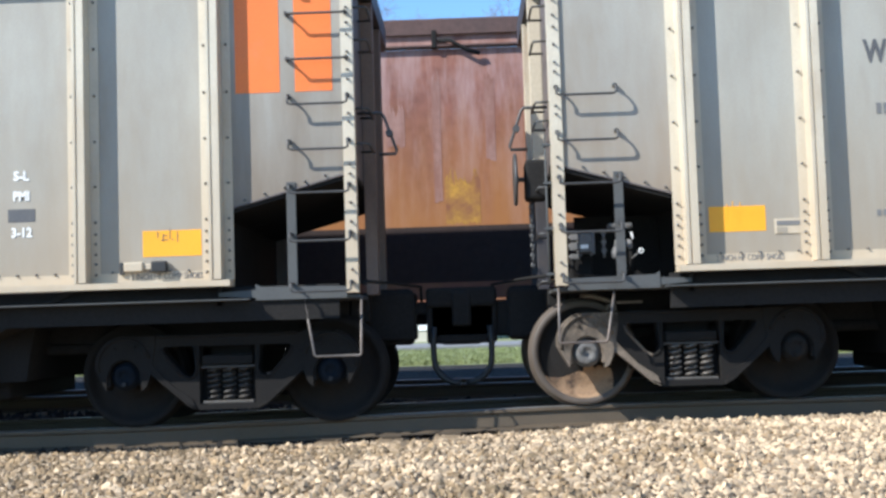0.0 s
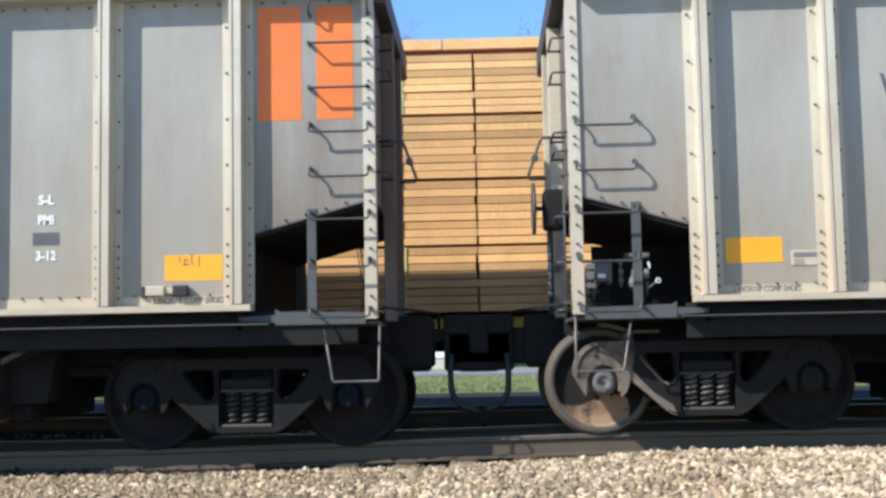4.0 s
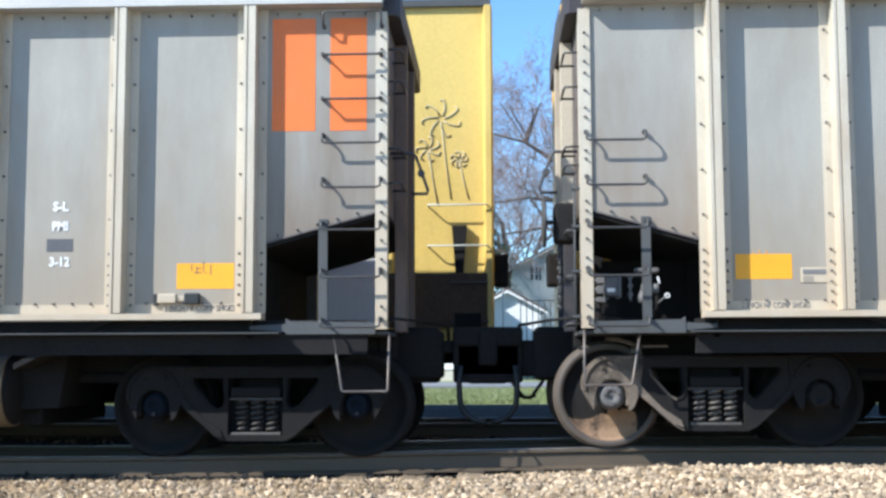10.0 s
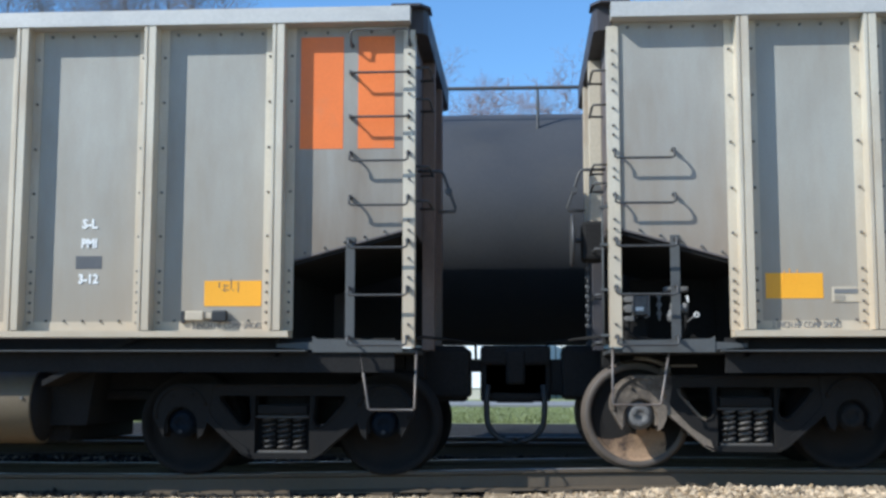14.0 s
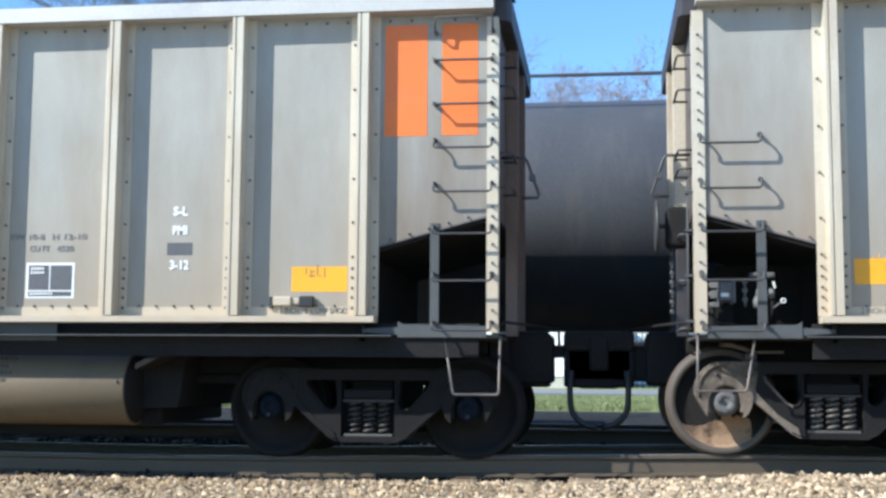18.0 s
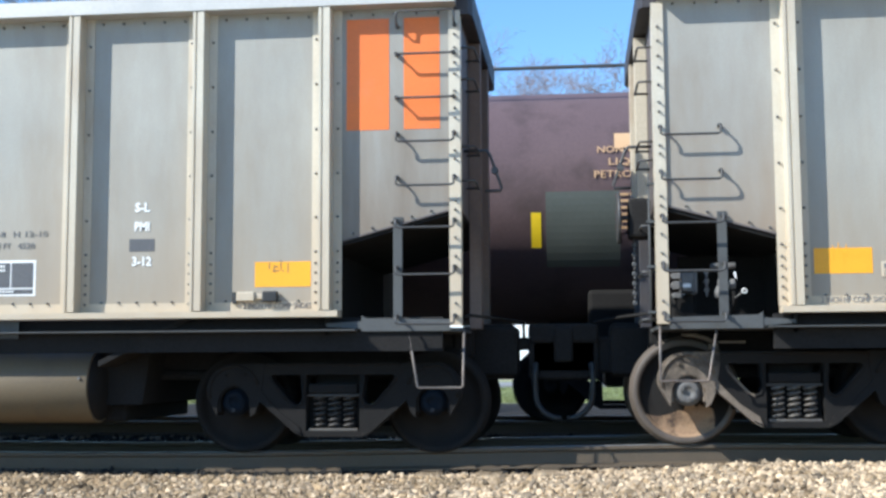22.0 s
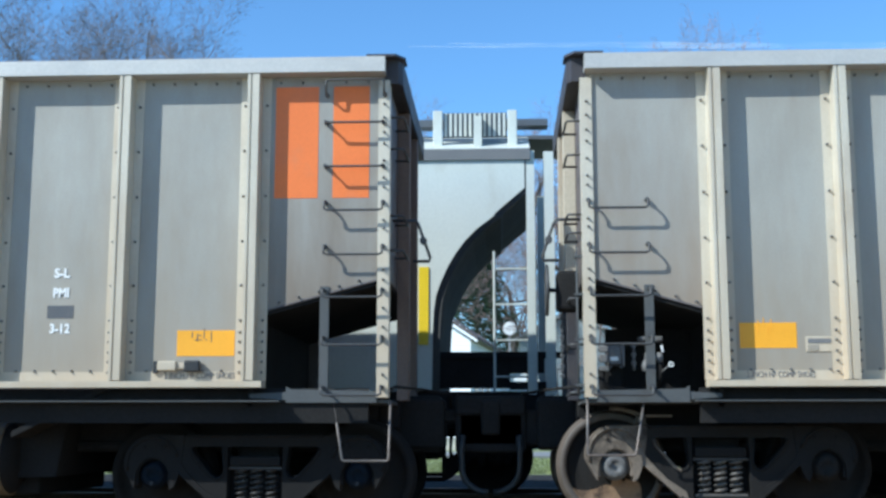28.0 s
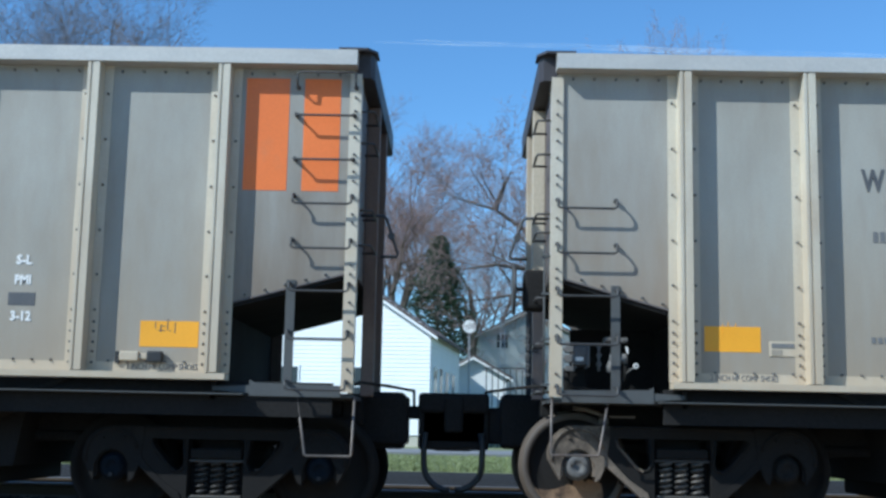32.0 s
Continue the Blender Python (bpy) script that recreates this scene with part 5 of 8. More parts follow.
        wide = [(0.15 + 0.85 * min(1, i / 14)) * (2.9 + 1.0 * math.sin(i * 1.3 + row)) for i in range(n + 1)]
        lo = [bm.verts.new((-205 + row * 90 + 2000 * i / n, 2600, mid[i] - wide[i])) for i in range(n + 1)]
        hi = [bm.verts.new((-205 + row * 90 + 2000 * i / n, 2600, mid[i] + wide[i])) for i in range(n + 1)]
        for i in range(n):
            bm.faces.new((lo[i], lo[i + 1], hi[i + 1], hi[i]))
    tagged(part("vapour_trail", bm, VAPOUR), "thin white vapour trail across the blue sky", "backdrop", kind="structure")
    # fence by the house
    fence = root("metal_fence", (1.25, 46.5, 0.02), "dark thin metal fence beside the house", "fence")
    for k in range(9):
        part("picket", box(B(), -0.02 + k * 0.24, 0.02 + k * 0.24, -0.02, 0.02, 0, 3.35 - 0.02 * k), IRON, fence)
    part("top_rail", box(B(), -0.1, 2.1, -0.025, 0.025, 3.28, 3.33), IRON, fence)
    grass_tufts()


# ---- moving train: every car runs from its front end at local x = 0 back to -length ----
TRAIN = []
RUST = material("rusty_red_steel", (0.27, 0.115, 0.075), 0.7, 0, 0.14, 0.9, 12, 0.15, dirt=(0.3, 0.16, 0.065), dirt_from=0.45, dirt_to=0.85, dirt_scale=(0.8, 1, 0.35))
RUST_SIDE = material("streaked_rust_side", (0.24, 0.1, 0.07), 0.75, 0, 0.22, 0.9, 9, 0.2, dirt=(0.38, 0.24, 0.215), dirt_from=0.47, dirt_to=0.66, dirt_scale=(2.2, 1, 0.4), dust=(0.36, 0.155, 0.04), dust_from=3.7, dust_to=1.9)
RUST_SHADE = material("shaded_rust", (0.035, 0.022, 0.02), 0.85, 0, 0.25, 1.2, 14, 0.2)
RUST_DARK = material("dark_rust_chord", (0.09, 0.052, 0.045), 0.8, 0, 0.25, 1.5, 14, 0.2, dirt=(0.16, 0.09, 0.07))
RUST_PALE = material("bleached_rust", (0.33, 0.195, 0.165), 0.8, 0, 0.2, 1.5, 14, 0.1, dirt=(0.24, 0.11, 0.08), dirt_from=0.45, dirt_to=0.65, dirt_scale=(2, 1, 0.5))
BOX_LOW = material("shade_brown_boxcar_foot", (0.085, 0.05, 0.028), 0.8, 0, 0.25, 1.2, 20, 0.15, dirt=(0.14, 0.09, 0.03), dirt_scale=(2, 1, 0.5))
CREAM = material("pale_grey_hopper_paint", (0.62, 0.63, 0.56), 0.5, 0, 0.06, 1, 30, 0.05, dirt=(0.5, 0.48, 0.4), dirt_scale=(1, 1, 0.4))
BOX_YEL = material("faded_yellow_boxcar", (0.66, 0.41, 0.085), 0.5, 0, 0.08, 1, 30, 0.1, dirt=(0.48, 0.28, 0.06), dirt_scale=(1, 1, 0.4))
BOX_PANEL = material("blue_black_pressed_panel", (0.03, 0.038, 0.055), 0.4, 0, 0.12, 1, 30, 0.1, dirt=(0.045, 0.045, 0.05))
BAR_GREY = material("scuffed_bar_steel", (0.09, 0.095, 0.105), 0.45, 0.4, 0.15, 4, 40, 0.05)
BOX_BLK = material("blue_black_door", (0.02, 0.029, 0.05), 0.45, 0, 0.15, 1, 30, 0.1)
TANK_BLK = material("dull_black_tank", (0.045, 0.045, 0.048), 0.62, 0, 0.15, 0.8, 30, 0.06, dirt=(0.056, 0.053, 0.05), dirt_scale=(0.7, 1, 1), spec=0.7)
TANK_WHT = material("white_tank", (0.84, 0.84, 0.81), 0.4, 0, 0.05, 0.8, 30, 0.05, dirt=(0.7, 0.69, 0.64))
BROWN_HEAD = material("brown_tank_head", (0.4, 0.32, 0.23), 0.7, 0, 0.15, 1.5, 30, 0.1, dirt=(0.2, 0.15, 0.105), dirt_from=0.4, dirt_to=0.7)
TANK_BRN = material("purple_brown_tank", (0.13, 0.085, 0.085), 0.55, 0, 0.12, 0.8, 30, 0.06, dirt=(0.075, 0.05, 0.046))
TANK_GRY = material("grey_tank", (0.16, 0.165, 0.17), 0.5, 0, 0.1, 0.8, 30, 0.06, dirt=(0.1, 0.1, 0.1))
TANK_OLD = material("charcoal_tank", (0.075, 0.076, 0.082), 0.55, 0, 0.15, 0.8, 30, 0.06, dirt=(0.11, 0.1, 0.095), dirt_scale=(2.5, 1, 0.5))
LUMBER = material("sawn_lumber", (0.7, 0.4, 0.16), 0.75, 0, 0.15, 2, 40, 0.2, island=0.3, per_object=0.12)
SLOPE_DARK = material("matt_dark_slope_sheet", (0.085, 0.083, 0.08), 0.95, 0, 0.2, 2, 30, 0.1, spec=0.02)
ROOF_DUST = material("dusty_hopper_roof", (0.62, 0.52, 0.43), 0.8, 0, 0.12, 1.2, 20, 0.1, dirt=(0.5, 0.38, 0.3))
BOARD_DARK = material("weathered_running_board", (0.13, 0.115, 0.11), 0.8, 0, 0.2, 3, 40, 0.3)
GHOST = material("faint_green_wrap_print", (0.74, 0.79, 0.64), 0.5, 0, 0.15, 3, 30, 0)
GAP_WOOD = material("shaded_dunnage", (0.16, 0.16, 0.15), 0.8, 0, 0.2, 3, 40, 0.2)
WRAP = material("white_lumber_wrap", (0.9, 0.91, 0.9), 0.45, 0, 0.05, 1.3, 9, 0.5, dirt=(0.68, 0.7, 0.68), dirt_from=0.5, dirt_to=0.8, dirt_scale=(0.5, 1, 2.6), relief=0.04)
PRINT = material("grey_wrap_print", (0.25, 0.26, 0.26), 0.5, 0, 0.1, 3, 30, 0)
GREEN_INK = material("pale_green_print", (0.5, 0.64, 0.25), 0.5, 0, 0.1, 3, 30, 0)
MAROON = material("maroon_bulkhead", (0.16, 0.035, 0.035), 0.6, 0, 0.15, 2, 30, 0.1)
LUM_YEL = material("yellow_bulkhead", (0.6, 0.36, 0.05), 0.6, 0, 0.12, 2, 30, 0.1)
STRIPE = material("reflective_yellow", (0.85, 0.6, 0.01), 0.4, 0, 0.05, 3, 30, 0)
RED_INK = material("red_print", (0.5, 0.05, 0.045), 0.5, 0, 0.08, 3, 30, 0)
BLUE_INK = material("blue_print", (0.03, 0.08, 0.38), 0.5, 0, 0.08, 3, 30, 0)
SHADED_INK = material("shaded_blue_spray", (0.016, 0.02, 0.075), 0.6, 0, 0.3, 2, 30, 0, dirt=(0.05, 0.015, 0.03))
YEL_INK = material("yellow_print", (0.8, 0.55, 0.03), 0.5, 0, 0.08, 3, 30, 0)
TAN_INK = material("tan_print", (0.6, 0.38, 0.2), 0.5, 0, 0.08, 3, 30, 0)
SKY_INK = material("light_blue_spray", (0.12, 0.32, 0.55), 0.5, 0, 0.1, 3, 30, 0)
PINK_INK = material("pink_spray", (0.6, 0.2, 0.3), 0.5, 0, 0.1, 3, 30, 0)
OLD_YEL = material("old_yellow_spray", (0.5, 0.28, 0.045), 0.8, 0, 0.25, 2, 30, 0.1, dirt=(0.24, 0.1, 0.05), dirt_from=0.4, dirt_to=0.6)
LAVENDER = material("lavender_spray", (0.55, 0.48, 0.66), 0.5, 0, 0.12, 3, 30, 0)
FLOWER = material("thin_grey_spray", (0.45, 0.37, 0.2), 0.7, 0, 0.2, 3, 30, 0)
PALE_SPRAY = material("pale_pink_spray", (0.5, 0.36, 0.38), 0.6, 0, 0.2, 2, 30, 0, dirt=(0.22, 0.12, 0.2), dirt_from=0.4, dirt_to=0.7)
HAZE_YEL = material("thin_yellow_spray", (0.62, 0.58, 0.2), 0.6, 0, 0.12, 3, 30, 0)
BOX_PALE = material("sun_bleached_yellow", (0.7, 0.5, 0.13), 0.5, 0, 0.08, 1, 30, 0.1, dirt=(0.5, 0.34, 0.09), dirt_scale=(1, 1, 0.4))
PANEL = material("blue_grey_jacket", (0.095, 0.104, 0.112), 0.6, 0, 0.08, 1, 30, 0.05)
TAN_STREAK = material("pale_rust_run", (0.2, 0.175, 0.13), 0.7, 0, 0.2, 3, 30, 0, dirt=(0.1, 0.09, 0.08), dirt_scale=(3, 1, 0.4))
SIGN = material("pale_yellow_sign", (0.62, 0.6, 0.3), 0.5, 0, 0.06, 3, 30, 0)
PATCH = material("green_grey_patch", (0.085, 0.095, 0.083), 0.5, 0, 0.1, 2, 30, 0)
DECK_BROWN = material("brown_deck_edge", (0.11, 0.065, 0.022), 0.75, 0, 0.2, 2, 30, 0.1)
LOCO_YEL = material("locomotive_yellow", (0.68, 0.33, 0.025), 0.4, 0, 0.06, 1, 30, 0.05, dirt=(0.55, 0.29, 0.04), coat=0.2)
LOCO_GRY = material("locomotive_grey", (0.1, 0.108, 0.12), 0.5, 0, 0.08, 1, 30, 0.05)
LOCO_RED = material("locomotive_red", (0.6, 0.045, 0.03), 0.4, 0, 0.06, 1, 30, 0)


LOCO_OLD = material("smoke_stained_yellow", (0.42, 0.28, 0.09), 0.5, 0, 0.12, 1.5, 30, 0.05, dirt=(0.27, 0.19, 0.08))
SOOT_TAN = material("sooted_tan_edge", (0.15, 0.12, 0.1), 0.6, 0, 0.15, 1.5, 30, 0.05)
RAIL_GREY = material("worn_handrail_steel", (0.4, 0.39, 0.36), 0.5, 0.3, 0.12, 4, 40, 0.05, dirt=(0.25, 0.2, 0.13))
LOCO_FADE = material("faded_red_stripe", (0.2, 0.045, 0.055), 0.5, 0, 0.1, 1.5, 30, 0)


def train_car(x0, name, label, category):
    car = root(name, (x0, FAR_C, 0), label, category, "cars of the moving train")
    TRAIN.append((car, x0))
    return car


def running_gear(car, length, inset=1.9, sill=True, reach=0.55):
    for x in (-inset, -length + inset):
        truck(car, x, TRUCK, detailed=False, moving=True)
    if sill:
        part("centre_sill", box(B(), -0.1, -length + 0.1, -0.3, 0.3, 0.75, 1.05), GRIME, car)
    for x, s in ((0, 1), (-length, -1)):
        bm = box(B(), x, x + s * reach, -0.12, 0.12, 0.78, 0.98, 0.03)
        part("coupler", bm, GRIME, car)
        bm = B()
        tube(bm, [(x + s * 0.1, -0.35, 0.75), (x + s * 0.25, -0.36, 0.5), (x + s * 0.4, -0.34, 0.3), (x + s * 0.55, -0.3, 0.33)], 0.025, 6)
        part("air_hose", bm, RUBBER, car)


def ladder(car, x, y, z0, z1, n, w=0.42, mat=None):
    bm = B()
    for s in (-1, 1):
        rod(bm, (x + s * w / 2, y, z0), (x + s * w / 2, y, z1), 0.018, seg=6)
    for k in range(n):
        z = z0 + (z1 - z0) * (k + 0.5) / n
        rod(bm, (x - w / 2, y, z), (x + w / 2, y, z), 0.012, seg=6)
    part("ladder", bm, mat or IRON, car)


def old_hopper(x0):
    car = train_car(x0, "open_hopper_car", "rust-streaked red-brown open hopper with slanted end", "freight car")
    L, f = 14.2, -1.5
    running_gear(car, L, 1.9)
    for s in (-1, 1):
        part("side_sheet", slab(B(), [(-1.33, 1.93), (-L + 1.33, 1.93), (-L + 0.5, 4.1), (-0.5, 4.1)], s * 1.5 - 0.02, s * 1.5 + 0.02), RUST_SIDE, car, "rust sheet with pale and orange streaks")
        # sheet below the shadow line is near black, that shadow put into colour
        part("lower_sheet", slab(B(), [(-1.6, 1.25), (-L + 1.6, 1.25), (-L + 1.33, 1.93), (-1.33, 1.93)], s * 1.5 - 0.02, s * 1.5 + 0.02), RUST_SHADE, car, "dark lower sheet with the shade put into its colour")
        part("top_chord", box(B(), -0.1, -L + 0.1, s * 1.5 - 0.07, s * 1.5 + 0.07, 4.28, 4.47, 0.01), RUST_DARK, car)
        part("chord_web", box(B(), -0.1, -L + 0.1, s * 1.5 - 0.04, s * 1.5 + 0.04, 4.14, 4.28), RUST_PALE, car)
        for z in (4.12, 4.27):
            part("chord_lip", box(B(), -0.1, -L + 0.1, s * 1.5 - 0.09, s * 1.5 + 0.05, z, z + 0.02), RUST_DARK, car)
        for k in range(12):
            part("chord_clamp", box(B(), -1.1 - k * 1.1 - 0.03, -1.1 - k * 1.1 + 0.03, s * 1.5 - 0.1, s * 1.5, 4.1, 4.32, 0.008), GRIME, car)
        part("side_sill", box(B(), -0.1, -L + 0.1, s * 1.5 - 0.06, s * 1.5 + 0.06, 1.05, 1.25), RUST, car)
        for k in range(9):
            x = -1.7 - k * 1.35
            part("side_post", box(B(), x - 0.05, x + 0.05, s * 1.52, s * 1.62, 1.25, 3.95), RUST, car) if s > 0 else None
        for x in (-0.15, -L + 0.15):
            part("end_post", box(B(), x - 0.07, x + 0.07, s * 1.42, s * 1.54, 1.1, 4.1), RUST, car)
    for x, t in ((0, -1), (-L, 1)):
        bm = slab(B(), [(x + t * 0.5, 3.95), (x + t * 3.0, 1.2), (x + t * 3.05, 1.2), (x + t * 0.56, 3.98)], -1.48, 1.48)
        part("slope_sheet", bm, RUST, car)
        part("end_platform", box(B(), x, x + t * 1.4, -1.4, 1.4, 1.02, 1.1), GRIME, car)
    bm = B()
    tube(bm, [(-5.45, -1.56, 4.2), (-5.3, -1.62, 4.18), (-5.1, -1.62, 4.06), (-4.95, -1.58, 4.02)], 0.025)
    part("grab_iron", bm, GRIME, car)
    rng = random.Random(3)
    for cx, w, z0, z1, mat_ in ((-5.21, 0.42, 1.94, 2.66, OLD_YEL), (-5.5, 0.1, 2.2, 3.9, RUST_PALE), (-4.85, 0.12, 2.7, 3.95, RUST_PALE), (-6.0, 0.22, 2.9, 3.5, RUST_PALE),
                                (-7.4, 0.5, 1.94, 2.9, OLD_YEL), (-9.3, 0.5, 1.94, 2.7, OLD_YEL), (-3.4, 0.14, 2.4, 3.9, RUST_PALE), (-8.3, 0.2, 2.3, 3.9, RUST_PALE)):
        # a run of paint or bleached rust, ragged at its ends
        n = max(3, int(w / 0.035))
        bm = B()
        for k in range(n):
            xa, xb = cx - w / 2 + w * k / n, cx - w / 2 + w * (k + 1) / n
            slab(bm, [(xa, z0 + rng.uniform(0, 0.04)), (xb, z0 + rng.uniform(0, 0.04)), (xb, z1 - rng.uniform(0, 0.25)), (xa, z1 - rng.uniform(0, 0.25))], f - 0.0225, f - 0.02)
        part("paint_run", bm, mat_, car, "faded yellow spray paint" if mat_ == OLD_YEL else "bleached rust streak")
    ladder(car, -L + 0.3, -1.56, 1.3, 3.9, 6)


def covered_hopper(x0, L, label, short=False, graffiti=()):
    car = train_car(x0, "covered_hopper_car", label, "freight car")
    running_gear(car, L, 1.7 if short else 1.42)
    zt = 4.22 if not short else 4.2
    zb = 1.25
    zv = 2.9 if not short else 3.65
    cut = 0.3 + (zv - zb) * 1.03
    curve = [(0.3, zv), (cut, zb)]
    if short:
        curve = [(0.42, 3.73), (0.78, 3.42), (0.8, 3.38), (1.0, 3.23), (1.15, 3.08), (1.27, 2.92), (1.37, 2.75), (1.45, 2.57), (1.51, 2.4), (1.535, 2.23), (1.55, 1.96), (1.56, zb)]
    rear = [(0.39, 3.77), (1.1, 3.13), (1.66, 2.63), (1.84, 2.42), (1.9, 2.1), (1.91, zb)] if short else curve
    e0, e1 = curve[0][0], rear[0][0]
    for s in (-1, 1):
        bm = slab(B(), [(-L + u, z) for u, z in rear[::-1]] + [(-L + e1, zt), (-e0, zt)] + [(-u, z) for u, z in curve], s * 1.55 - 0.02, s * 1.55 + 0.02)
        part("side_sheet", bm, CREAM, car)
        part("top_band", box(B(), -0.35, -L + 0.35, s * 1.53, s * 1.6, zt - 0.12, zt + 0.02), GREY_INK if short else CREAM, car)
        rise = 0.42 if short else 0.62
        bm = run(B(), [(s * 1.6, zt), (s * 0.55, zt + rise), (s * 0.5, zt + rise - 0.04), (s * 1.5, zt - 0.03)], -0.35, -L + 0.35)
        part("roof_slope", bm, CREAM if short else ROOF_DUST, car)
        part("side_sill", box(B(), -0.2, -L + 0.2, s * 1.42, s * 1.55, 0.98, 1.24), CREAM if not short else GRIME, car)
        part("running_board", box(B(), -0.1, -L + 0.1, s * 0.85 - 0.12, s * 0.85 + 0.12, zt + (0.47 if short else 0.61), zt + (0.56 if short else 0.74)), LOCO_GRY if short else BOARD_DARK, car)
        for k in range(int(L / 2.2)):
            x = -1.0 - k * 2.2
            part("roof_bracket", box(B(), x - 0.05, x + 0.05, s * 0.75, s * (1.3 if short else 1.0), zt + (0.05 if short else 0.2), zt + (0.52 if short else 0.73)), CREAM, car)
        for x, t in ((-0.12, -1), (-L + 0.12, 1)):
            part("end_post", box(B(), x - 0.06, x + 0.06, s * 1.36, s * 1.5, 1.2, zt), CREAM, car)
    part("roof_walk", box(B(), 0.05, -L - 0.05, -0.56, 0.56, zt + rise - 0.03, zt + rise + 0.02), LOCO_GRY, car)
    for k in range(4 if not short else 2):
        x = -L * (k + 0.7) / (4.4 if not short else 2.4)
        part("roof_hatch", box(B(), x - 0.35, x + 0.35, -0.5, 0.5, zt + 0.4, zt + 0.56, 0.03), CREAM, car)
    for x, t in ((0, -1), (-L, 1)):
        line = curve if x == 0 else rear
        bm = slab(B(), [(x + t * line[0][0], zt)] + [(x + t * u, z) for u, z in line] + [(x + t * (u - (0.09 if short else 0.06)), z) for u, z in line[::-1]] + [(x + t * (line[0][0] - 0.06), zt)], -1.53, 1.53)
        if short and x < 0:
            bm.free()
            for ya, yb in ((-1.53, -1.42), (1.42, 1.53)):
                bm = slab(B(), [(x + t * u, z) for u, z in line] + [(x + t * (u - 0.2), z - 0.06) for u, z in line[::-1]], ya, yb)
                part("sheet_flange", bm, ALU_END, car)
            bm = slab(B(), [(x + t * (u + 0.5), z) for u, z in line] + [(x + t * (u + 0.44), z) for u, z in line[::-1]], -1.52, 1.52)
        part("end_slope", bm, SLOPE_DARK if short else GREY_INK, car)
        part("end_platform", box(B(), x, x + t * 2.2, -1.4, 1.4, 1.02, 1.1), GRIME, car)
        if short:
            u = 0.55 if x == 0 else 0.65
            ladder(car, x + t * u, -1.5, 1.2, 2.95, 4, 0.5 if x == 0 else 0.42, CREAM)
            part("stile", box(B(), x + t * (u - 0.25), x + t * (u - 0.15), -1.56, -1.46, 1.2, zt), CREAM, car)
            part("end_rail", box(B(), x, x + t * 1.6, -1.48, -1.42, 1.64, 1.72), GRIME, car)
            part("end_skirt", box(B(), x + t * 0.62, x + t * 2.4, -1.46, -1.38, 1.28, 1.7, 0.01), GRIME, car)
            part("lower_rail", box(B(), x + t * 0.05, x + t * 0.62, -1.46, -1.4, 1.26, 1.36), GRIME, car)
            part("upper_rail", box(B(), x + t * 0.2, x + t * 0.62, -1.46, -1.4, 1.46, 1.66), GRIME, car)
            part("end_sill", box(B(), x + t * 0.02, x + t * 0.6, -1.35, 1.35, 0.56, 1.19, 0.02), GRIME, car)
            part("bolster_skirt", box(B(), x + t * 0.6, x + t * 2.4, -1.4, -1.3, 0.8, 1.21, 0.02), GRIME, car)
        else:
            ladder(car, x + t * 0.35, -1.5, 1.2, zt, 7)
            ladder(car, x + t * 0.9, -1.1, 1.1, 3.0, 5)
            part("end_skirt", box(B(), x + t * 0.12, x + t * 2.6, -1.46, -1.38, 0.94, 1.56, 0.01), GRIME, car)
            part("end_rail", box(B(), x + t * 0.12, x + t * 1.6, -1.46, -1.4, 1.7, 1.75), GRIME, car)
            part("end_sill", box(B(), x + t * 0.02, x + t * 0.5, -1.35, 1.35, 0.56, 1.02, 0.02), GRIME, car)
            bb = part("brake_cylinder_box", box(B(), x + t * 0.32, x + t * 0.72, -1.3, -1.0, 1.4, 1.7, 0.02), LOCO_GRY, car)
            for k in range(4):
                part("rib", box(B(), x + t * 0.36, x + t * 0.68, -1.32, -1.3, 1.45 + k * 0.06, 1.475 + k * 0.06), GRIME, bb)
            part("slope_gusset", slab(B(), [(x + t * 0.75, 1.5), (x + t * 2.3, 1.5), (x + t * 1.5, 2.1), (x + t * 0.95, 2.4), (x + t * 0.75, 2.1)], -0.9, -0.86), GRIME, car)
    for k in range(3 if not short else 2):
        n = 3 if not short else 2
        c = -L / 2 + (k - (n - 1) / 2) * 4.2
        bm = slab(B(), [(c - 1.9, 1.2), (c + 1.9, 1.2), (c + 0.5, 0.4), (c - 0.5, 0.4)], -1.2, 1.2)
        part("discharge_hopper", bm, GRIME, car)
    if short:
        for x in (-1.66, -10.4):
            part("reflective_stripe", box(B(), x - 0.06, x + 0.06, -1.585, -1.572, 1.8, 2.75), STRIPE, car)
        for z in (2.75, 2.31):
            bars("reporting_marks" if z > 2.5 else "car_number", 4, 0.87 if z > 2.5 else 0.75, 0.22, (-9.92, -1.573, z), DARK_INK, car, gap=0.3)
        for k in (2.9, 6.1, 9.3):
            part("sheet_seam", box(B(), -k - 0.012, -k + 0.012, -1.576, -1.569, 1.3, 4.05), ALU, car)
        for k in (0.5, 3.2, 6.0, 8.8):
            for e in (0.0, 0.95):
                part("roof_frame", box(B(), -k - e, -k - e - 0.12, -1.2, -1.08, zt + 0.1, zt + 0.62, 0.01), CREAM, car)
            g = part("hatch_grating", box(B(), -k - 0.13, -k - 0.94, -1.14, -1.1, zt + 0.28, zt + 0.6), LOCO_GRY, car)
            for q in range(13):
                part("slat", box(B(), -k - 0.15 - q * 0.062, -k - 0.18 - q * 0.062, -1.16, -1.14, zt + 0.29, zt + 0.59), CREAM, g)
    part("capacity_plate", box(B(), -L * 0.3 - 0.5, -L * 0.3 + 0.5, -1.585, -1.572, zt - 0.35, zt - 0.31), GREY_INK, car)
    return car


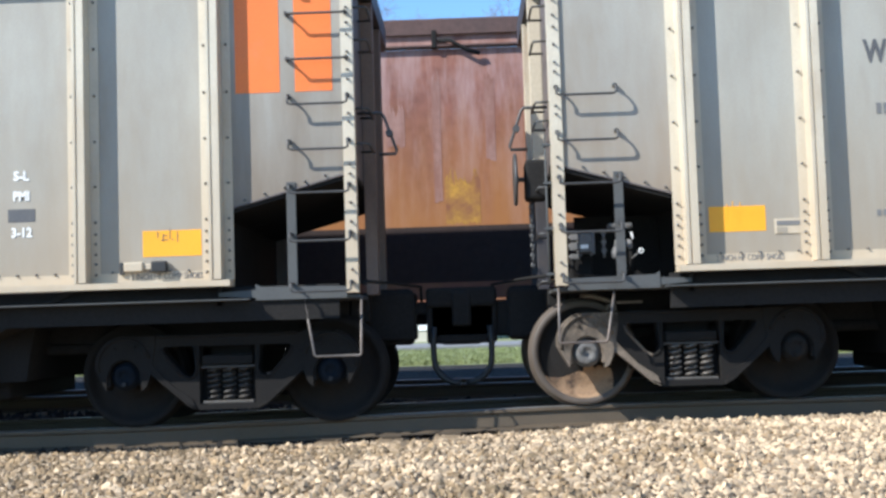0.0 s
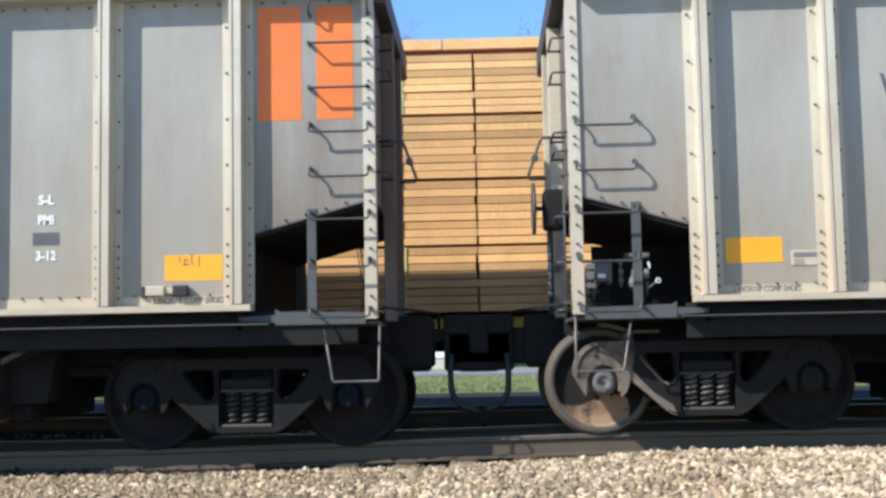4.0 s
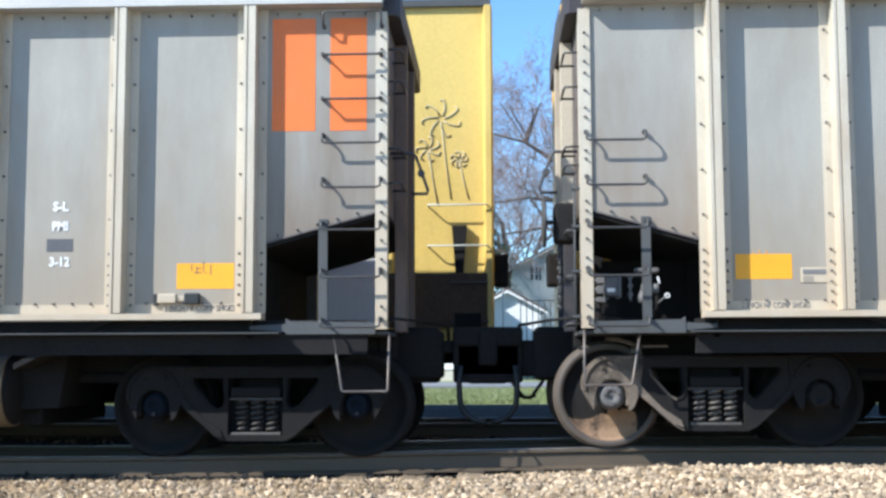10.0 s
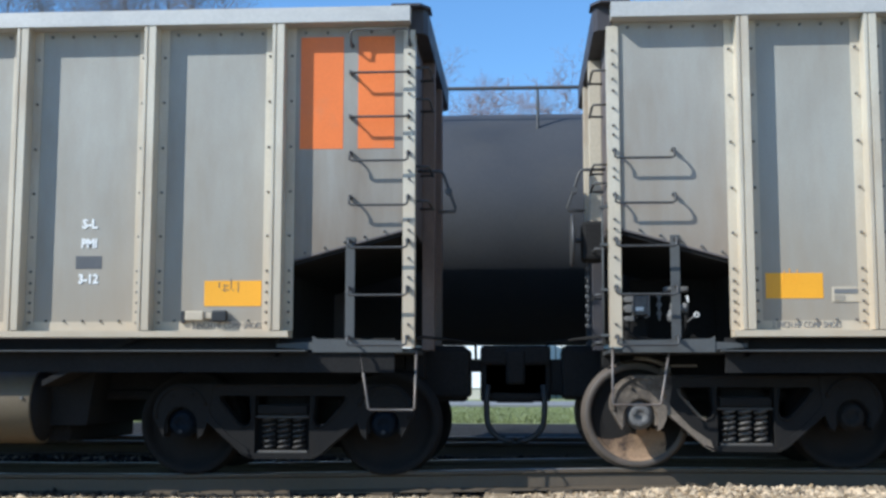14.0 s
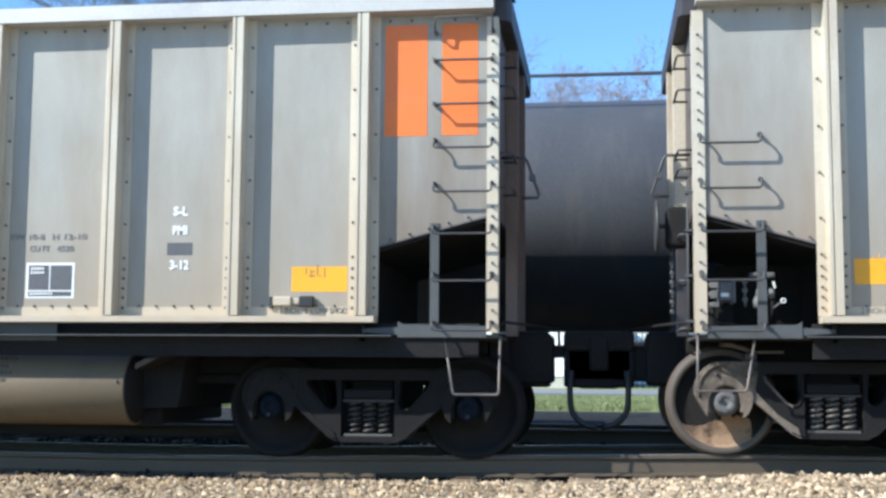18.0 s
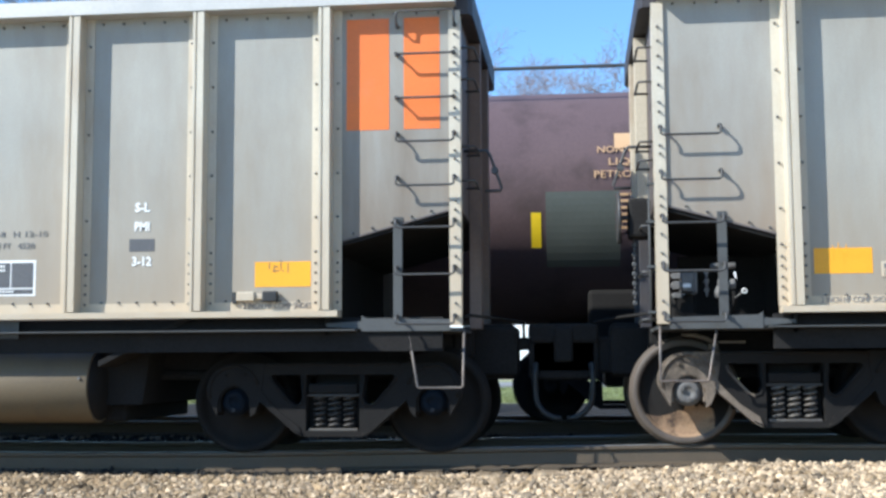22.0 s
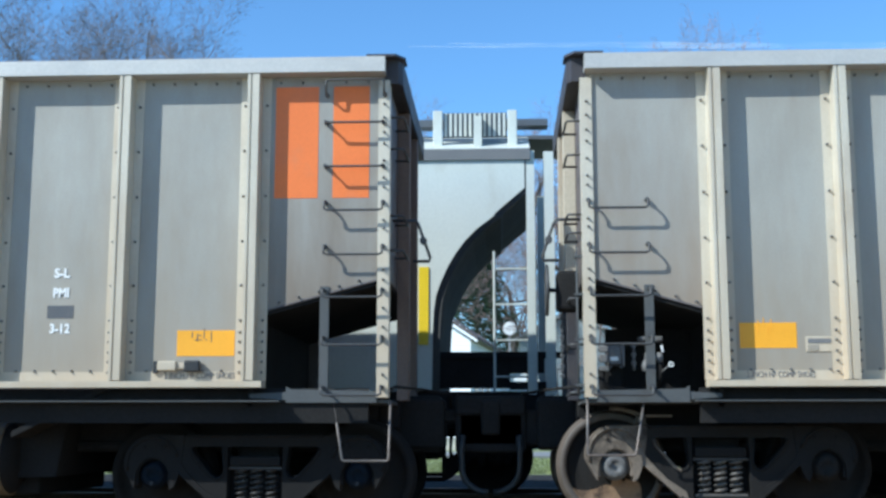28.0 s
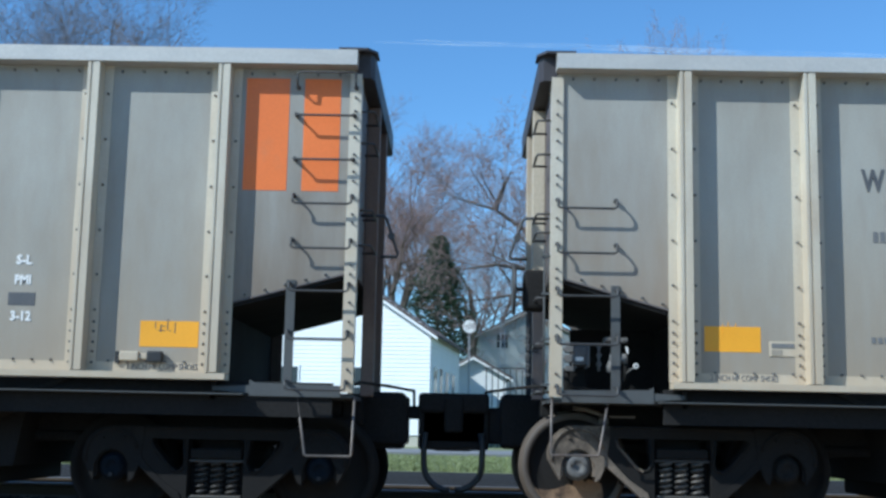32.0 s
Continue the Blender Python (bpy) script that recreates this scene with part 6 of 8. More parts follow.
def centerbeam(x0, L, load, label):
    car = train_car(x0, "centerbeam_flat_car", label, "freight car")
    running_gear(car, L, 2.6, reach=0.45)
    steel = LUM_YEL if load == "boards" else MAROON
    part("deck", box(B(), -0.2, -L + 0.2, -1.45, 1.45, 0.98, 1.14), steel, car)
    part("centre_beam", box(B(), -0.6, -L + 0.6, -0.1, 0.1, 1.14, 4.62), steel, car)
    for x, t in ((0, -1), (-L, 1)):
        part("bulkhead", box(B(), x + t * 0.05, x + t * 0.28, -1.42, 1.42, 1.14, 4.66, 0.03), steel, car)
        part("bulkhead_flange", box(B(), x + t * 0.02, x + t * 0.34, -1.5, -1.38, 1.14, 4.6), steel, car)
        part("stripe", box(B(), x + t * 0.06, x + t * 0.18, -1.51, -1.5, 1.3, 1.9), STRIPE, car)
    if load == "boards":
        rng = random.Random(5)
        rows = [(1.23, 2.03), (2.055, 2.85), (2.88, 3.655), (3.685, 4.43)]
        nx = 5
        pl = (L - 0.8) / nx
        for i in range(nx):
            for z0, z1 in rows:
                bm = B()
                xa = -0.4 - i * pl
                for k in range(8):
                    z = z0 + k * (z1 - z0) / 8
                    box(bm, xa - rng.uniform(0.0, 0.03), xa - pl + rng.uniform(0.0, 0.02), -1.42 + rng.uniform(-0.008, 0.008), 1.42, z + 0.005, z + (z1 - z0) / 8 - 0.006)
                pk = part("lumber_pack", bm, LUMBER, car)
                for k in range(3):
                    x = xa - pl * (k + 0.5) / 3 + 0.12 * (k - 1) + rng.uniform(-0.05, 0.05)
                    part("strap", box(B(), x - 0.009, x + 0.009, -1.436, -1.431, z0, z1 + 0.005), GREEN_INK, pk)
            for k in range(2):
                x = -0.4 - i * pl - pl * (k + 0.6) / 2
                bm = B()
                tube(bm, [(x + 0.06 * math.sin(q * 1.7 + k), -1.45, 1.1 + q * 0.42) for q in range(9)], 0.008, 6)
                part("tie_down_cable", bm, RUBBER, car)
                part("winch_hook", box(B(), x - 0.05, x + 0.05, -1.47, -1.38, 4.36, 4.46, 0.02), IRON, car)
        part("dunnage_layer", box(B(), -0.3, -L + 0.3, -1.34, 1.34, 4.44, 4.5), MAROON, car)
        for i in range(12):
            x = -0.35 - i * (L - 0.7) / 12
            part("top_board", box(B(), x, x - (L - 0.7) / 12 + 0.015, -1.4 + rng.uniform(-0.01, 0.01), 1.4, 4.5, 4.63 + rng.uniform(0, 0.012), 0.004), LUMBER, car)
    else:
        rng = random.Random(8)
        rows = 10
        nx = 5
        pl = (L - 0.8) / nx
        hh = 0.334
        for i in range(nx):
            for r in range(rows + 1):
                z0 = 1.19 + r * hh
                z1 = z0 + (hh - rng.uniform(0.034, 0.052) if r < rows else 0.13)
                shift = 0.0
                xa = -0.42 - i * pl - (0.0 if i == 0 else shift)
                if i == 0 and r:
                    part("dunnage", box(B(), -0.5, -L + 0.5, -1.36, 1.36, z0 - 0.06, z0 + 0.01), GAP_WOOD, car)
                cutrow = (r >= rows - 1 and i == nx - 1)
                xb = -0.42 - (i + 1) * pl - (shift if i < nx - 1 else 0.0) + 0.003
                bm = box(B(), xa - rng.uniform(0, 0.004), xb + (1.3 if cutrow else 0), -1.41 + rng.uniform(-0.015, 0.015), 1.41, z0, z1, 0.02)
                pk = part("wrapped_lumber_pack", bm, WRAP, car)
                striped = 4 <= r <= 6 or (2 <= r <= 3 and i >= 2)
                for k in range(3):
                    x = xa - pl * (k + 0.5) / 3 + rng.uniform(-0.3, 0.3)
                    if not cutrow and r < rows and rng.random() < 0.8:
                        if striped:
                            bars("brand_blocks", 9, 0.68, 0.045, (x, -1.431, z0 + 0.2), PRINT, pk, gap=0.5)
                            part("faint_print", box(B(), x - 0.75, x - 0.42, -1.431, -1.4275, z0 + 0.19, z0 + 0.215), GHOST, pk)
                        else:
                            bars("brand_blocks", 8, 0.44, 0.062, (x, -1.431, z0 + 0.11), PRINT, pk, gap=0.42, ragged=True)
                            part("faint_print", box(B(), x + 0.34, x + 0.72, -1.431, -1.4275, z0 + 0.08, z0 + 0.15), GHOST, pk)
                            part("faint_print", box(B(), x - 0.36, x - 0.3, -1.431, -1.4275, z0 + 0.07, z0 + 0.16), GHOST, pk)
                if striped:
                    part("print_stripe", box(B(), xa - 0.06, xb + 0.06, -1.4305, -1.4275, z0 + 0.075, z0 + 0.12), GREEN_INK, pk)
            part("cable", tube(B(), [(-0.42 - i * pl - pl * 0.5 + 0.03 * math.sin(q * 2.3 + i), -1.44, 1.16 + q * 0.36) for q in range(11)], 0.006, 6), RUBBER, car)
            part("cable", tube(B(), [(-0.42 - i * pl - pl * 0.04 + 0.03 * math.sin(q * 1.9 + i), -1.44, 1.16 + q * 0.36) for q in range(11)], 0.005, 6), RUBBER, car)
            part("winch_hook", box(B(), -0.5 - i * pl - pl * 0.5, -0.36 - i * pl - pl * 0.5, -1.46, -1.38, 4.66, 4.8, 0.02), IRON, car)
        part("red_top_edge", box(B(), -0.6, -L + 0.6, -0.35, 0.35, 4.72, 4.76), LOCO_RED, car)


def boxcar(x0, variant, label):
    car = train_car(x0, "boxcar", label, "freight car")
    L, f = 19.8, -1.55
    running_gear(car, L, 2.6, reach=0.6)
    zt, zb = 5.22, 1.12
    low = 2.0
    skin = BOX_PALE if variant else BOX_YEL
    part("body", box(B(), -0.02, -L + 0.02, -1.52, 1.52, zb, zt), skin, car)
    part("roof", run(B(), [(-1.58, zt - 0.05), (-1.58, zt + 0.04), (0, zt + 0.16), (1.58, zt + 0.04), (1.58, zt - 0.05)], 0.0, -L), STEP, car)
    mid, half = -L / 2, 2.5
    for s in (-1, 1):
        part("side_sill", box(B(), -0.1, -L + 0.1, s * 1.5, s * 1.58, zb - 0.12, zb + 0.05), BOX_YEL if s > 0 else BOX_YEL, car)
    # side ribs
    post = mesh_of(column(B(), [(-0.06, 0.0), (-0.035, -0.1), (0.035, -0.1), (0.06, 0.0)], zb + 0.05, zt - 0.05), skin)
    x = -0.86 if variant == 0 else -1.25
    xs = [-0.04, -L + 0.04]
    while x > mid + half:
        xs += [x, -L - x]
        x -= 0.86
    for x in xs:
        part("side_rib", post, None, car, at=(x, -1.52, 0))
    # brown of the lower sheets holds both grime and the standing cars' shadow
    for a, b in ((-0.06, mid + half + 0.02 if variant == 0 else -1.38), (mid - half - 0.02, -L + 0.06)):
        part("lower_side", box(B(), a, b, -1.63, -1.5, zb + 0.06, 1.84, 0.004), BOX_LOW, car, "lower side darkened for grime and the shadow on it")
    # door pair, blue-black, with pressed panels between rails
    door = part("door", box(B(), mid - half, mid + half, -1.62, -1.5, zb + 0.02, zt - 0.24), BOX_BLK, car, "blue-black sliding door")
    for z0, z1, out in ((4.66, 4.74, 0.07), (3.8, 3.88, 0.07), (3.03, 3.065, 0.05), (2.52, 2.6, 0.07), (1.72, 1.8, 0.06)):
        for a, b in ((mid - half + 0.05, mid - 0.4), (mid + 0.06, mid + half - 0.05)):
            part("door_rail", box(B(), a, b, -1.62 - out, -1.61, z0, z1, 0.012), BOX_BLK, door)
    for z0, z1 in ((3.94, 4.6), (3.12, 3.76), (2.66, 2.98), (1.88, 2.46), (1.25, 1.66)):
        for a, b in ((-2.35, -1.75), (-1.62, -1.0), (-0.88, -0.46), (0.14, 0.6), (0.75, 1.45), (1.6, 2.3)):
            part("door_panel", box(B(), mid + a, mid + b, -1.65, -1.62, z0, z1, 0.028), BOX_PANEL, door)
    for dx in (-0.29, -0.07):
        part("meeting_post", column(B(), [(mid + dx - 0.075, -1.62), (mid + dx - 0.05, -1.73), (mid + dx + 0.05, -1.73), (mid + dx + 0.075, -1.62)], zb + 0.08, zt - 0.3), BOX_PANEL, door)
    for dx in (-1.75, -0.7, 0.62, 1.75):
        bar = part("lock_bar", rod(B(), (mid + dx, -1.72, zb + 0.25), (mid + dx, -1.72, zt - 0.3), 0.021, seg=8), BAR_GREY, door)
        for z in (1.7, 2.55, 3.83, 4.6):
            part("bar_guide", box(B(), mid + dx - 0.05, mid + dx + 0.05, -1.745, -1.66, z, z + 0.06, 0.006), BOX_BLK, bar)
    for dx in (-0.75, 0.67):
        hb = part("lever_box", box(B(), mid + dx - 0.25, mid + dx + 0.22, -1.74, -1.62, 2.06, 2.32, 0.025), BOX_PANEL, door)
        part("lever", box(B(), mid + dx - 0.24, mid + dx + 0.26, -1.77, -1.74, 2.02, 2.065, 0.01), BAR_GREY, hb)
    for z in (1.08, zt - 0.1):
        part("door_track", box(B(), mid - half - 2.2, mid + half + 2.2, -1.66, -1.6, z, z + 0.06), BOX_YEL, car)
    lines = ("CLOSE AND LOCK", "BOTH DOORS BEFORE", "MOVING CAR") if variant == 0 else ("CLOSE AND LOCK", "BOTH DOORS", "BEFORE", "MOVING CAR")
    for k, text in enumerate(lines):
        writing("door_notice", text, 0.115, (mid + 1.2, -1.668, 4.42 - k * 0.125), WHITE, door, 0.075 * len(text))
    for k, text in enumerate(("OPEN THIS DOOR", "BEFORE CLOSING", "OTHER DOOR")):
        writing("door_notice", text, 0.115, (mid - 1.38, -1.668, 4.42 - k * 0.125), WHITE, door, 0.075 * len(text))
    for cx in (mid + 1.2, mid - 1.2):
        for text, dx, a in (("OPEN", -0.13, -0.6), ("CLOSE", 0.13, 0.6)):
            word = writing("lever_notice", text, 0.075, (cx + dx - 0.06, -1.656, 2.36), WHITE, door, 0.17)
            word.rotation_euler = (radians(90), a, 0)
            part("lever_arrow", slab(B(), [(cx + dx * 0.75 - 0.1, 2.26), (cx + dx * 0.75 - 0.02, 2.26), (cx + dx * 0.75 - 0.06 + dx * 0.3, 2.33)], -1.658, -1.652), WHITE, door)
        plate = part("white_plate", box(B(), cx - 0.2, cx + 0.02, -1.664, -1.65, 1.98, 2.1), WHITE, door)
        part("red_field", box(B(), cx - 0.08, cx + 0.01, -1.667, -1.664, 2.03, 2.09), RED_INK, plate)
        part("white_plate", box(B(), cx + 0.18, cx + 0.52, -1.668, -1.652, 2.85, 2.93), WHITE, door)
        bars("unreadable_marks", 5, 0.3, 0.05, (cx - 0.9, -1.668, 3.05), WHITE, door)
        bars("unreadable_marks", 4, 0.24, 0.05, (cx - 0.9, -1.668, 2.97), WHITE, door)
    # lettering
    part("door_stripe", box(B(), mid - 2.4, mid - 2.28, -1.66, -1.65, 1.9, 2.3), STRIPE, door)
    ys = -1.525
    if variant == 0:
        for x, text in ((-2.4, "Experts"), (-4.4, "Pooling"), (-6.3, "Railcar")):
            writing("slogan", text, 0.36, (x, ys - 0.004, 3.55), GREY_INK, car, 1.15)
        bm = B()
        for dx, ang in ((0.0, 1), (0.35, -1), (1.1, 0)):
            slab(bm, [(-3.2 - dx, 4.15), (-3.35 - dx, 4.15), (-3.35 - dx - 0.25 * ang, 4.55), (-3.2 - dx - 0.25 * ang, 4.55)], ys - 0.008, ys - 0.002)
        part("maker_mark", bm, RED_INK, car)
    else:
        bm = B()
        box(bm, -2.35, -3.75, ys - 0.006, ys, 4.25, 4.6)
        mk = part("maker_mark", bm, RUBBER, car)
        bars("maker_blocks", 3, 1.2, 0.24, (-3.05, ys - 0.01, 4.42), WHITE, mk)
        for k, text in enumerate(("Railcar Pooling", "Experts")):
            writing("slogan", text, 0.26, (-3.05, ys - 0.004, 3.95 - k * 0.27), GREY_INK, car, 1.5 if k == 0 else 0.85)
    for x, rows_ in ((-L + 4.15, ("any", "road")), (-L + 1.55, ("next", "load"))):
        for k, text in enumerate(rows_):
            writing("slogan", text, 0.28, (x, ys - 0.004, 4.28 - k * 0.25), GREY_INK, car, 0.55, shear=0.2, bold=0.006)
    # double arrow emblem in red and blue
    cx, cz = -L + 2.85, 4.1
    for mat_, o in ((BLUE_INK, 0.0), (RED_INK, 0.16)):
        bm = B()
        for s in (-1, 1):
            for v in (-1, 1):
                x1, z1 = cx + s * (0.8 - o), cz + v * (0.62 - o * 1.1)
                x2, z2 = cx + s * (0.1 + o * 0.5), cz + v * 0.08
                d = Vector((x2 - x1, z2 - z1)).normalized()
                nrm = Vector((-d.y, d.x)) * 0.065
                slab(bm, [(x1 + nrm.x, z1 + nrm.y), (x2 + nrm.x, z2 + nrm.y), (x2 - nrm.x, z2 - nrm.y), (x1 - nrm.x, z1 - nrm.y)], ys - 0.007 - 0.002 * s * v, ys - 0.003)
        part("emblem", bm, mat_, car)
    bars("reporting_marks", 4, 1.9, 0.3, (-L + 2.7, ys - 0.004, 2.95), GREY_INK, car, gap=0.45)
    bars("car_number", 6, 2.3, 0.27, (-L + 2.6, ys - 0.004, 2.38), GREY_INK, car, gap=0.45)
    part("notice_panel", box(B(), -L + 4.55, -L + 4.8, ys - 0.004, ys, 3.0, 3.25), GREY_INK, car)
    for x in (-0.3, -L + 0.3):
        s_ = 1 if x < -1 else -1
        for z in (2.17, 2.67):
            bm = B()
            xc = x + s_ * 0.12
            tube(bm, [(xc - 0.36, -1.52, z), (xc - 0.36, -1.66, z), (xc - 0.34, -1.67, z), (xc + 0.34, -1.67, z), (xc + 0.36, -1.66, z), (xc + 0.36, -1.52, z)], 0.01)
            part("grab_iron", bm, CREAM, car)
        for z in (1.25, 1.72):
            part("ladder_rung", rod(B(), (x - 0.2, -1.64, z), (x + 0.25, -1.64, z), 0.014, seg=6), IRON, car)
        part("rung_bracket", slab(B(), [(x + s_ * 0.1 - 0.05, 1.85), (x + s_ * 0.1 + 0.05, 1.85), (x + s_ * 0.1 + 0.09, 2.42), (x + s_ * 0.1 - 0.09, 2.42)], -1.62, -1.5), GRIME, car)
        part("end_bracket", box(B(), x - s_ * 0.32, x - s_ * 0.5, -1.3, -0.9, 1.7, 2.1, 0.03), GRIME, car)
        part("corner_stripe", box(B(), x - 0.16, x + 0.16, -1.66, -1.63, 1.15, 1.35), GRIME, car)
    # spray paint along the foot
    if variant == 1:
        # thin sprayed flowers near the end
        for cx, cz, rad, stem in ((-0.62, 3.76, 0.24, -1.0), (-0.78, 3.38, 0.15, -0.7), (-0.4, 3.25, 0.1, -0.5)):
            bm = B()
            for k in range(7):
                a = k * math.tau / 7 + cx
                pts = [(cx + rad * q * math.cos(a + 0.5 * (q - 0.5)), ys + 0.003, cz + rad * q * math.sin(a + 0.5 * (q - 0.5))) for q in (0.15, 0.5, 0.8, 1.0)]
                tube(bm, pts + [(pts[-1][0] + 0.05 * math.cos(a + 2), ys + 0.003, pts[-1][2] + 0.05 * math.sin(a + 2))], 0.013, 6)
            tube(bm, [(cx, ys + 0.003, cz - rad * 0.2), (cx + 0.05, ys + 0.003, cz + stem * 0.5), (cx + 0.12, ys + 0.003, cz + stem)], 0.011, 6)
            part("sprayed_flower", bm, FLOWER, car)
        bm = B()
        box(bm, -1.4, -L / 2 + 3.2, ys - 0.09, ys - 0.084, zb + 0.1, 2.15)
        part("sprayed_field", bm, SIDING, car, "chalky white spray paint field")
        bm = B()
        rngp = [(-1.4 - k * 0.8, 2.15 + 0.1 * math.sin(k * 2.1)) for k in range(8)]
        for (xa, za), (xb, zb2) in zip(rngp, rngp[1:]):
            slab(bm, [(xa, za), (xb, zb2), (xb, zb2 + 0.09), (xa, za + 0.09)], ys - 0.095, ys - 0.088)
        part("sprayed_edge", bm, SKY_INK, car)
        bm = B()
        rngp = [(-L / 2 - 3.0 - k * 0.75, 2.05 + 0.12 * math.sin(k * 1.7)) for k in range(9)]
        for (xa, za), (xb, zb2) in zip(rngp, rngp[1:]):
            slab(bm, [(xa, za), (xb, zb2), (xb, zb2 + 0.08), (xa, za + 0.08)], ys - 0.095, ys - 0.088)
        part("sprayed_edge", bm, PINK_INK, car)


def tank_car(x0, L, mat, label, r=1.55, zc=2.79, ends=None, saddle=True, rail=True, dome="platform", stripes=(), metal=None, deck=1.1, inset=1.9):
    metal = metal or IRON
    car = train_car(x0, "tank_car", label, "tank car")
    running_gear(car, L, inset, sill=False, reach=0.75)
    prof = [(0.0, 0.05), (-0.08, r * 0.45), (-0.25, r * 0.75), (-0.5, r * 0.93), (-0.85, r), (-L + 0.85, r), (-L + 0.5, r * 0.93), (-L + 0.25, r * 0.75), (-L + 0.08, r * 0.45), (-L, 0.05)]
    shell = part("shell", lathe(B(), prof, (0, 0, zc), "x", 72), [mat, BROWN_HEAD, TANK_BLK], car)
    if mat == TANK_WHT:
        # belly below the shadow line is coloured black, its shade painted in
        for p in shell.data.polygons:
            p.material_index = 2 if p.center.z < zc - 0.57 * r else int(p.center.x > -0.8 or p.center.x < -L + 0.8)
    for x, s in ((0, -1), (-L, 1)):
        part("stub_sill", box(B(), x - s * 0.1, x + s * 2.8, -0.32, 0.32, 0.8, 1.32, 0.03), GRIME, car)
        part("saddle", box(B(), x + s * 1.6, x + s * 2.3, -1.2, 1.2, 0.95, zc - r * 0.75, 0.05), GRIME, car)
        part("end_platform", box(B(), x - s * 0.35, x + s * 0.5, -1.4, 1.4, 1.0, 1.08), GRIME, car)
        for yy in (-1.35, 1.35):
            bm = B()
            tube(bm, [(x - s * 0.3, yy, 1.05), (x - s * 0.3, yy, 2.1), (x - s * 0.26, yy, 2.16), (x + s * 0.5, yy, 2.16)], 0.018)
            part("handrail", bm, IRON, car)
        ladder(car, x + s * 0.1, -1.4, 0.6, 1.1, 2)
        part("brake_reservoir", rod(B(), (x + s * 3.2, -0.7, 0.9), (x + s * 4.3, -0.7, 0.9), 0.2, seg=14), GRIME, car)
    if rail:
        part("side_rail", tube(B(), [(-0.75, -1.05, zc + r - 0.5), (-0.72, -1.0, zc + r + 0.08), (-0.8, -1.0, zc + r + 0.16), (-L + 0.8, -1.0, zc + r + 0.16), (-L + 0.72, -1.0, zc + r + 0.08), (-L + 0.75, -1.05, zc + r - 0.5)], 0.024), metal, car)
        for k in range(5):
            x = -1.6 - (L - 3.2) * k / 4
            part("rail_stanchion", rod(B(), (x, -1.0, zc + r * 0.7), (x, -1.0, zc + r + 0.16), 0.02, seg=6), metal, car)
    m = -L / 2
    if dome:
        part("dome", lathe(B(), [(zc + r - 0.15, 0.45), (zc + r + 0.28, 0.45), (zc + r + 0.34, 0.4), (zc + r + 0.36, 0.05)], (m, 0, 0), "z", 28), mat, car)
        part("hatch_lid", lathe(B(), [(zc + r + 0.36, 0.3), (zc + r + 0.46, 0.28), (zc + r + 0.5, 0.05)], (m, 0, 0), "z", 24), metal, car)
        if dome == "platform":
            for s in (-1, 1):
                part("walkway", box(B(), m - deck, m + deck, s * 0.65, s * 1.25, zc + r - 0.06, zc + r - 0.02), metal, car)
                bm = B()
                tube(bm, [(m - deck, s * 1.2, zc + r - 0.05), (m - deck, s * 1.2, zc + r + 0.73), (m - deck + 0.05, s * 1.2, zc + r + 0.78), (m + deck - 0.05, s * 1.2, zc + r + 0.78), (m + deck, s * 1.2, zc + r + 0.73), (m + deck, s * 1.2, zc + r - 0.05)], 0.024)
                rod(bm, (m - deck, s * 1.2, zc + r + 0.3), (m + deck, s * 1.2, zc + r + 0.3), 0.02, seg=6)
                part("platform_railing", bm, metal, car)
                for dx in (-deck + 0.2, deck - 0.2):
                    bm = slab(B(), [(m + dx - 0.14, zc + r - 0.06), (m + dx + 0.14, zc + r - 0.06), (m + dx + 0.04, zc + r - 0.42), (m + dx - 0.04, zc + r - 0.42)], s * 1.0 - 0.02, s * 1.24)
                    part("walkway_bracket", bm, metal, car)
            ladder_x = deck - 0.5
            bm = B()
            for dx in (-0.2, 0.2):
                tube(bm, [(m + ladder_x + dx, -1.2, zc + r), (m + ladder_x + dx, -1.56, zc + 0.5), (m + ladder_x + dx, -1.6, zc - 0.6), (m + ladder_x + dx, -1.45, 1.1)], 0.018)
            for q in range(6):
                zz = zc + 1.0 - q * 0.42
                yy = -max(1.2, 1.62 * math.sqrt(max(0.0, 1 - ((zz - zc) / 1.9) ** 2)))
                rod(bm, (m + ladder_x - 0.2, yy, zz), (m + ladder_x + 0.2, yy, zz), 0.013, seg=6)
            part("side_ladder", bm, metal, car)
        elif dome == "housing":
            bm = B()
            tube(bm, [(m - 0.9, -0.6, zc + r - 0.1), (m - 0.9, -0.6, zc + r + 0.55), (m + 0.9, -0.6, zc + r + 0.55), (m + 0.9, -0.6, zc + r - 0.1)], 0.024)
            part("dome_railing", bm, metal, car)
            part("red_lid_edge", box(B(), m - 0.5, m + 0.5, -0.5, 0.5, zc + r + 0.24, zc + r + 0.27), RUST, car)
    for x, z in stripes:
        on_tank(car, "reflective_stripe", x, z, 0.12, 0.42, STRIPE, r, zc)
    return car


def on_tank(car, name, x, z, w, h, mat, r=1.55, zc=2.79, label="", lift=0.006):
    """A thin patch that lies on the tank's round side."""
    bm = B()
    n = max(2, int(h / 0.08))
    rows_ = []
    for k in range(n + 1):
        zz = z - h / 2 + h * k / n
        q = max(-1, min(1, (zz - zc) / r))
        y = -(r + lift) * math.sqrt(max(0, 1 - q * q))
        rows_.append([bm.verts.new((x + s * w / 2, y, zz + lift * q)) for s in (-1, 1)])
    for a, b in zip(rows_, rows_[1:]):
        bm.faces.new((a[0], a[1], b[1], b[0]))
    return part(name, bm, mat, car, label)


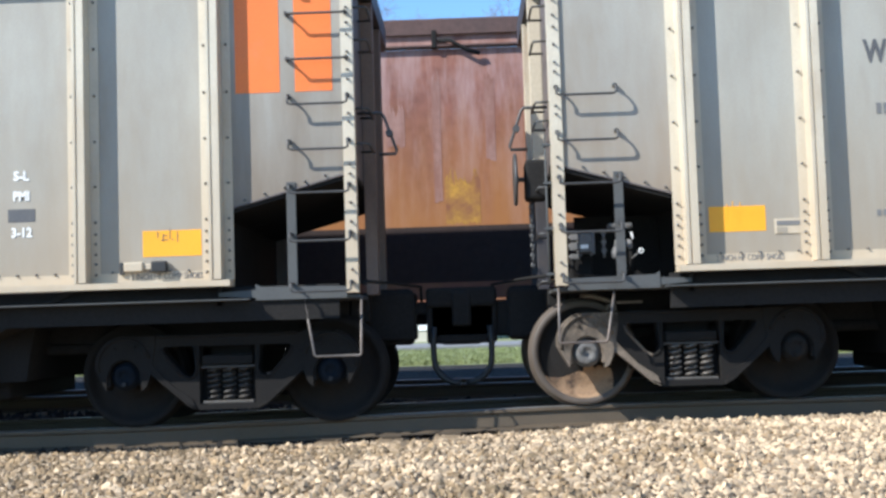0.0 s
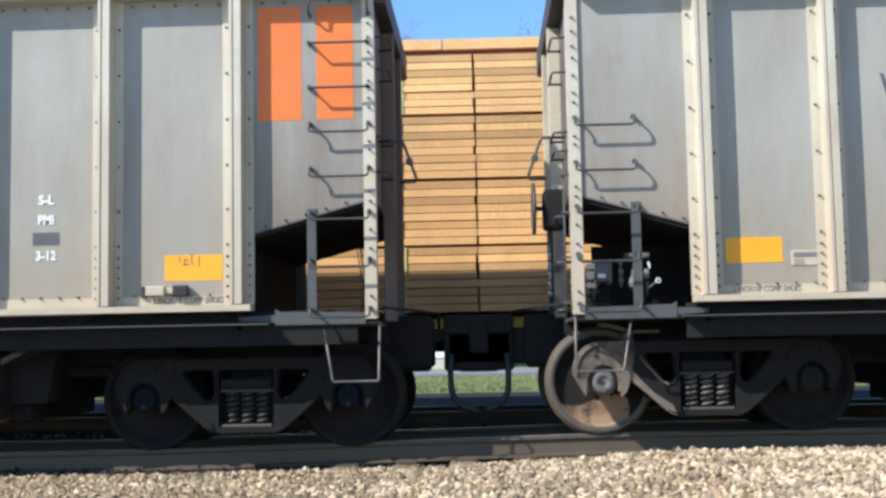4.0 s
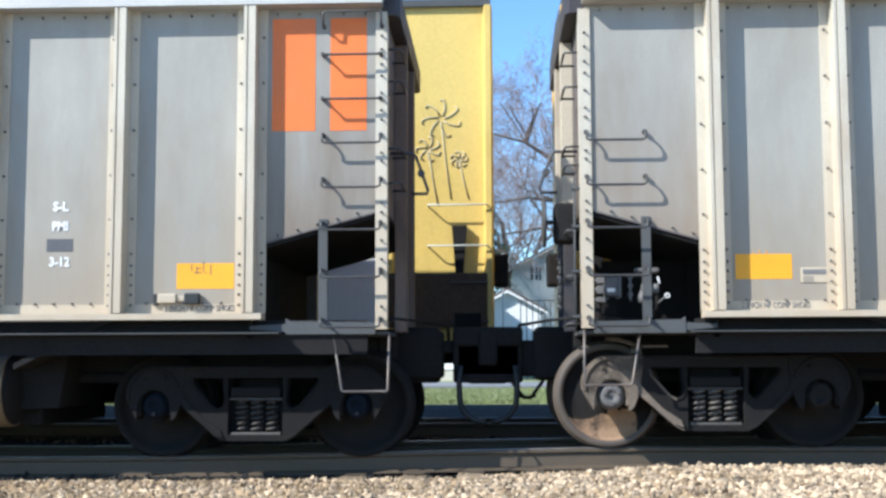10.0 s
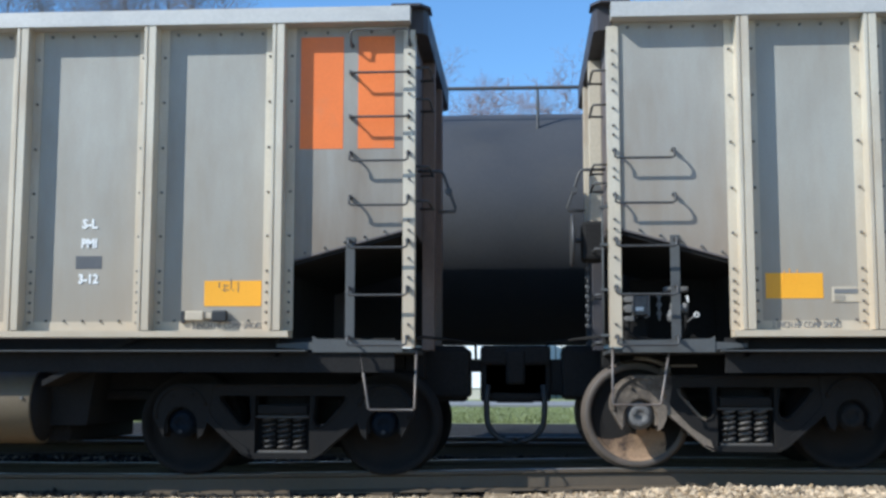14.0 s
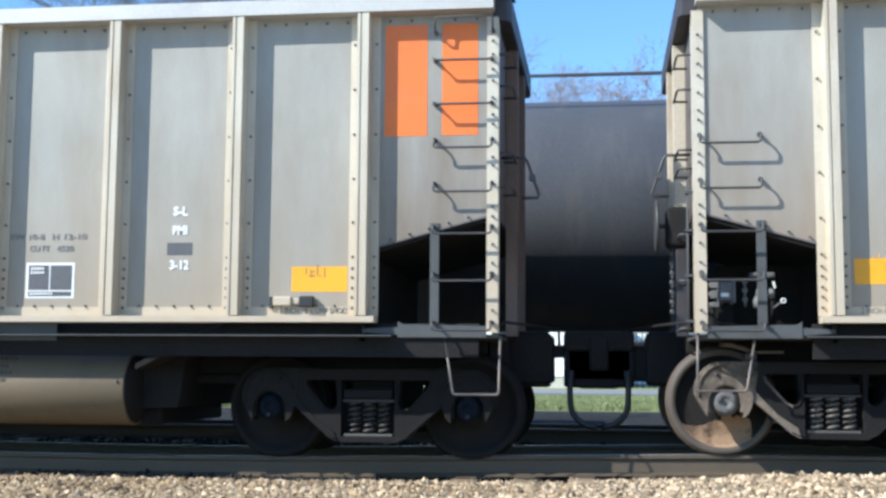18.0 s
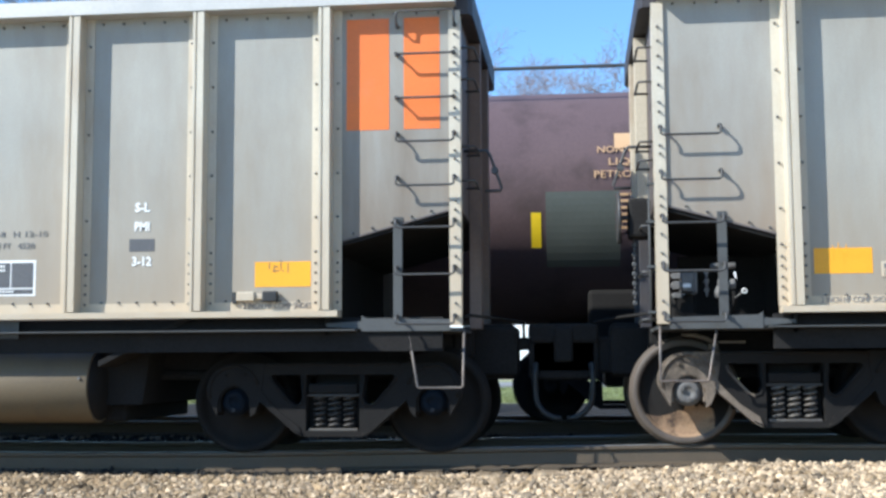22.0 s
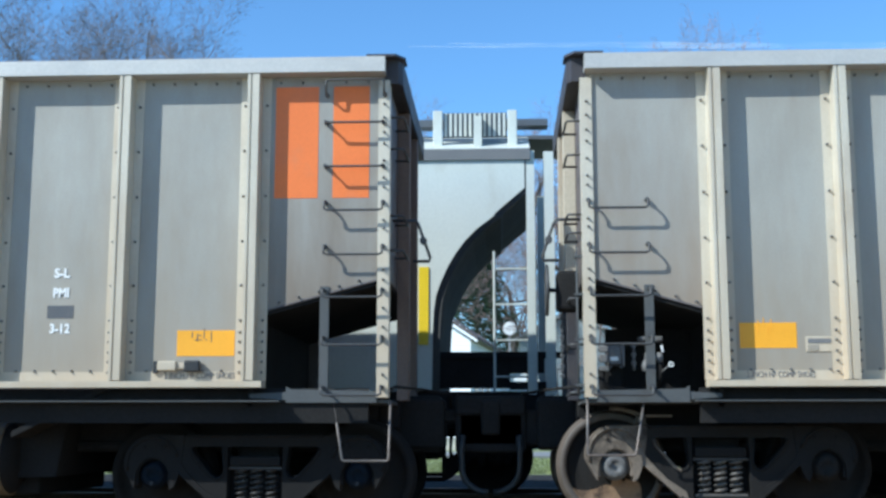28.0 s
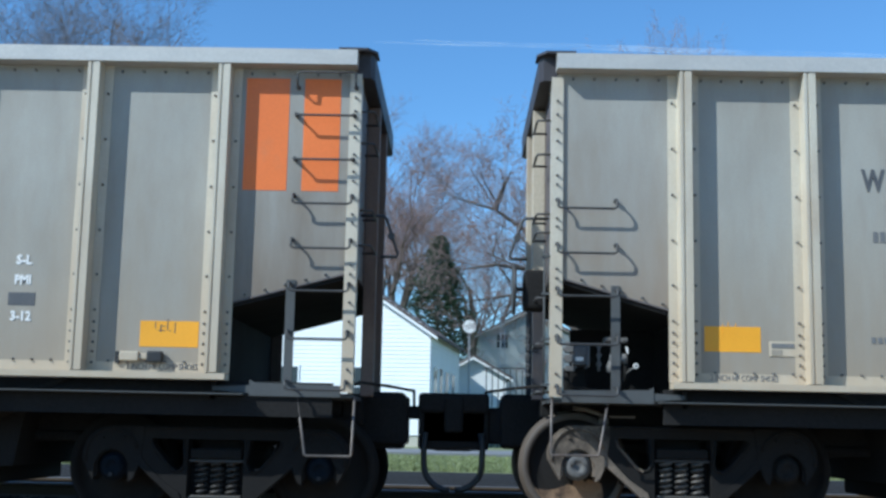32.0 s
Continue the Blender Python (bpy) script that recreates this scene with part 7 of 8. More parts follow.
def marks_on_tank(car, name, count, x, z, w, h, mat, r=1.55, zc=2.79, skip=(), gap=0.3):
    pitch = w / count
    bm = B()
    for i in range(count):
        if i in skip:
            continue
        cx = x - w / 2 + pitch * (i + 0.5)
        rows_ = []
        for k in (0, 1, 2):
            zz = z - h / 2 + h * k / 2
            q = max(-1, min(1, (zz - zc) / r))
            y = -(r + 0.01) * math.sqrt(max(0, 1 - q * q))
            rows_.append([bm.verts.new((cx + s * pitch * (1 - gap) / 2, y, zz)) for s in (-1, 1)])
        for a, b in zip(rows_, rows_[1:]):
            bm.faces.new((a[0], a[1], b[1], b[0]))
    return tagged(part(name, bm, mat, car), kind="stuff")


def words_on_tank(car, text, x, z, size, width, mat, r=1.55, zc=2.79):
    q = (z - zc) / r
    y = -(r + 0.02) * math.sqrt(max(0, 1 - q * q))
    ob = writing("tank_lettering", text, size, (x, y, z), mat, car, width)
    ob.rotation_euler = (radians(90) + math.asin(q) * -1, 0, 0)
    return ob


def locomotive(x0):
    car = train_car(x0, "locomotive", "yellow and grey diesel locomotive with red stripes", "locomotive")
    L = 20.45
    off = 0.25
    # platform from +1.0 ahead of the nose to behind the hood
    part("frame_deck", box(B(), off, -15.0, -1.5, 1.5, 1.77, 1.91), LOCO_YEL, car)
    part("rear_deck", box(B(), -15.0, -L + off + 0.3, -1.5, 1.5, 1.77, 1.91), DECK_BROWN, car, "dark brown rear walkway edge")
    part("frame_sill", box(B(), off - 0.4, -L + off + 0.7, -1.35, 1.35, 1.15, 1.77), GRIME, car)
    part("fuel_tank", box(B(), -7.2, -13.0, -1.4, 1.4, 0.35, 1.15, 0.15), GRIME, car)
    for x in (-2.6, -16.6):
        wheel = shared("shade_dark_wheel", lambda: wheel_mesh(OILY_SHADE))
        for k in (-1.7, 0, 1.7):
            ROLLING.append((wheelset(car, x + k, 0.46, wheel), x + k, 0.46))
        for s in (-1, 1):
            part("truck_frame", box(B(), x - 2.45, x + 2.45, s * 1.0, s * 1.2, 0.47, 0.85, 0.06), GRIME, car)
            part("truck_upper_frame", box(B(), x - 2.45, x + 2.45, s * 0.95, s * 1.12, 0.8, 1.17, 0.04), GRIME, car)
    for s in (-1, 1):
        part("end_steps", box(B(), -18.9, -19.75, s * 1.1, s * 1.45, 0.45, 1.77, 0.03), GRIME, car)
        part("air_tank", rod(B(), (-13.3, s * 1.15, 0.95), (-14.1, s * 1.15, 0.95), 0.2, seg=16), GRIME, car)
    part("end_platform", box(B(), -19.75, -20.2, -1.4, 1.4, 1.0, 1.75, 0.02), GRIME, car)
    part("long_hood", box(B(), -4.9, -19.5, -0.95, 0.95, 1.86, 4.02), LOCO_YEL, car)
    part("hood_top", box(B(), -4.9, -19.5, -0.95, 0.95, 4.02, 4.92, 0.05), LOCO_GRY, car)
    part("red_stripe", box(B(), -4.9, -7.9, -0.965, -0.95, 4.02, 4.11), LOCO_RED, car)
    part("lower_case", box(B(), -2.4, -7.6, -1.45, -0.95, 1.86, 2.75), LOCO_YEL, car)
    part("cab", slab(B(), [(-2.3, 1.86), (-2.3, 3.72), (-2.72, 4.52), (-4.9, 4.52), (-4.9, 1.86)], -1.5, 1.5), LOCO_YEL, car)
    part("cab_roof", box(B(), -2.5, -4.95, -1.52, 1.52, 4.5, 4.85, 0.08), LOCO_GRY, car)
    win = part("cab_window", slab(B(), [(-2.62, 3.78), (-2.88, 4.4), (-4.6, 4.4), (-4.6, 3.78)], -1.53, -1.5), GLASS, car)
    for x in (-3.35, -3.95):
        part("window_bar", box(B(), x - 0.04, x + 0.04, -1.545, -1.53, 3.75, 4.4), SPRING, win)
    part("nose", slab(B(), [(0.1, 1.5), (-2.35, 1.86), (-2.35, 3.82), (-0.35, 3.5), (-0.08, 3.42), (0.0, 3.2)], -1.42, 1.42), LOCO_YEL, car)
    for k in range(2):
        part("nose_headlight", rod(B(), (-0.55 - k * 0.3, -1.43, 3.3), (-0.55 - k * 0.3, -1.41, 3.3), 0.07, seg=14), RUBBER, car)
    part("nose_sticker", box(B(), -1.75, -1.5, -1.428, -1.42, 2.05, 2.4), WHITE, car)
    bars("road_number", 4, 1.75, 0.5, (-3.55, -1.51, 3.2), LOCO_RED, car, gap=0.3)
    for x in (-2.9, -4.4):
        gr = part("louvre_door", box(B(), x - 0.5, x + 0.5, -1.47, -1.45, 1.98, 2.65), LOCO_YEL, car)
        for k in range(11):
            part("slat", box(B(), x - 0.42, x + 0.42, -1.482, -1.47, 2.03 + k * 0.055, 2.058 + k * 0.055), GREY_INK, gr)
    shield = part("shield_emblem", slab(B(), [(-5.35, 2.95), (-5.75, 2.95), (-5.75, 2.6), (-5.55, 2.4), (-5.35, 2.6)], -0.962, -0.955), BLUE_INK, car)
    part("shield_stripe", box(B(), -5.4, -5.7, -0.968, -0.962, 2.5, 2.72), LOCO_RED, shield)
    writing("slogan", "BUILDING AMERICA", 0.28, (-6.05, -0.966, 3.27), GREY_INK, car, 2.9)
    for k in range(14):
        x = -5.6 - k * 1.02
        part("hood_door", box(B(), x - 0.45, x + 0.45, -0.962, -0.95, 1.95, 3.95, 0.003), LOCO_YEL, car)
        part("door_latch", box(B(), x + 0.36, x + 0.4, -0.975, -0.962, 3.3, 3.42), GREY_INK, car)
    for x in [-7.52, -7.66, -8.06] + [-8.48 - k * 0.49 for k in range(15)]:
        part("door_seam", box(B(), x - 0.009, x + 0.009, -0.9655, -0.961, 1.97, 3.98), RUBBER, car)
    part("upper_panel", box(B(), -9.4, -16.0, -0.958, -0.945, 4.03, 4.37), LOCO_YEL, car)
    part("red_stripe", box(B(), -9.4, -16.0, -0.966, -0.95, 4.37, 4.45), LOCO_RED, car)
    # intake grilles
    for x0_, x1_, z0, z1 in ((-8.18, -9.3, 4.12, 4.72), (-16.2, -19.8, 3.4, 4.2)):
        g = part("grille", box(B(), x0_, x1_, -0.985, -0.95, z0, z1), RUBBER, car)
        n = int((x0_ - x1_) / 0.056) if z0 > 4 else 0
        for k in range(n):
            x = x0_ - 0.03 - k * 0.056
            part("slat", box(B(), x - 0.006, x + 0.006, -0.995, -0.985, z0, z1), GREY_INK, g)
        if n:
            for q in range(4):
                part("cross_bar", box(B(), x0_, x1_, -1.0, -0.995, z0 + 0.05 + q * 0.165, z0 + 0.06 + q * 0.165), GREY_INK, g)
    for k, (xa, z0, z1) in enumerate(((-19.04, 2.15, 3.32), (-18.62, 2.32, 3.18), (-18.2, 2.15, 3.32), (-17.68, 2.15, 3.32), (-17.26, 2.32, 3.18), (-16.84, 2.15, 3.32))):
        d = part("radiator_door", box(B(), xa - 0.2, xa + 0.2, -0.982, -0.962, 2.0, 3.37, 0.004), LOCO_OLD, car)
        sc = part("screen", box(B(), xa - 0.155, xa + 0.155, -0.986, -0.98, z0, z1), RUBBER, d)
        for q in range(7):
            part("slat", box(B(), xa - 0.135 + q * 0.045 - 0.009, xa - 0.135 + q * 0.045 + 0.009, -0.998, -0.986, z0 + 0.01, z1 - 0.01), GREY_INK, sc)
        if z0 > 2.2:
            for z in (2.2, 3.27):
                part("latch", box(B(), xa - 0.04, xa + 0.04, -0.992, -0.982, z - 0.04, z + 0.04), RUBBER, d)
    part("door_post", box(B(), -18.0, -17.92, -1.04, -0.95, 2.0, 3.4, 0.01), LOCO_OLD, car)
    part("dark_post", box(B(), -17.9, -17.88, -1.0, -0.95, 2.0, 3.4), RUBBER, car)
    part("radiator_wing", box(B(), -16.0, -19.9, -1.62, 1.62, 4.18, 4.72, 0.06), LOCO_GRY, car)
    part("wing_red_stripe", box(B(), -16.0, -19.9, -1.632, -1.62, 4.33, 4.41), LOCO_FADE, car)
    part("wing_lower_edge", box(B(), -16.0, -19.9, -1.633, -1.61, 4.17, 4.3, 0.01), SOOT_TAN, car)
    # waving flag in stripes
    fl = part("flag_field", slab(B(), [(-10.0, 2.5), (-9.7, 3.85), (-10.4, 3.82), (-10.7, 2.9)], -0.975, -0.966), BLUE_INK, car)
    for k in range(7):
        for m_, o in ((LOCO_RED, 0.0), (SIDING, 0.085)):
            bm = B()
            for i in range(15):
                xa, xb = -10.4 - i * 0.2, -10.4 - (i + 1) * 0.2
                za = 3.75 - k * 0.19 - o + 0.07 * math.sin(i * 0.9) - 0.02 * i
                zb = 3.75 - k * 0.19 - o + 0.07 * math.sin((i + 1) * 0.9) - 0.02 * (i + 1)
                slab(bm, [(xa, za), (xb, zb), (xb, zb - 0.085), (xa, za - 0.085)], -0.974, -0.967)
            part("flag_stripe", bm, m_, car)
    part("zigzag_stripe", slab(B(), [(-8.12, 4.02), (-7.62, 4.42), (-8.1, 4.42), (-8.1, 4.47), (-7.45, 4.47), (-7.9, 4.09), (-7.4, 4.09), (-7.4, 4.02)], -0.967, -0.952), LOCO_RED, car)
    part("rising_handrail", tube(B(), [(-8.2, -1.45, 2.95), (-8.0, -1.45, 2.95), (-7.55, -1.45, 3.55), (-7.45, -1.45, 3.6), (-5.2, -1.45, 3.62)], 0.022), RAIL_GREY, car)
    part("notice_label", box(B(), -7.75, -7.62, -0.972, -0.963, 3.7, 3.85), WHITE, car)
    # walkway handrails
    for a, b in ((-8.2, -19.9),):
        part("handrail", tube(B(), [(a, -1.45, 2.95), (b, -1.45, 2.95)], 0.02), RAIL_GREY, car)
        for x in (-8.39, -10.6, -12.8, -15.0, -17.05, -19.7):
            part("stanchion", rod(B(), (x, -1.45, 1.86), (x, -1.45, 2.95), 0.028, seg=8), GRIME, car)
        part("stanchion", rod(B(), (-7.36, -1.45, 2.2), (-7.36, -1.45, 3.6), 0.028, seg=8), GRIME, car)
    for x in (off - 0.05, -L + off + 0.35):
        for s in (-1, 1):
            part("end_handrail", rod(B(), (x, s * 1.4, 1.2), (x, s * 1.4, 2.75), 0.02, seg=6), SIDING, car)
        part("pilot", box(B(), x - 0.1, x + 0.1, -1.4, 1.4, 0.3, 1.45, 0.03), GRIME, car)
    part("step_well", box(B(), off, off - 0.6, -1.45, -1.0, 0.4, 1.45), GRIME, car)
    part("exhaust_stack", box(B(), -11.2, -12.2, -0.35, 0.35, 4.92, 5.1, 0.03), IRON, car)
    bm = B()
    rod(bm, (-7.62, -0.98, 4.6), (-7.62, -0.98, 4.72), 0.03, seg=8)
    for k in range(2):
        rod(bm, (-7.55 - k * 0.04, -1.0, 4.73 - k * 0.07), (-7.75 - k * 0.04, -1.0, 4.73 - k * 0.07), 0.015, 0.035, 10)
    part("air_horn", bm, IRON, car)


def build_train():
    old_hopper(-8.72 + 14.2 - 0.1)
    car = covered_hopper(-9.55, 19.8, "pale grey covered hopper with colourful spray paint along its foot")
    ys = -1.575
    strokes = [
        (PALE_SPRAY, [(-11.91, 1.15), (-11.91, 2.49), (-11.66, 2.56), (-10.04, 2.62), (-9.99, 1.93), (-9.99, 1.15)]),
        (HAZE_YEL, [(-11.71, 1.82), (-11.7, 2.29), (-11.56, 2.51), (-11.37, 2.56), (-10.21, 2.6), (-10.18, 2.56), (-11.37, 2.5), (-11.52, 2.42), (-11.62, 2.21), (-11.63, 1.82)]),
        (RED_INK, [(-11.66, 1.93), (-11.64, 2.21), (-11.54, 2.4), (-11.41, 2.46), (-10.6, 2.46), (-10.59, 2.41), (-11.37, 2.41), (-11.46, 2.29), (-11.51, 2.1), (-11.53, 1.93)]),
        (LAVENDER, [(-11.46, 2.23), (-11.37, 2.41), (-10.68, 2.41), (-10.63, 2.23)]),
        (SKY_INK, [(-11.52, 1.76), (-11.46, 2.23), (-10.63, 2.23), (-10.7, 1.76)]),
        (WHITE, [(-11.19, 2.19), (-10.68, 2.02), (-10.71, 2.0), (-11.17, 2.14)]),
        (RUBBER, [(-11.03, 2.18), (-10.71, 2.16), (-10.75, 2.07), (-10.88, 2.09)]),
        (RED_INK, [(-10.72, 1.87), (-10.69, 2.25), (-10.55, 2.45), (-10.35, 2.58), (-10.2, 2.55), (-10.34, 2.41), (-10.48, 2.2), (-10.52, 1.87)]),
        (SKY_INK, [(-10.52, 1.76), (-10.48, 2.2), (-10.33, 2.4), (-10.18, 2.5), (-10.03, 2.33), (-10.01, 1.76)]),
        (WHITE, [(-10.48, 1.93), (-10.43, 2.14), (-10.33, 2.27), (-10.23, 2.32), (-10.23, 2.29), (-10.31, 2.24), (-10.39, 2.12), (-10.42, 1.93)]),
        # lowest blue field is darkened, its shade put into the spray colour
        (SHADED_INK, [(-11.66, 1.26), (-11.66, 1.81), (-9.99, 1.83), (-9.99, 1.21)]),
        (RED_INK, [(-12.99, 1.37), (-12.88, 1.93), (-12.38, 2.01), (-11.99, 1.87), (-12.01, 1.76), (-12.43, 1.86), (-12.77, 1.76), (-12.86, 1.37)]),
        (SKY_INK, [(-12.85, 1.93), (-12.43, 2.14), (-12.29, 2.11), (-12.71, 1.9)]),
        (BLUE_INK, [(-13.9, 1.3), (-13.8, 1.9), (-13.4, 2.1), (-13.1, 2.0), (-13.0, 1.3)]),
        (BLUE_INK, [(-9.2, 1.3), (-9.1, 2.2), (-8.5, 2.35), (-7.8, 2.1), (-7.9, 1.3)]),
        (PINK_INK, [(-15.6, 1.3), (-15.4, 2.2), (-14.6, 2.35), (-14.0, 2.1), (-14.1, 1.3)]),
        (RED_INK, [(-8.9, 1.35), (-8.7, 2.0), (-8.3, 2.0), (-8.4, 1.35)]),
    ]
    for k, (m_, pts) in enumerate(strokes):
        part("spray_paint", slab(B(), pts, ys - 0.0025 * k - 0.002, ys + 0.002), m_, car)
    centerbeam(-31.0, 25.0, "boards", "centerbeam flat car stacked with bundles of sawn lumber")
    centerbeam(-56.85, 24.35, "wrapped", "centerbeam flat car stacked with white-wrapped lumber packs")
    boxcar(-82.15, 0, "yellow boxcar with blue-black sliding doors")
    boxcar(-102.83, 1, "yellow boxcar with spray-painted foot and dark doors")
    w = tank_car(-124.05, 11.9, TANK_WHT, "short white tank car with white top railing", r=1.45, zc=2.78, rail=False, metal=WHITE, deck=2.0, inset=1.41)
    for s in (-1, 1):
        part("side_sill", box(B(), -0.1, -11.8, s * 1.24, s * 1.32, 0.78, 1.2, 0.01), GRIME, w)
        part("sill_lip", box(B(), -0.1, -11.8, s * 1.23, s * 1.35, 1.2, 1.225), STEP, w)
    marks_on_tank(w, "reporting_marks", 4, -10.11, 2.55, 0.72, 0.24, LOCO_GRY, 1.45, 2.78)
    marks_on_tank(w, "car_number", 4, -9.18, 2.55, 0.78, 0.24, LOCO_GRY, 1.45, 2.78)
    marks_on_tank(w, "small_marks", 5, -10.25, 2.26, 0.3, 0.09, GREY_INK, 1.45, 2.78)
    marks_on_tank(w, "small_marks", 9, -9.25, 2.26, 0.7, 0.09, GREY_INK, 1.45, 2.78)
    on_tank(w, "blue_emblem", -6.9, 2.1, 0.75, 0.7, SKY_INK, 1.45, 2.78)
    t1 = tank_car(-137.7, 21.2, TANK_BLK, "black tank car with white data panels", stripes=[(-1.1, 2.5), (-11.4, 2.5), (-19.5, 2.5)])
    pan = on_tank(t1, "data_panel", -2.4, 2.75, 0.95, 0.55, GREY_INK)
    for k in range(5):
        marks_on_tank(pan, "data_lines", 6, -2.4, 2.95 - k * 0.1, 0.8, 0.035, WHITE, 1.56)
    t2 = tank_car(-160.3, 19.1, TANK_BLK, "black tank car with yellow reflective stripes and placard", r=1.6, zc=2.81, stripes=[(-5.21, 2.55), (-14.65, 2.56), (-9.1, 2.55), (-1.2, 2.55)])
    sign = on_tank(t2, "placard", -4.55, 2.5, 0.82, 0.31, SIGN, 1.6, 2.81, label="pale yellow notice plate")
    for k in range(3):
        marks_on_tank(sign, "unreadable_marks", 12 if k < 2 else 10, -4.55, 2.6 - k * 0.09, 0.68, 0.035 if k < 2 else 0.06, DARK_INK, 1.61, 2.81)
    marks_on_tank(t2, "car_number", 6, -15.97, 2.48, 1.36, 0.26, WHITE, 1.6, 2.81)
    marks_on_tank(t2, "reporting_marks", 4, -17.4, 2.48, 0.95, 0.26, WHITE, 1.6, 2.81)
    plate = on_tank(t2, "plate_frame", -14.9, 2.49, 0.27, 0.26, WHITE, 1.6, 2.81)
    on_tank(plate, "plate_field", -14.9, 2.49, 0.235, 0.225, TANK_BLK, 1.61, 2.81)
    words_on_tank(plate, "C", -14.9, 2.45, 0.1, 0.07, WHITE, 1.615, 2.81)
    front = on_tank(t2, "notice_sheet", -1.9, 2.75, 0.8, 0.55, WRAP, 1.6, 2.81)
    for k in range(4):
        marks_on_tank(front, "unreadable_marks", 7, -1.9, 2.93 - k * 0.11, 0.65, 0.04, GREY_INK, 1.61, 2.81)
    t3 = tank_car(-181.05, 20.05, TANK_OLD, "charcoal tank car with walkway platform and yellow stripes", stripes=[(-14.25, 2.3), (-1.3, 2.4), (-7.4, 2.3), (-18.9, 2.4)])
    marks_on_tank(t3, "car_number", 5, -16.6, 2.45, 1.15, 0.26, WHITE)
    marks_on_tank(t3, "reporting_marks", 4, -18.0, 2.45, 0.95, 0.26, WHITE)
    t4 = tank_car(-202.45, 19.7, TANK_OLD, "charcoal pressure tank car with yellow lettering", r=1.6, zc=2.83, rail=False, dome="housing")
    words_on_tank(t4, "NON-ODORIZED", -2.73, 2.74, 0.13, 1.12, WHITE, 1.6, 2.83)
    words_on_tank(t4, "LIQUEFIED PETROLEUM GAS", -1.73, 2.92, 0.13, 1.63, YEL_INK, 1.6, 2.83)
    dp = on_tank(t4, "data_panel", -1.46, 2.475, 1.13, 0.47, LOCO_GRY, 1.6, 2.83)
    for k in range(6):
        marks_on_tank(dp, "data_lines", 8, -1.46, 2.66 - k * 0.075, 1.04, 0.03, SPRING, 1.61, 2.83, gap=0.2)
    for x in (-2.58, -2.35):
        sq = on_tank(t4, "small_data_square", x, 2.12, 0.2, 0.24, SPRING, 1.6, 2.83)
        on_tank(sq, "square_field", x, 2.12, 0.17, 0.2, TANK_OLD, 1.605, 2.83)
    for x, h in ((-3.9, 1.9), (-5.1, 0.6), (-6.2, 1.3)):
        on_tank(t4, "white_streak", x, 3.2, 0.012, h, SPRING, 1.6, 2.83)
    part("top_walk", box(B(), -0.9, -18.9, -0.62, 0.62, 4.3, 4.485, 0.03), material("dark_rust", (0.07, 0.042, 0.036), 0.8, 0, 0.3, 2, 12, 0.3), t4)
    on_tank(t4, "jacket_panel", -13.45, 2.86, 1.25, 0.8, PANEL, 1.6, 2.83, lift=0.03)
    part("panel_lip", box(B(), -14.1, -12.8, -1.63, -1.56, 2.44, 2.475, 0.008), TANK_OLD, t4)
    part("panel_lip", box(B(), -14.1, -12.8, -1.59, -1.51, 3.24, 3.275, 0.008), TANK_GRY, t4)
    on_tank(t4, "rust_streak", -13.78, 3.7, 0.07, 0.7, TAN_STREAK, 1.6, 2.83, lift=0.012)
    on_tank(t4, "rust_streak", -13.77, 3.0, 0.03, 0.5, TAN_STREAK, 1.6, 2.83, lift=0.036)
    part("panel_edge", box(B(), -14.15, -14.07, -1.76, -1.54, 2.44, 3.28, 0.015), TANK_GRY, t4)
    on_tank(t4, "jacket_panel", -8.15, 3.0, 3.2, 0.95, TANK_GRY, 1.6, 2.83, lift=0.03)
    marks_on_tank(t4, "reporting_marks", 4, -17.85, 2.45, 0.95, 0.24, YEL_INK, 1.6, 2.83)
    marks_on_tank(t4, "car_number", 5, -16.55, 2.45, 1.05, 0.24, YEL_INK, 1.6, 2.83)
    marks_on_tank(t4, "top_marks", 10, -17.55, 4.2, 2.2, 0.16, YEL_INK, 1.6, 2.83)
    t5 = tank_car(-223.9, 19.5, TANK_BRN, "purple-brown tank car with yellow reflective stripes", stripes=[(-2.92, 2.35), (-0.95, 2.4), (-18.4, 2.4)])
    on_tank(t5, "repainted_patch", -2.35, 2.36, 0.9, 0.9, PATCH)
    for k, text in enumerate(("NON-ODORIZED", "LIQUEFIED", "PETROLEUM GAS")):
        words_on_tank(t5, text, -1.62, 3.33 - k * 0.16, 0.13, 0.09 * len(text), TAN_INK)
    marks_on_tank(t5, "reporting_marks", 4, -17.2, 2.4, 0.95, 0.24, TAN_INK)
    marks_on_tank(t5, "car_number", 5, -15.9, 2.4, 1.1, 0.24, TAN_INK)
    bp = on_tank(t5, "data_panel", -1.46, 2.56, 1.0, 0.52, TANK_BRN)
    for k in range(6):
        marks_on_tank(bp, "data_lines", 7, -1.46, 2.76 - k * 0.08, 0.92, 0.03, TAN_INK, 1.565, gap=0.15)
    on_tank(t5, "pale_patch", -1.61, 3.45, 0.68, 0.2, TAN_INK)
    t6 = tank_car(-245.15, 19.5, TANK_BLK, "black tank car with long top railing", rail=False, deck=2.0, stripes=[(-12.65, 2.63), (-17.1, 2.62), (-5.3, 2.62), (-0.9, 2.6)])
    dp = on_tank(t6, "data_panel", -1.4, 2.5, 0.68, 0.66, TANK_OLD)
    marks_on_tank(dp, "panel_heading", 9, -1.42, 2.79, 0.5, 0.05, SPRING, 1.56, gap=0.3)
    for k in range(10):
        marks_on_tank(dp, "data_lines", 6 + k % 3, -1.4, 2.72 - k * 0.055, 0.58, 0.022, SPRING, 1.56, gap=0.18)
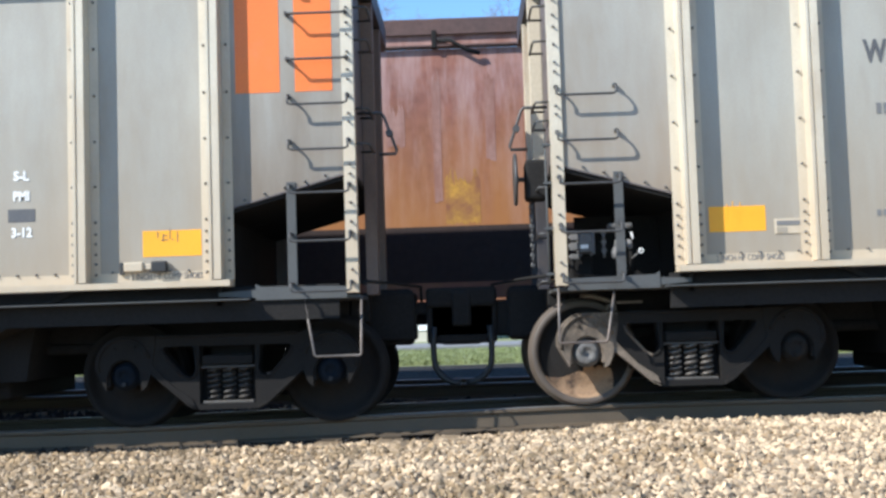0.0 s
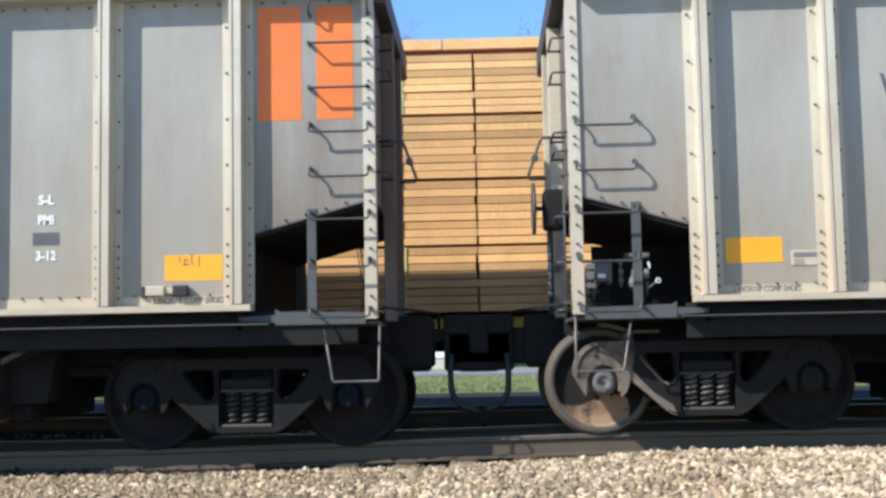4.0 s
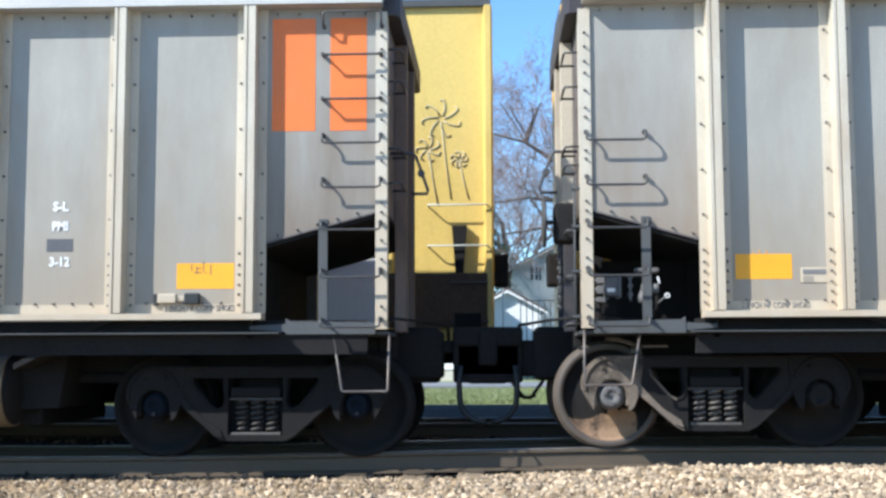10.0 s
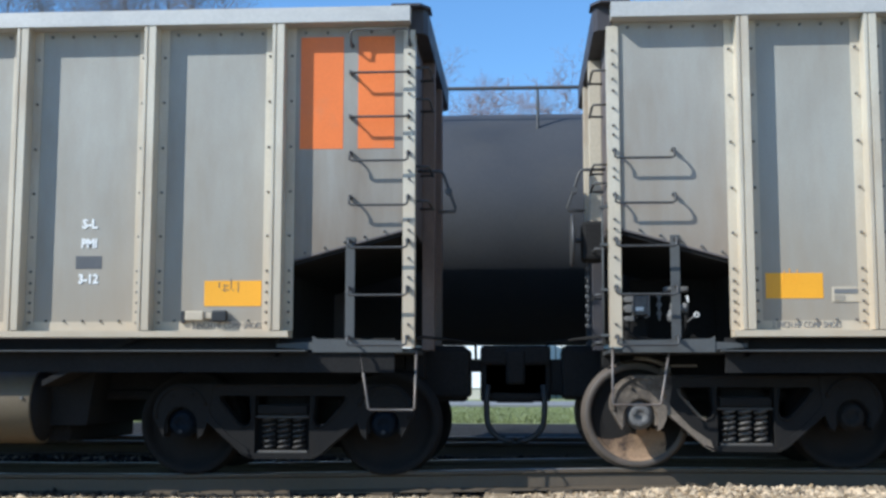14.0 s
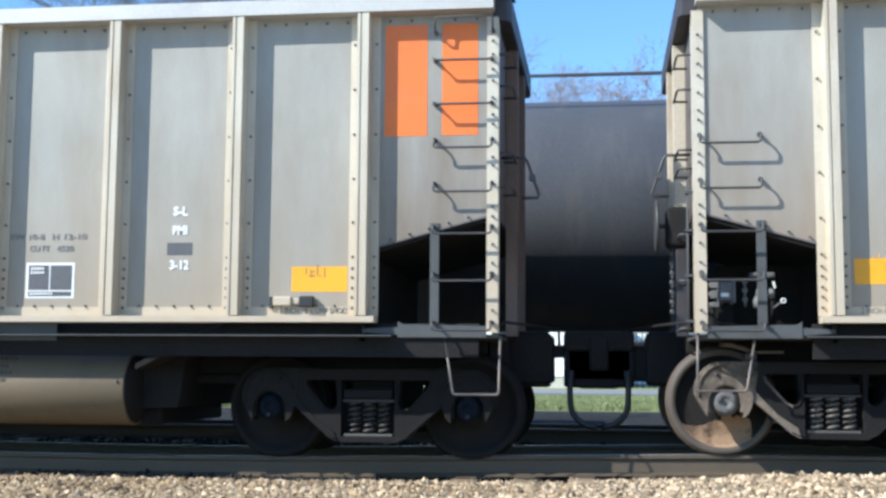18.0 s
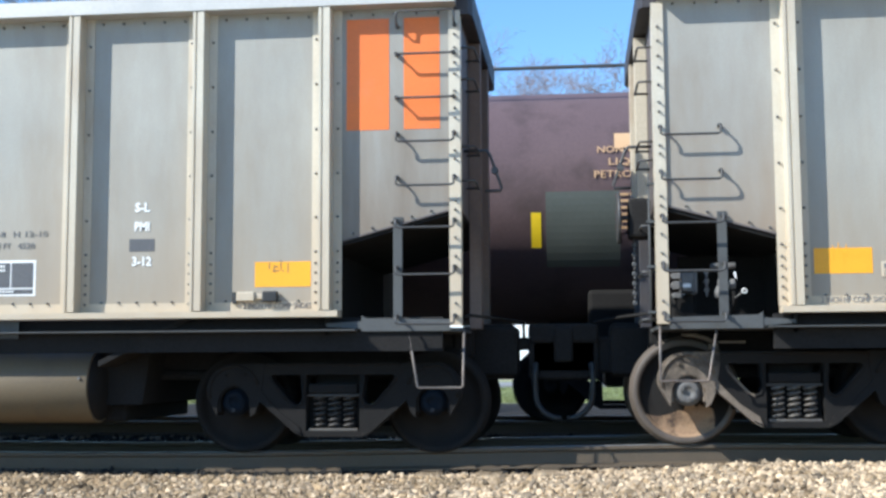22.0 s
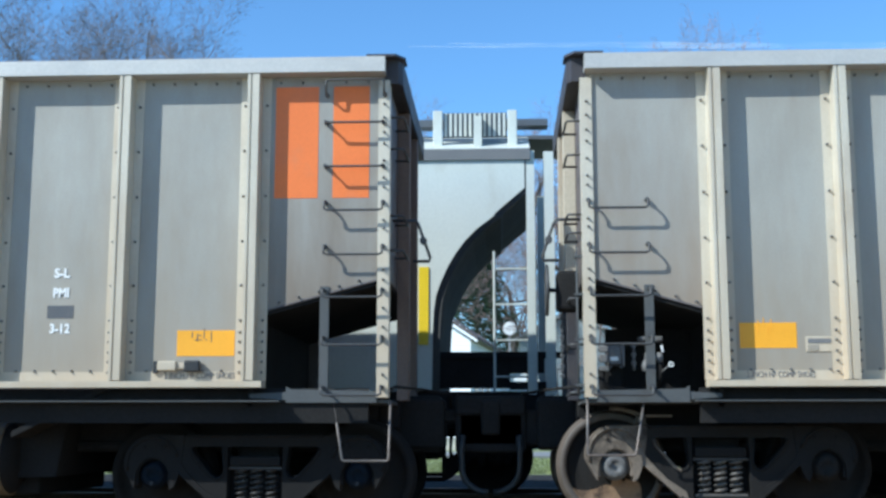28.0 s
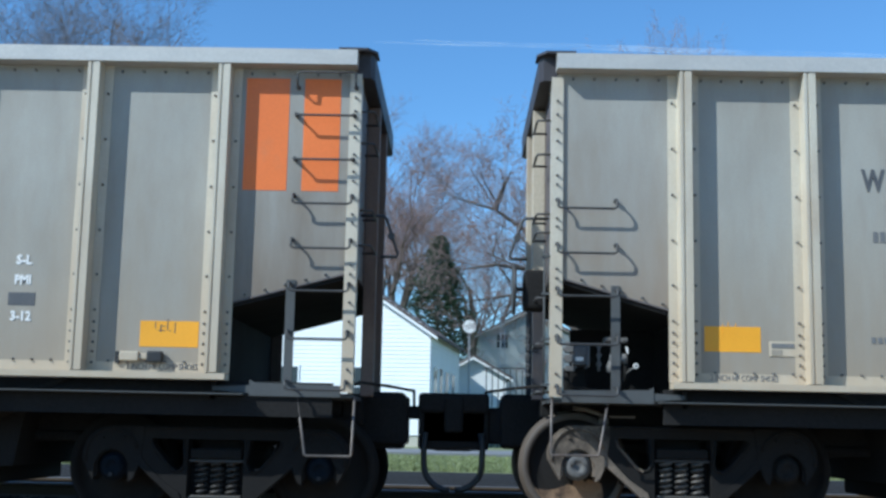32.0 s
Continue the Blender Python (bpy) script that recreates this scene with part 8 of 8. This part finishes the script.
    marks_on_tank(t6, "lower_marks", 5, -1.28, 2.08, 0.4, 0.1, SPRING, 1.56, gap=0.35)
    on_tank(t6, "placard", -4.2, 2.55, 0.7, 0.38, SIGN)
    marks_on_tank(t6, "car_number", 6, -16.48, 2.38, 1.05, 0.25, WHITE)
    marks_on_tank(t6, "reporting_marks", 4, -17.6, 2.38, 0.9, 0.25, WHITE)
    bm = B()
    tube(bm, [(-4.9, -0.9, 4.1), (-4.85, -1.0, 4.9), (-4.6, -1.0, 4.95), (-4.5, -1.0, 4.6)], 0.03)
    tube(bm, [(-4.9, -1.05, 4.15), (-5.0, -1.5, 3.3), (-4.95, -1.62, 2.7), (-4.7, -1.5, 2.0)], 0.035)
    part("loading_hose", bm, RUBBER, t6)
    t7 = tank_car(-266.3, 19.9, TANK_GRY, "dull grey tank car with faded lettering", stripes=[(-19.1, 2.5), (-9.9, 2.5)])
    marks_on_tank(t7, "reporting_marks", 4, -17.6, 2.45, 0.95, 0.24, GREY_INK)
    marks_on_tank(t7, "car_number", 6, -16.3, 2.45, 1.3, 0.24, GREY_INK)
    covered_hopper(-287.45, 12.15, "short pale grey covered hopper with yellow corner stripe", short=True)
    locomotive(-300.9)


def motions():
    for car, x0 in TRAIN:
        walk(car, [(t, pose(x0 + SPEED * t, FAR_C, 0)) for t in (0.0, 8.0, 16.0, 24.0, 32.0)])
    # wheels roll along the rail without slipping
    spin = math.degrees(SPEED / 0.457)
    steps = math.ceil(32.0 * spin / 84.0)
    for axle, x, z in ROLLING:
        walk(axle, [(32.0 * k / steps, pose(x, 0, z, 0, spin * 32.0 * k / steps, 0)) for k in range(steps + 1)])


build_ground()
build_tracks()
standing_cars()
surroundings()
build_train()
scatter_stones("ballast_stones", "pale crushed ballast stones in front of the track", -6.5, 6.5, 4.4, 8.66, 46000, 1, 0.014, 0.03)
scatter_stones("ballast_stones_between_ties", "crushed stones between ties and tracks, darkened for the shade of the cars", -7, 7, 8.66, 16.4, 9000, 2, 0.018, 0.034, 0.005, True)
motions()
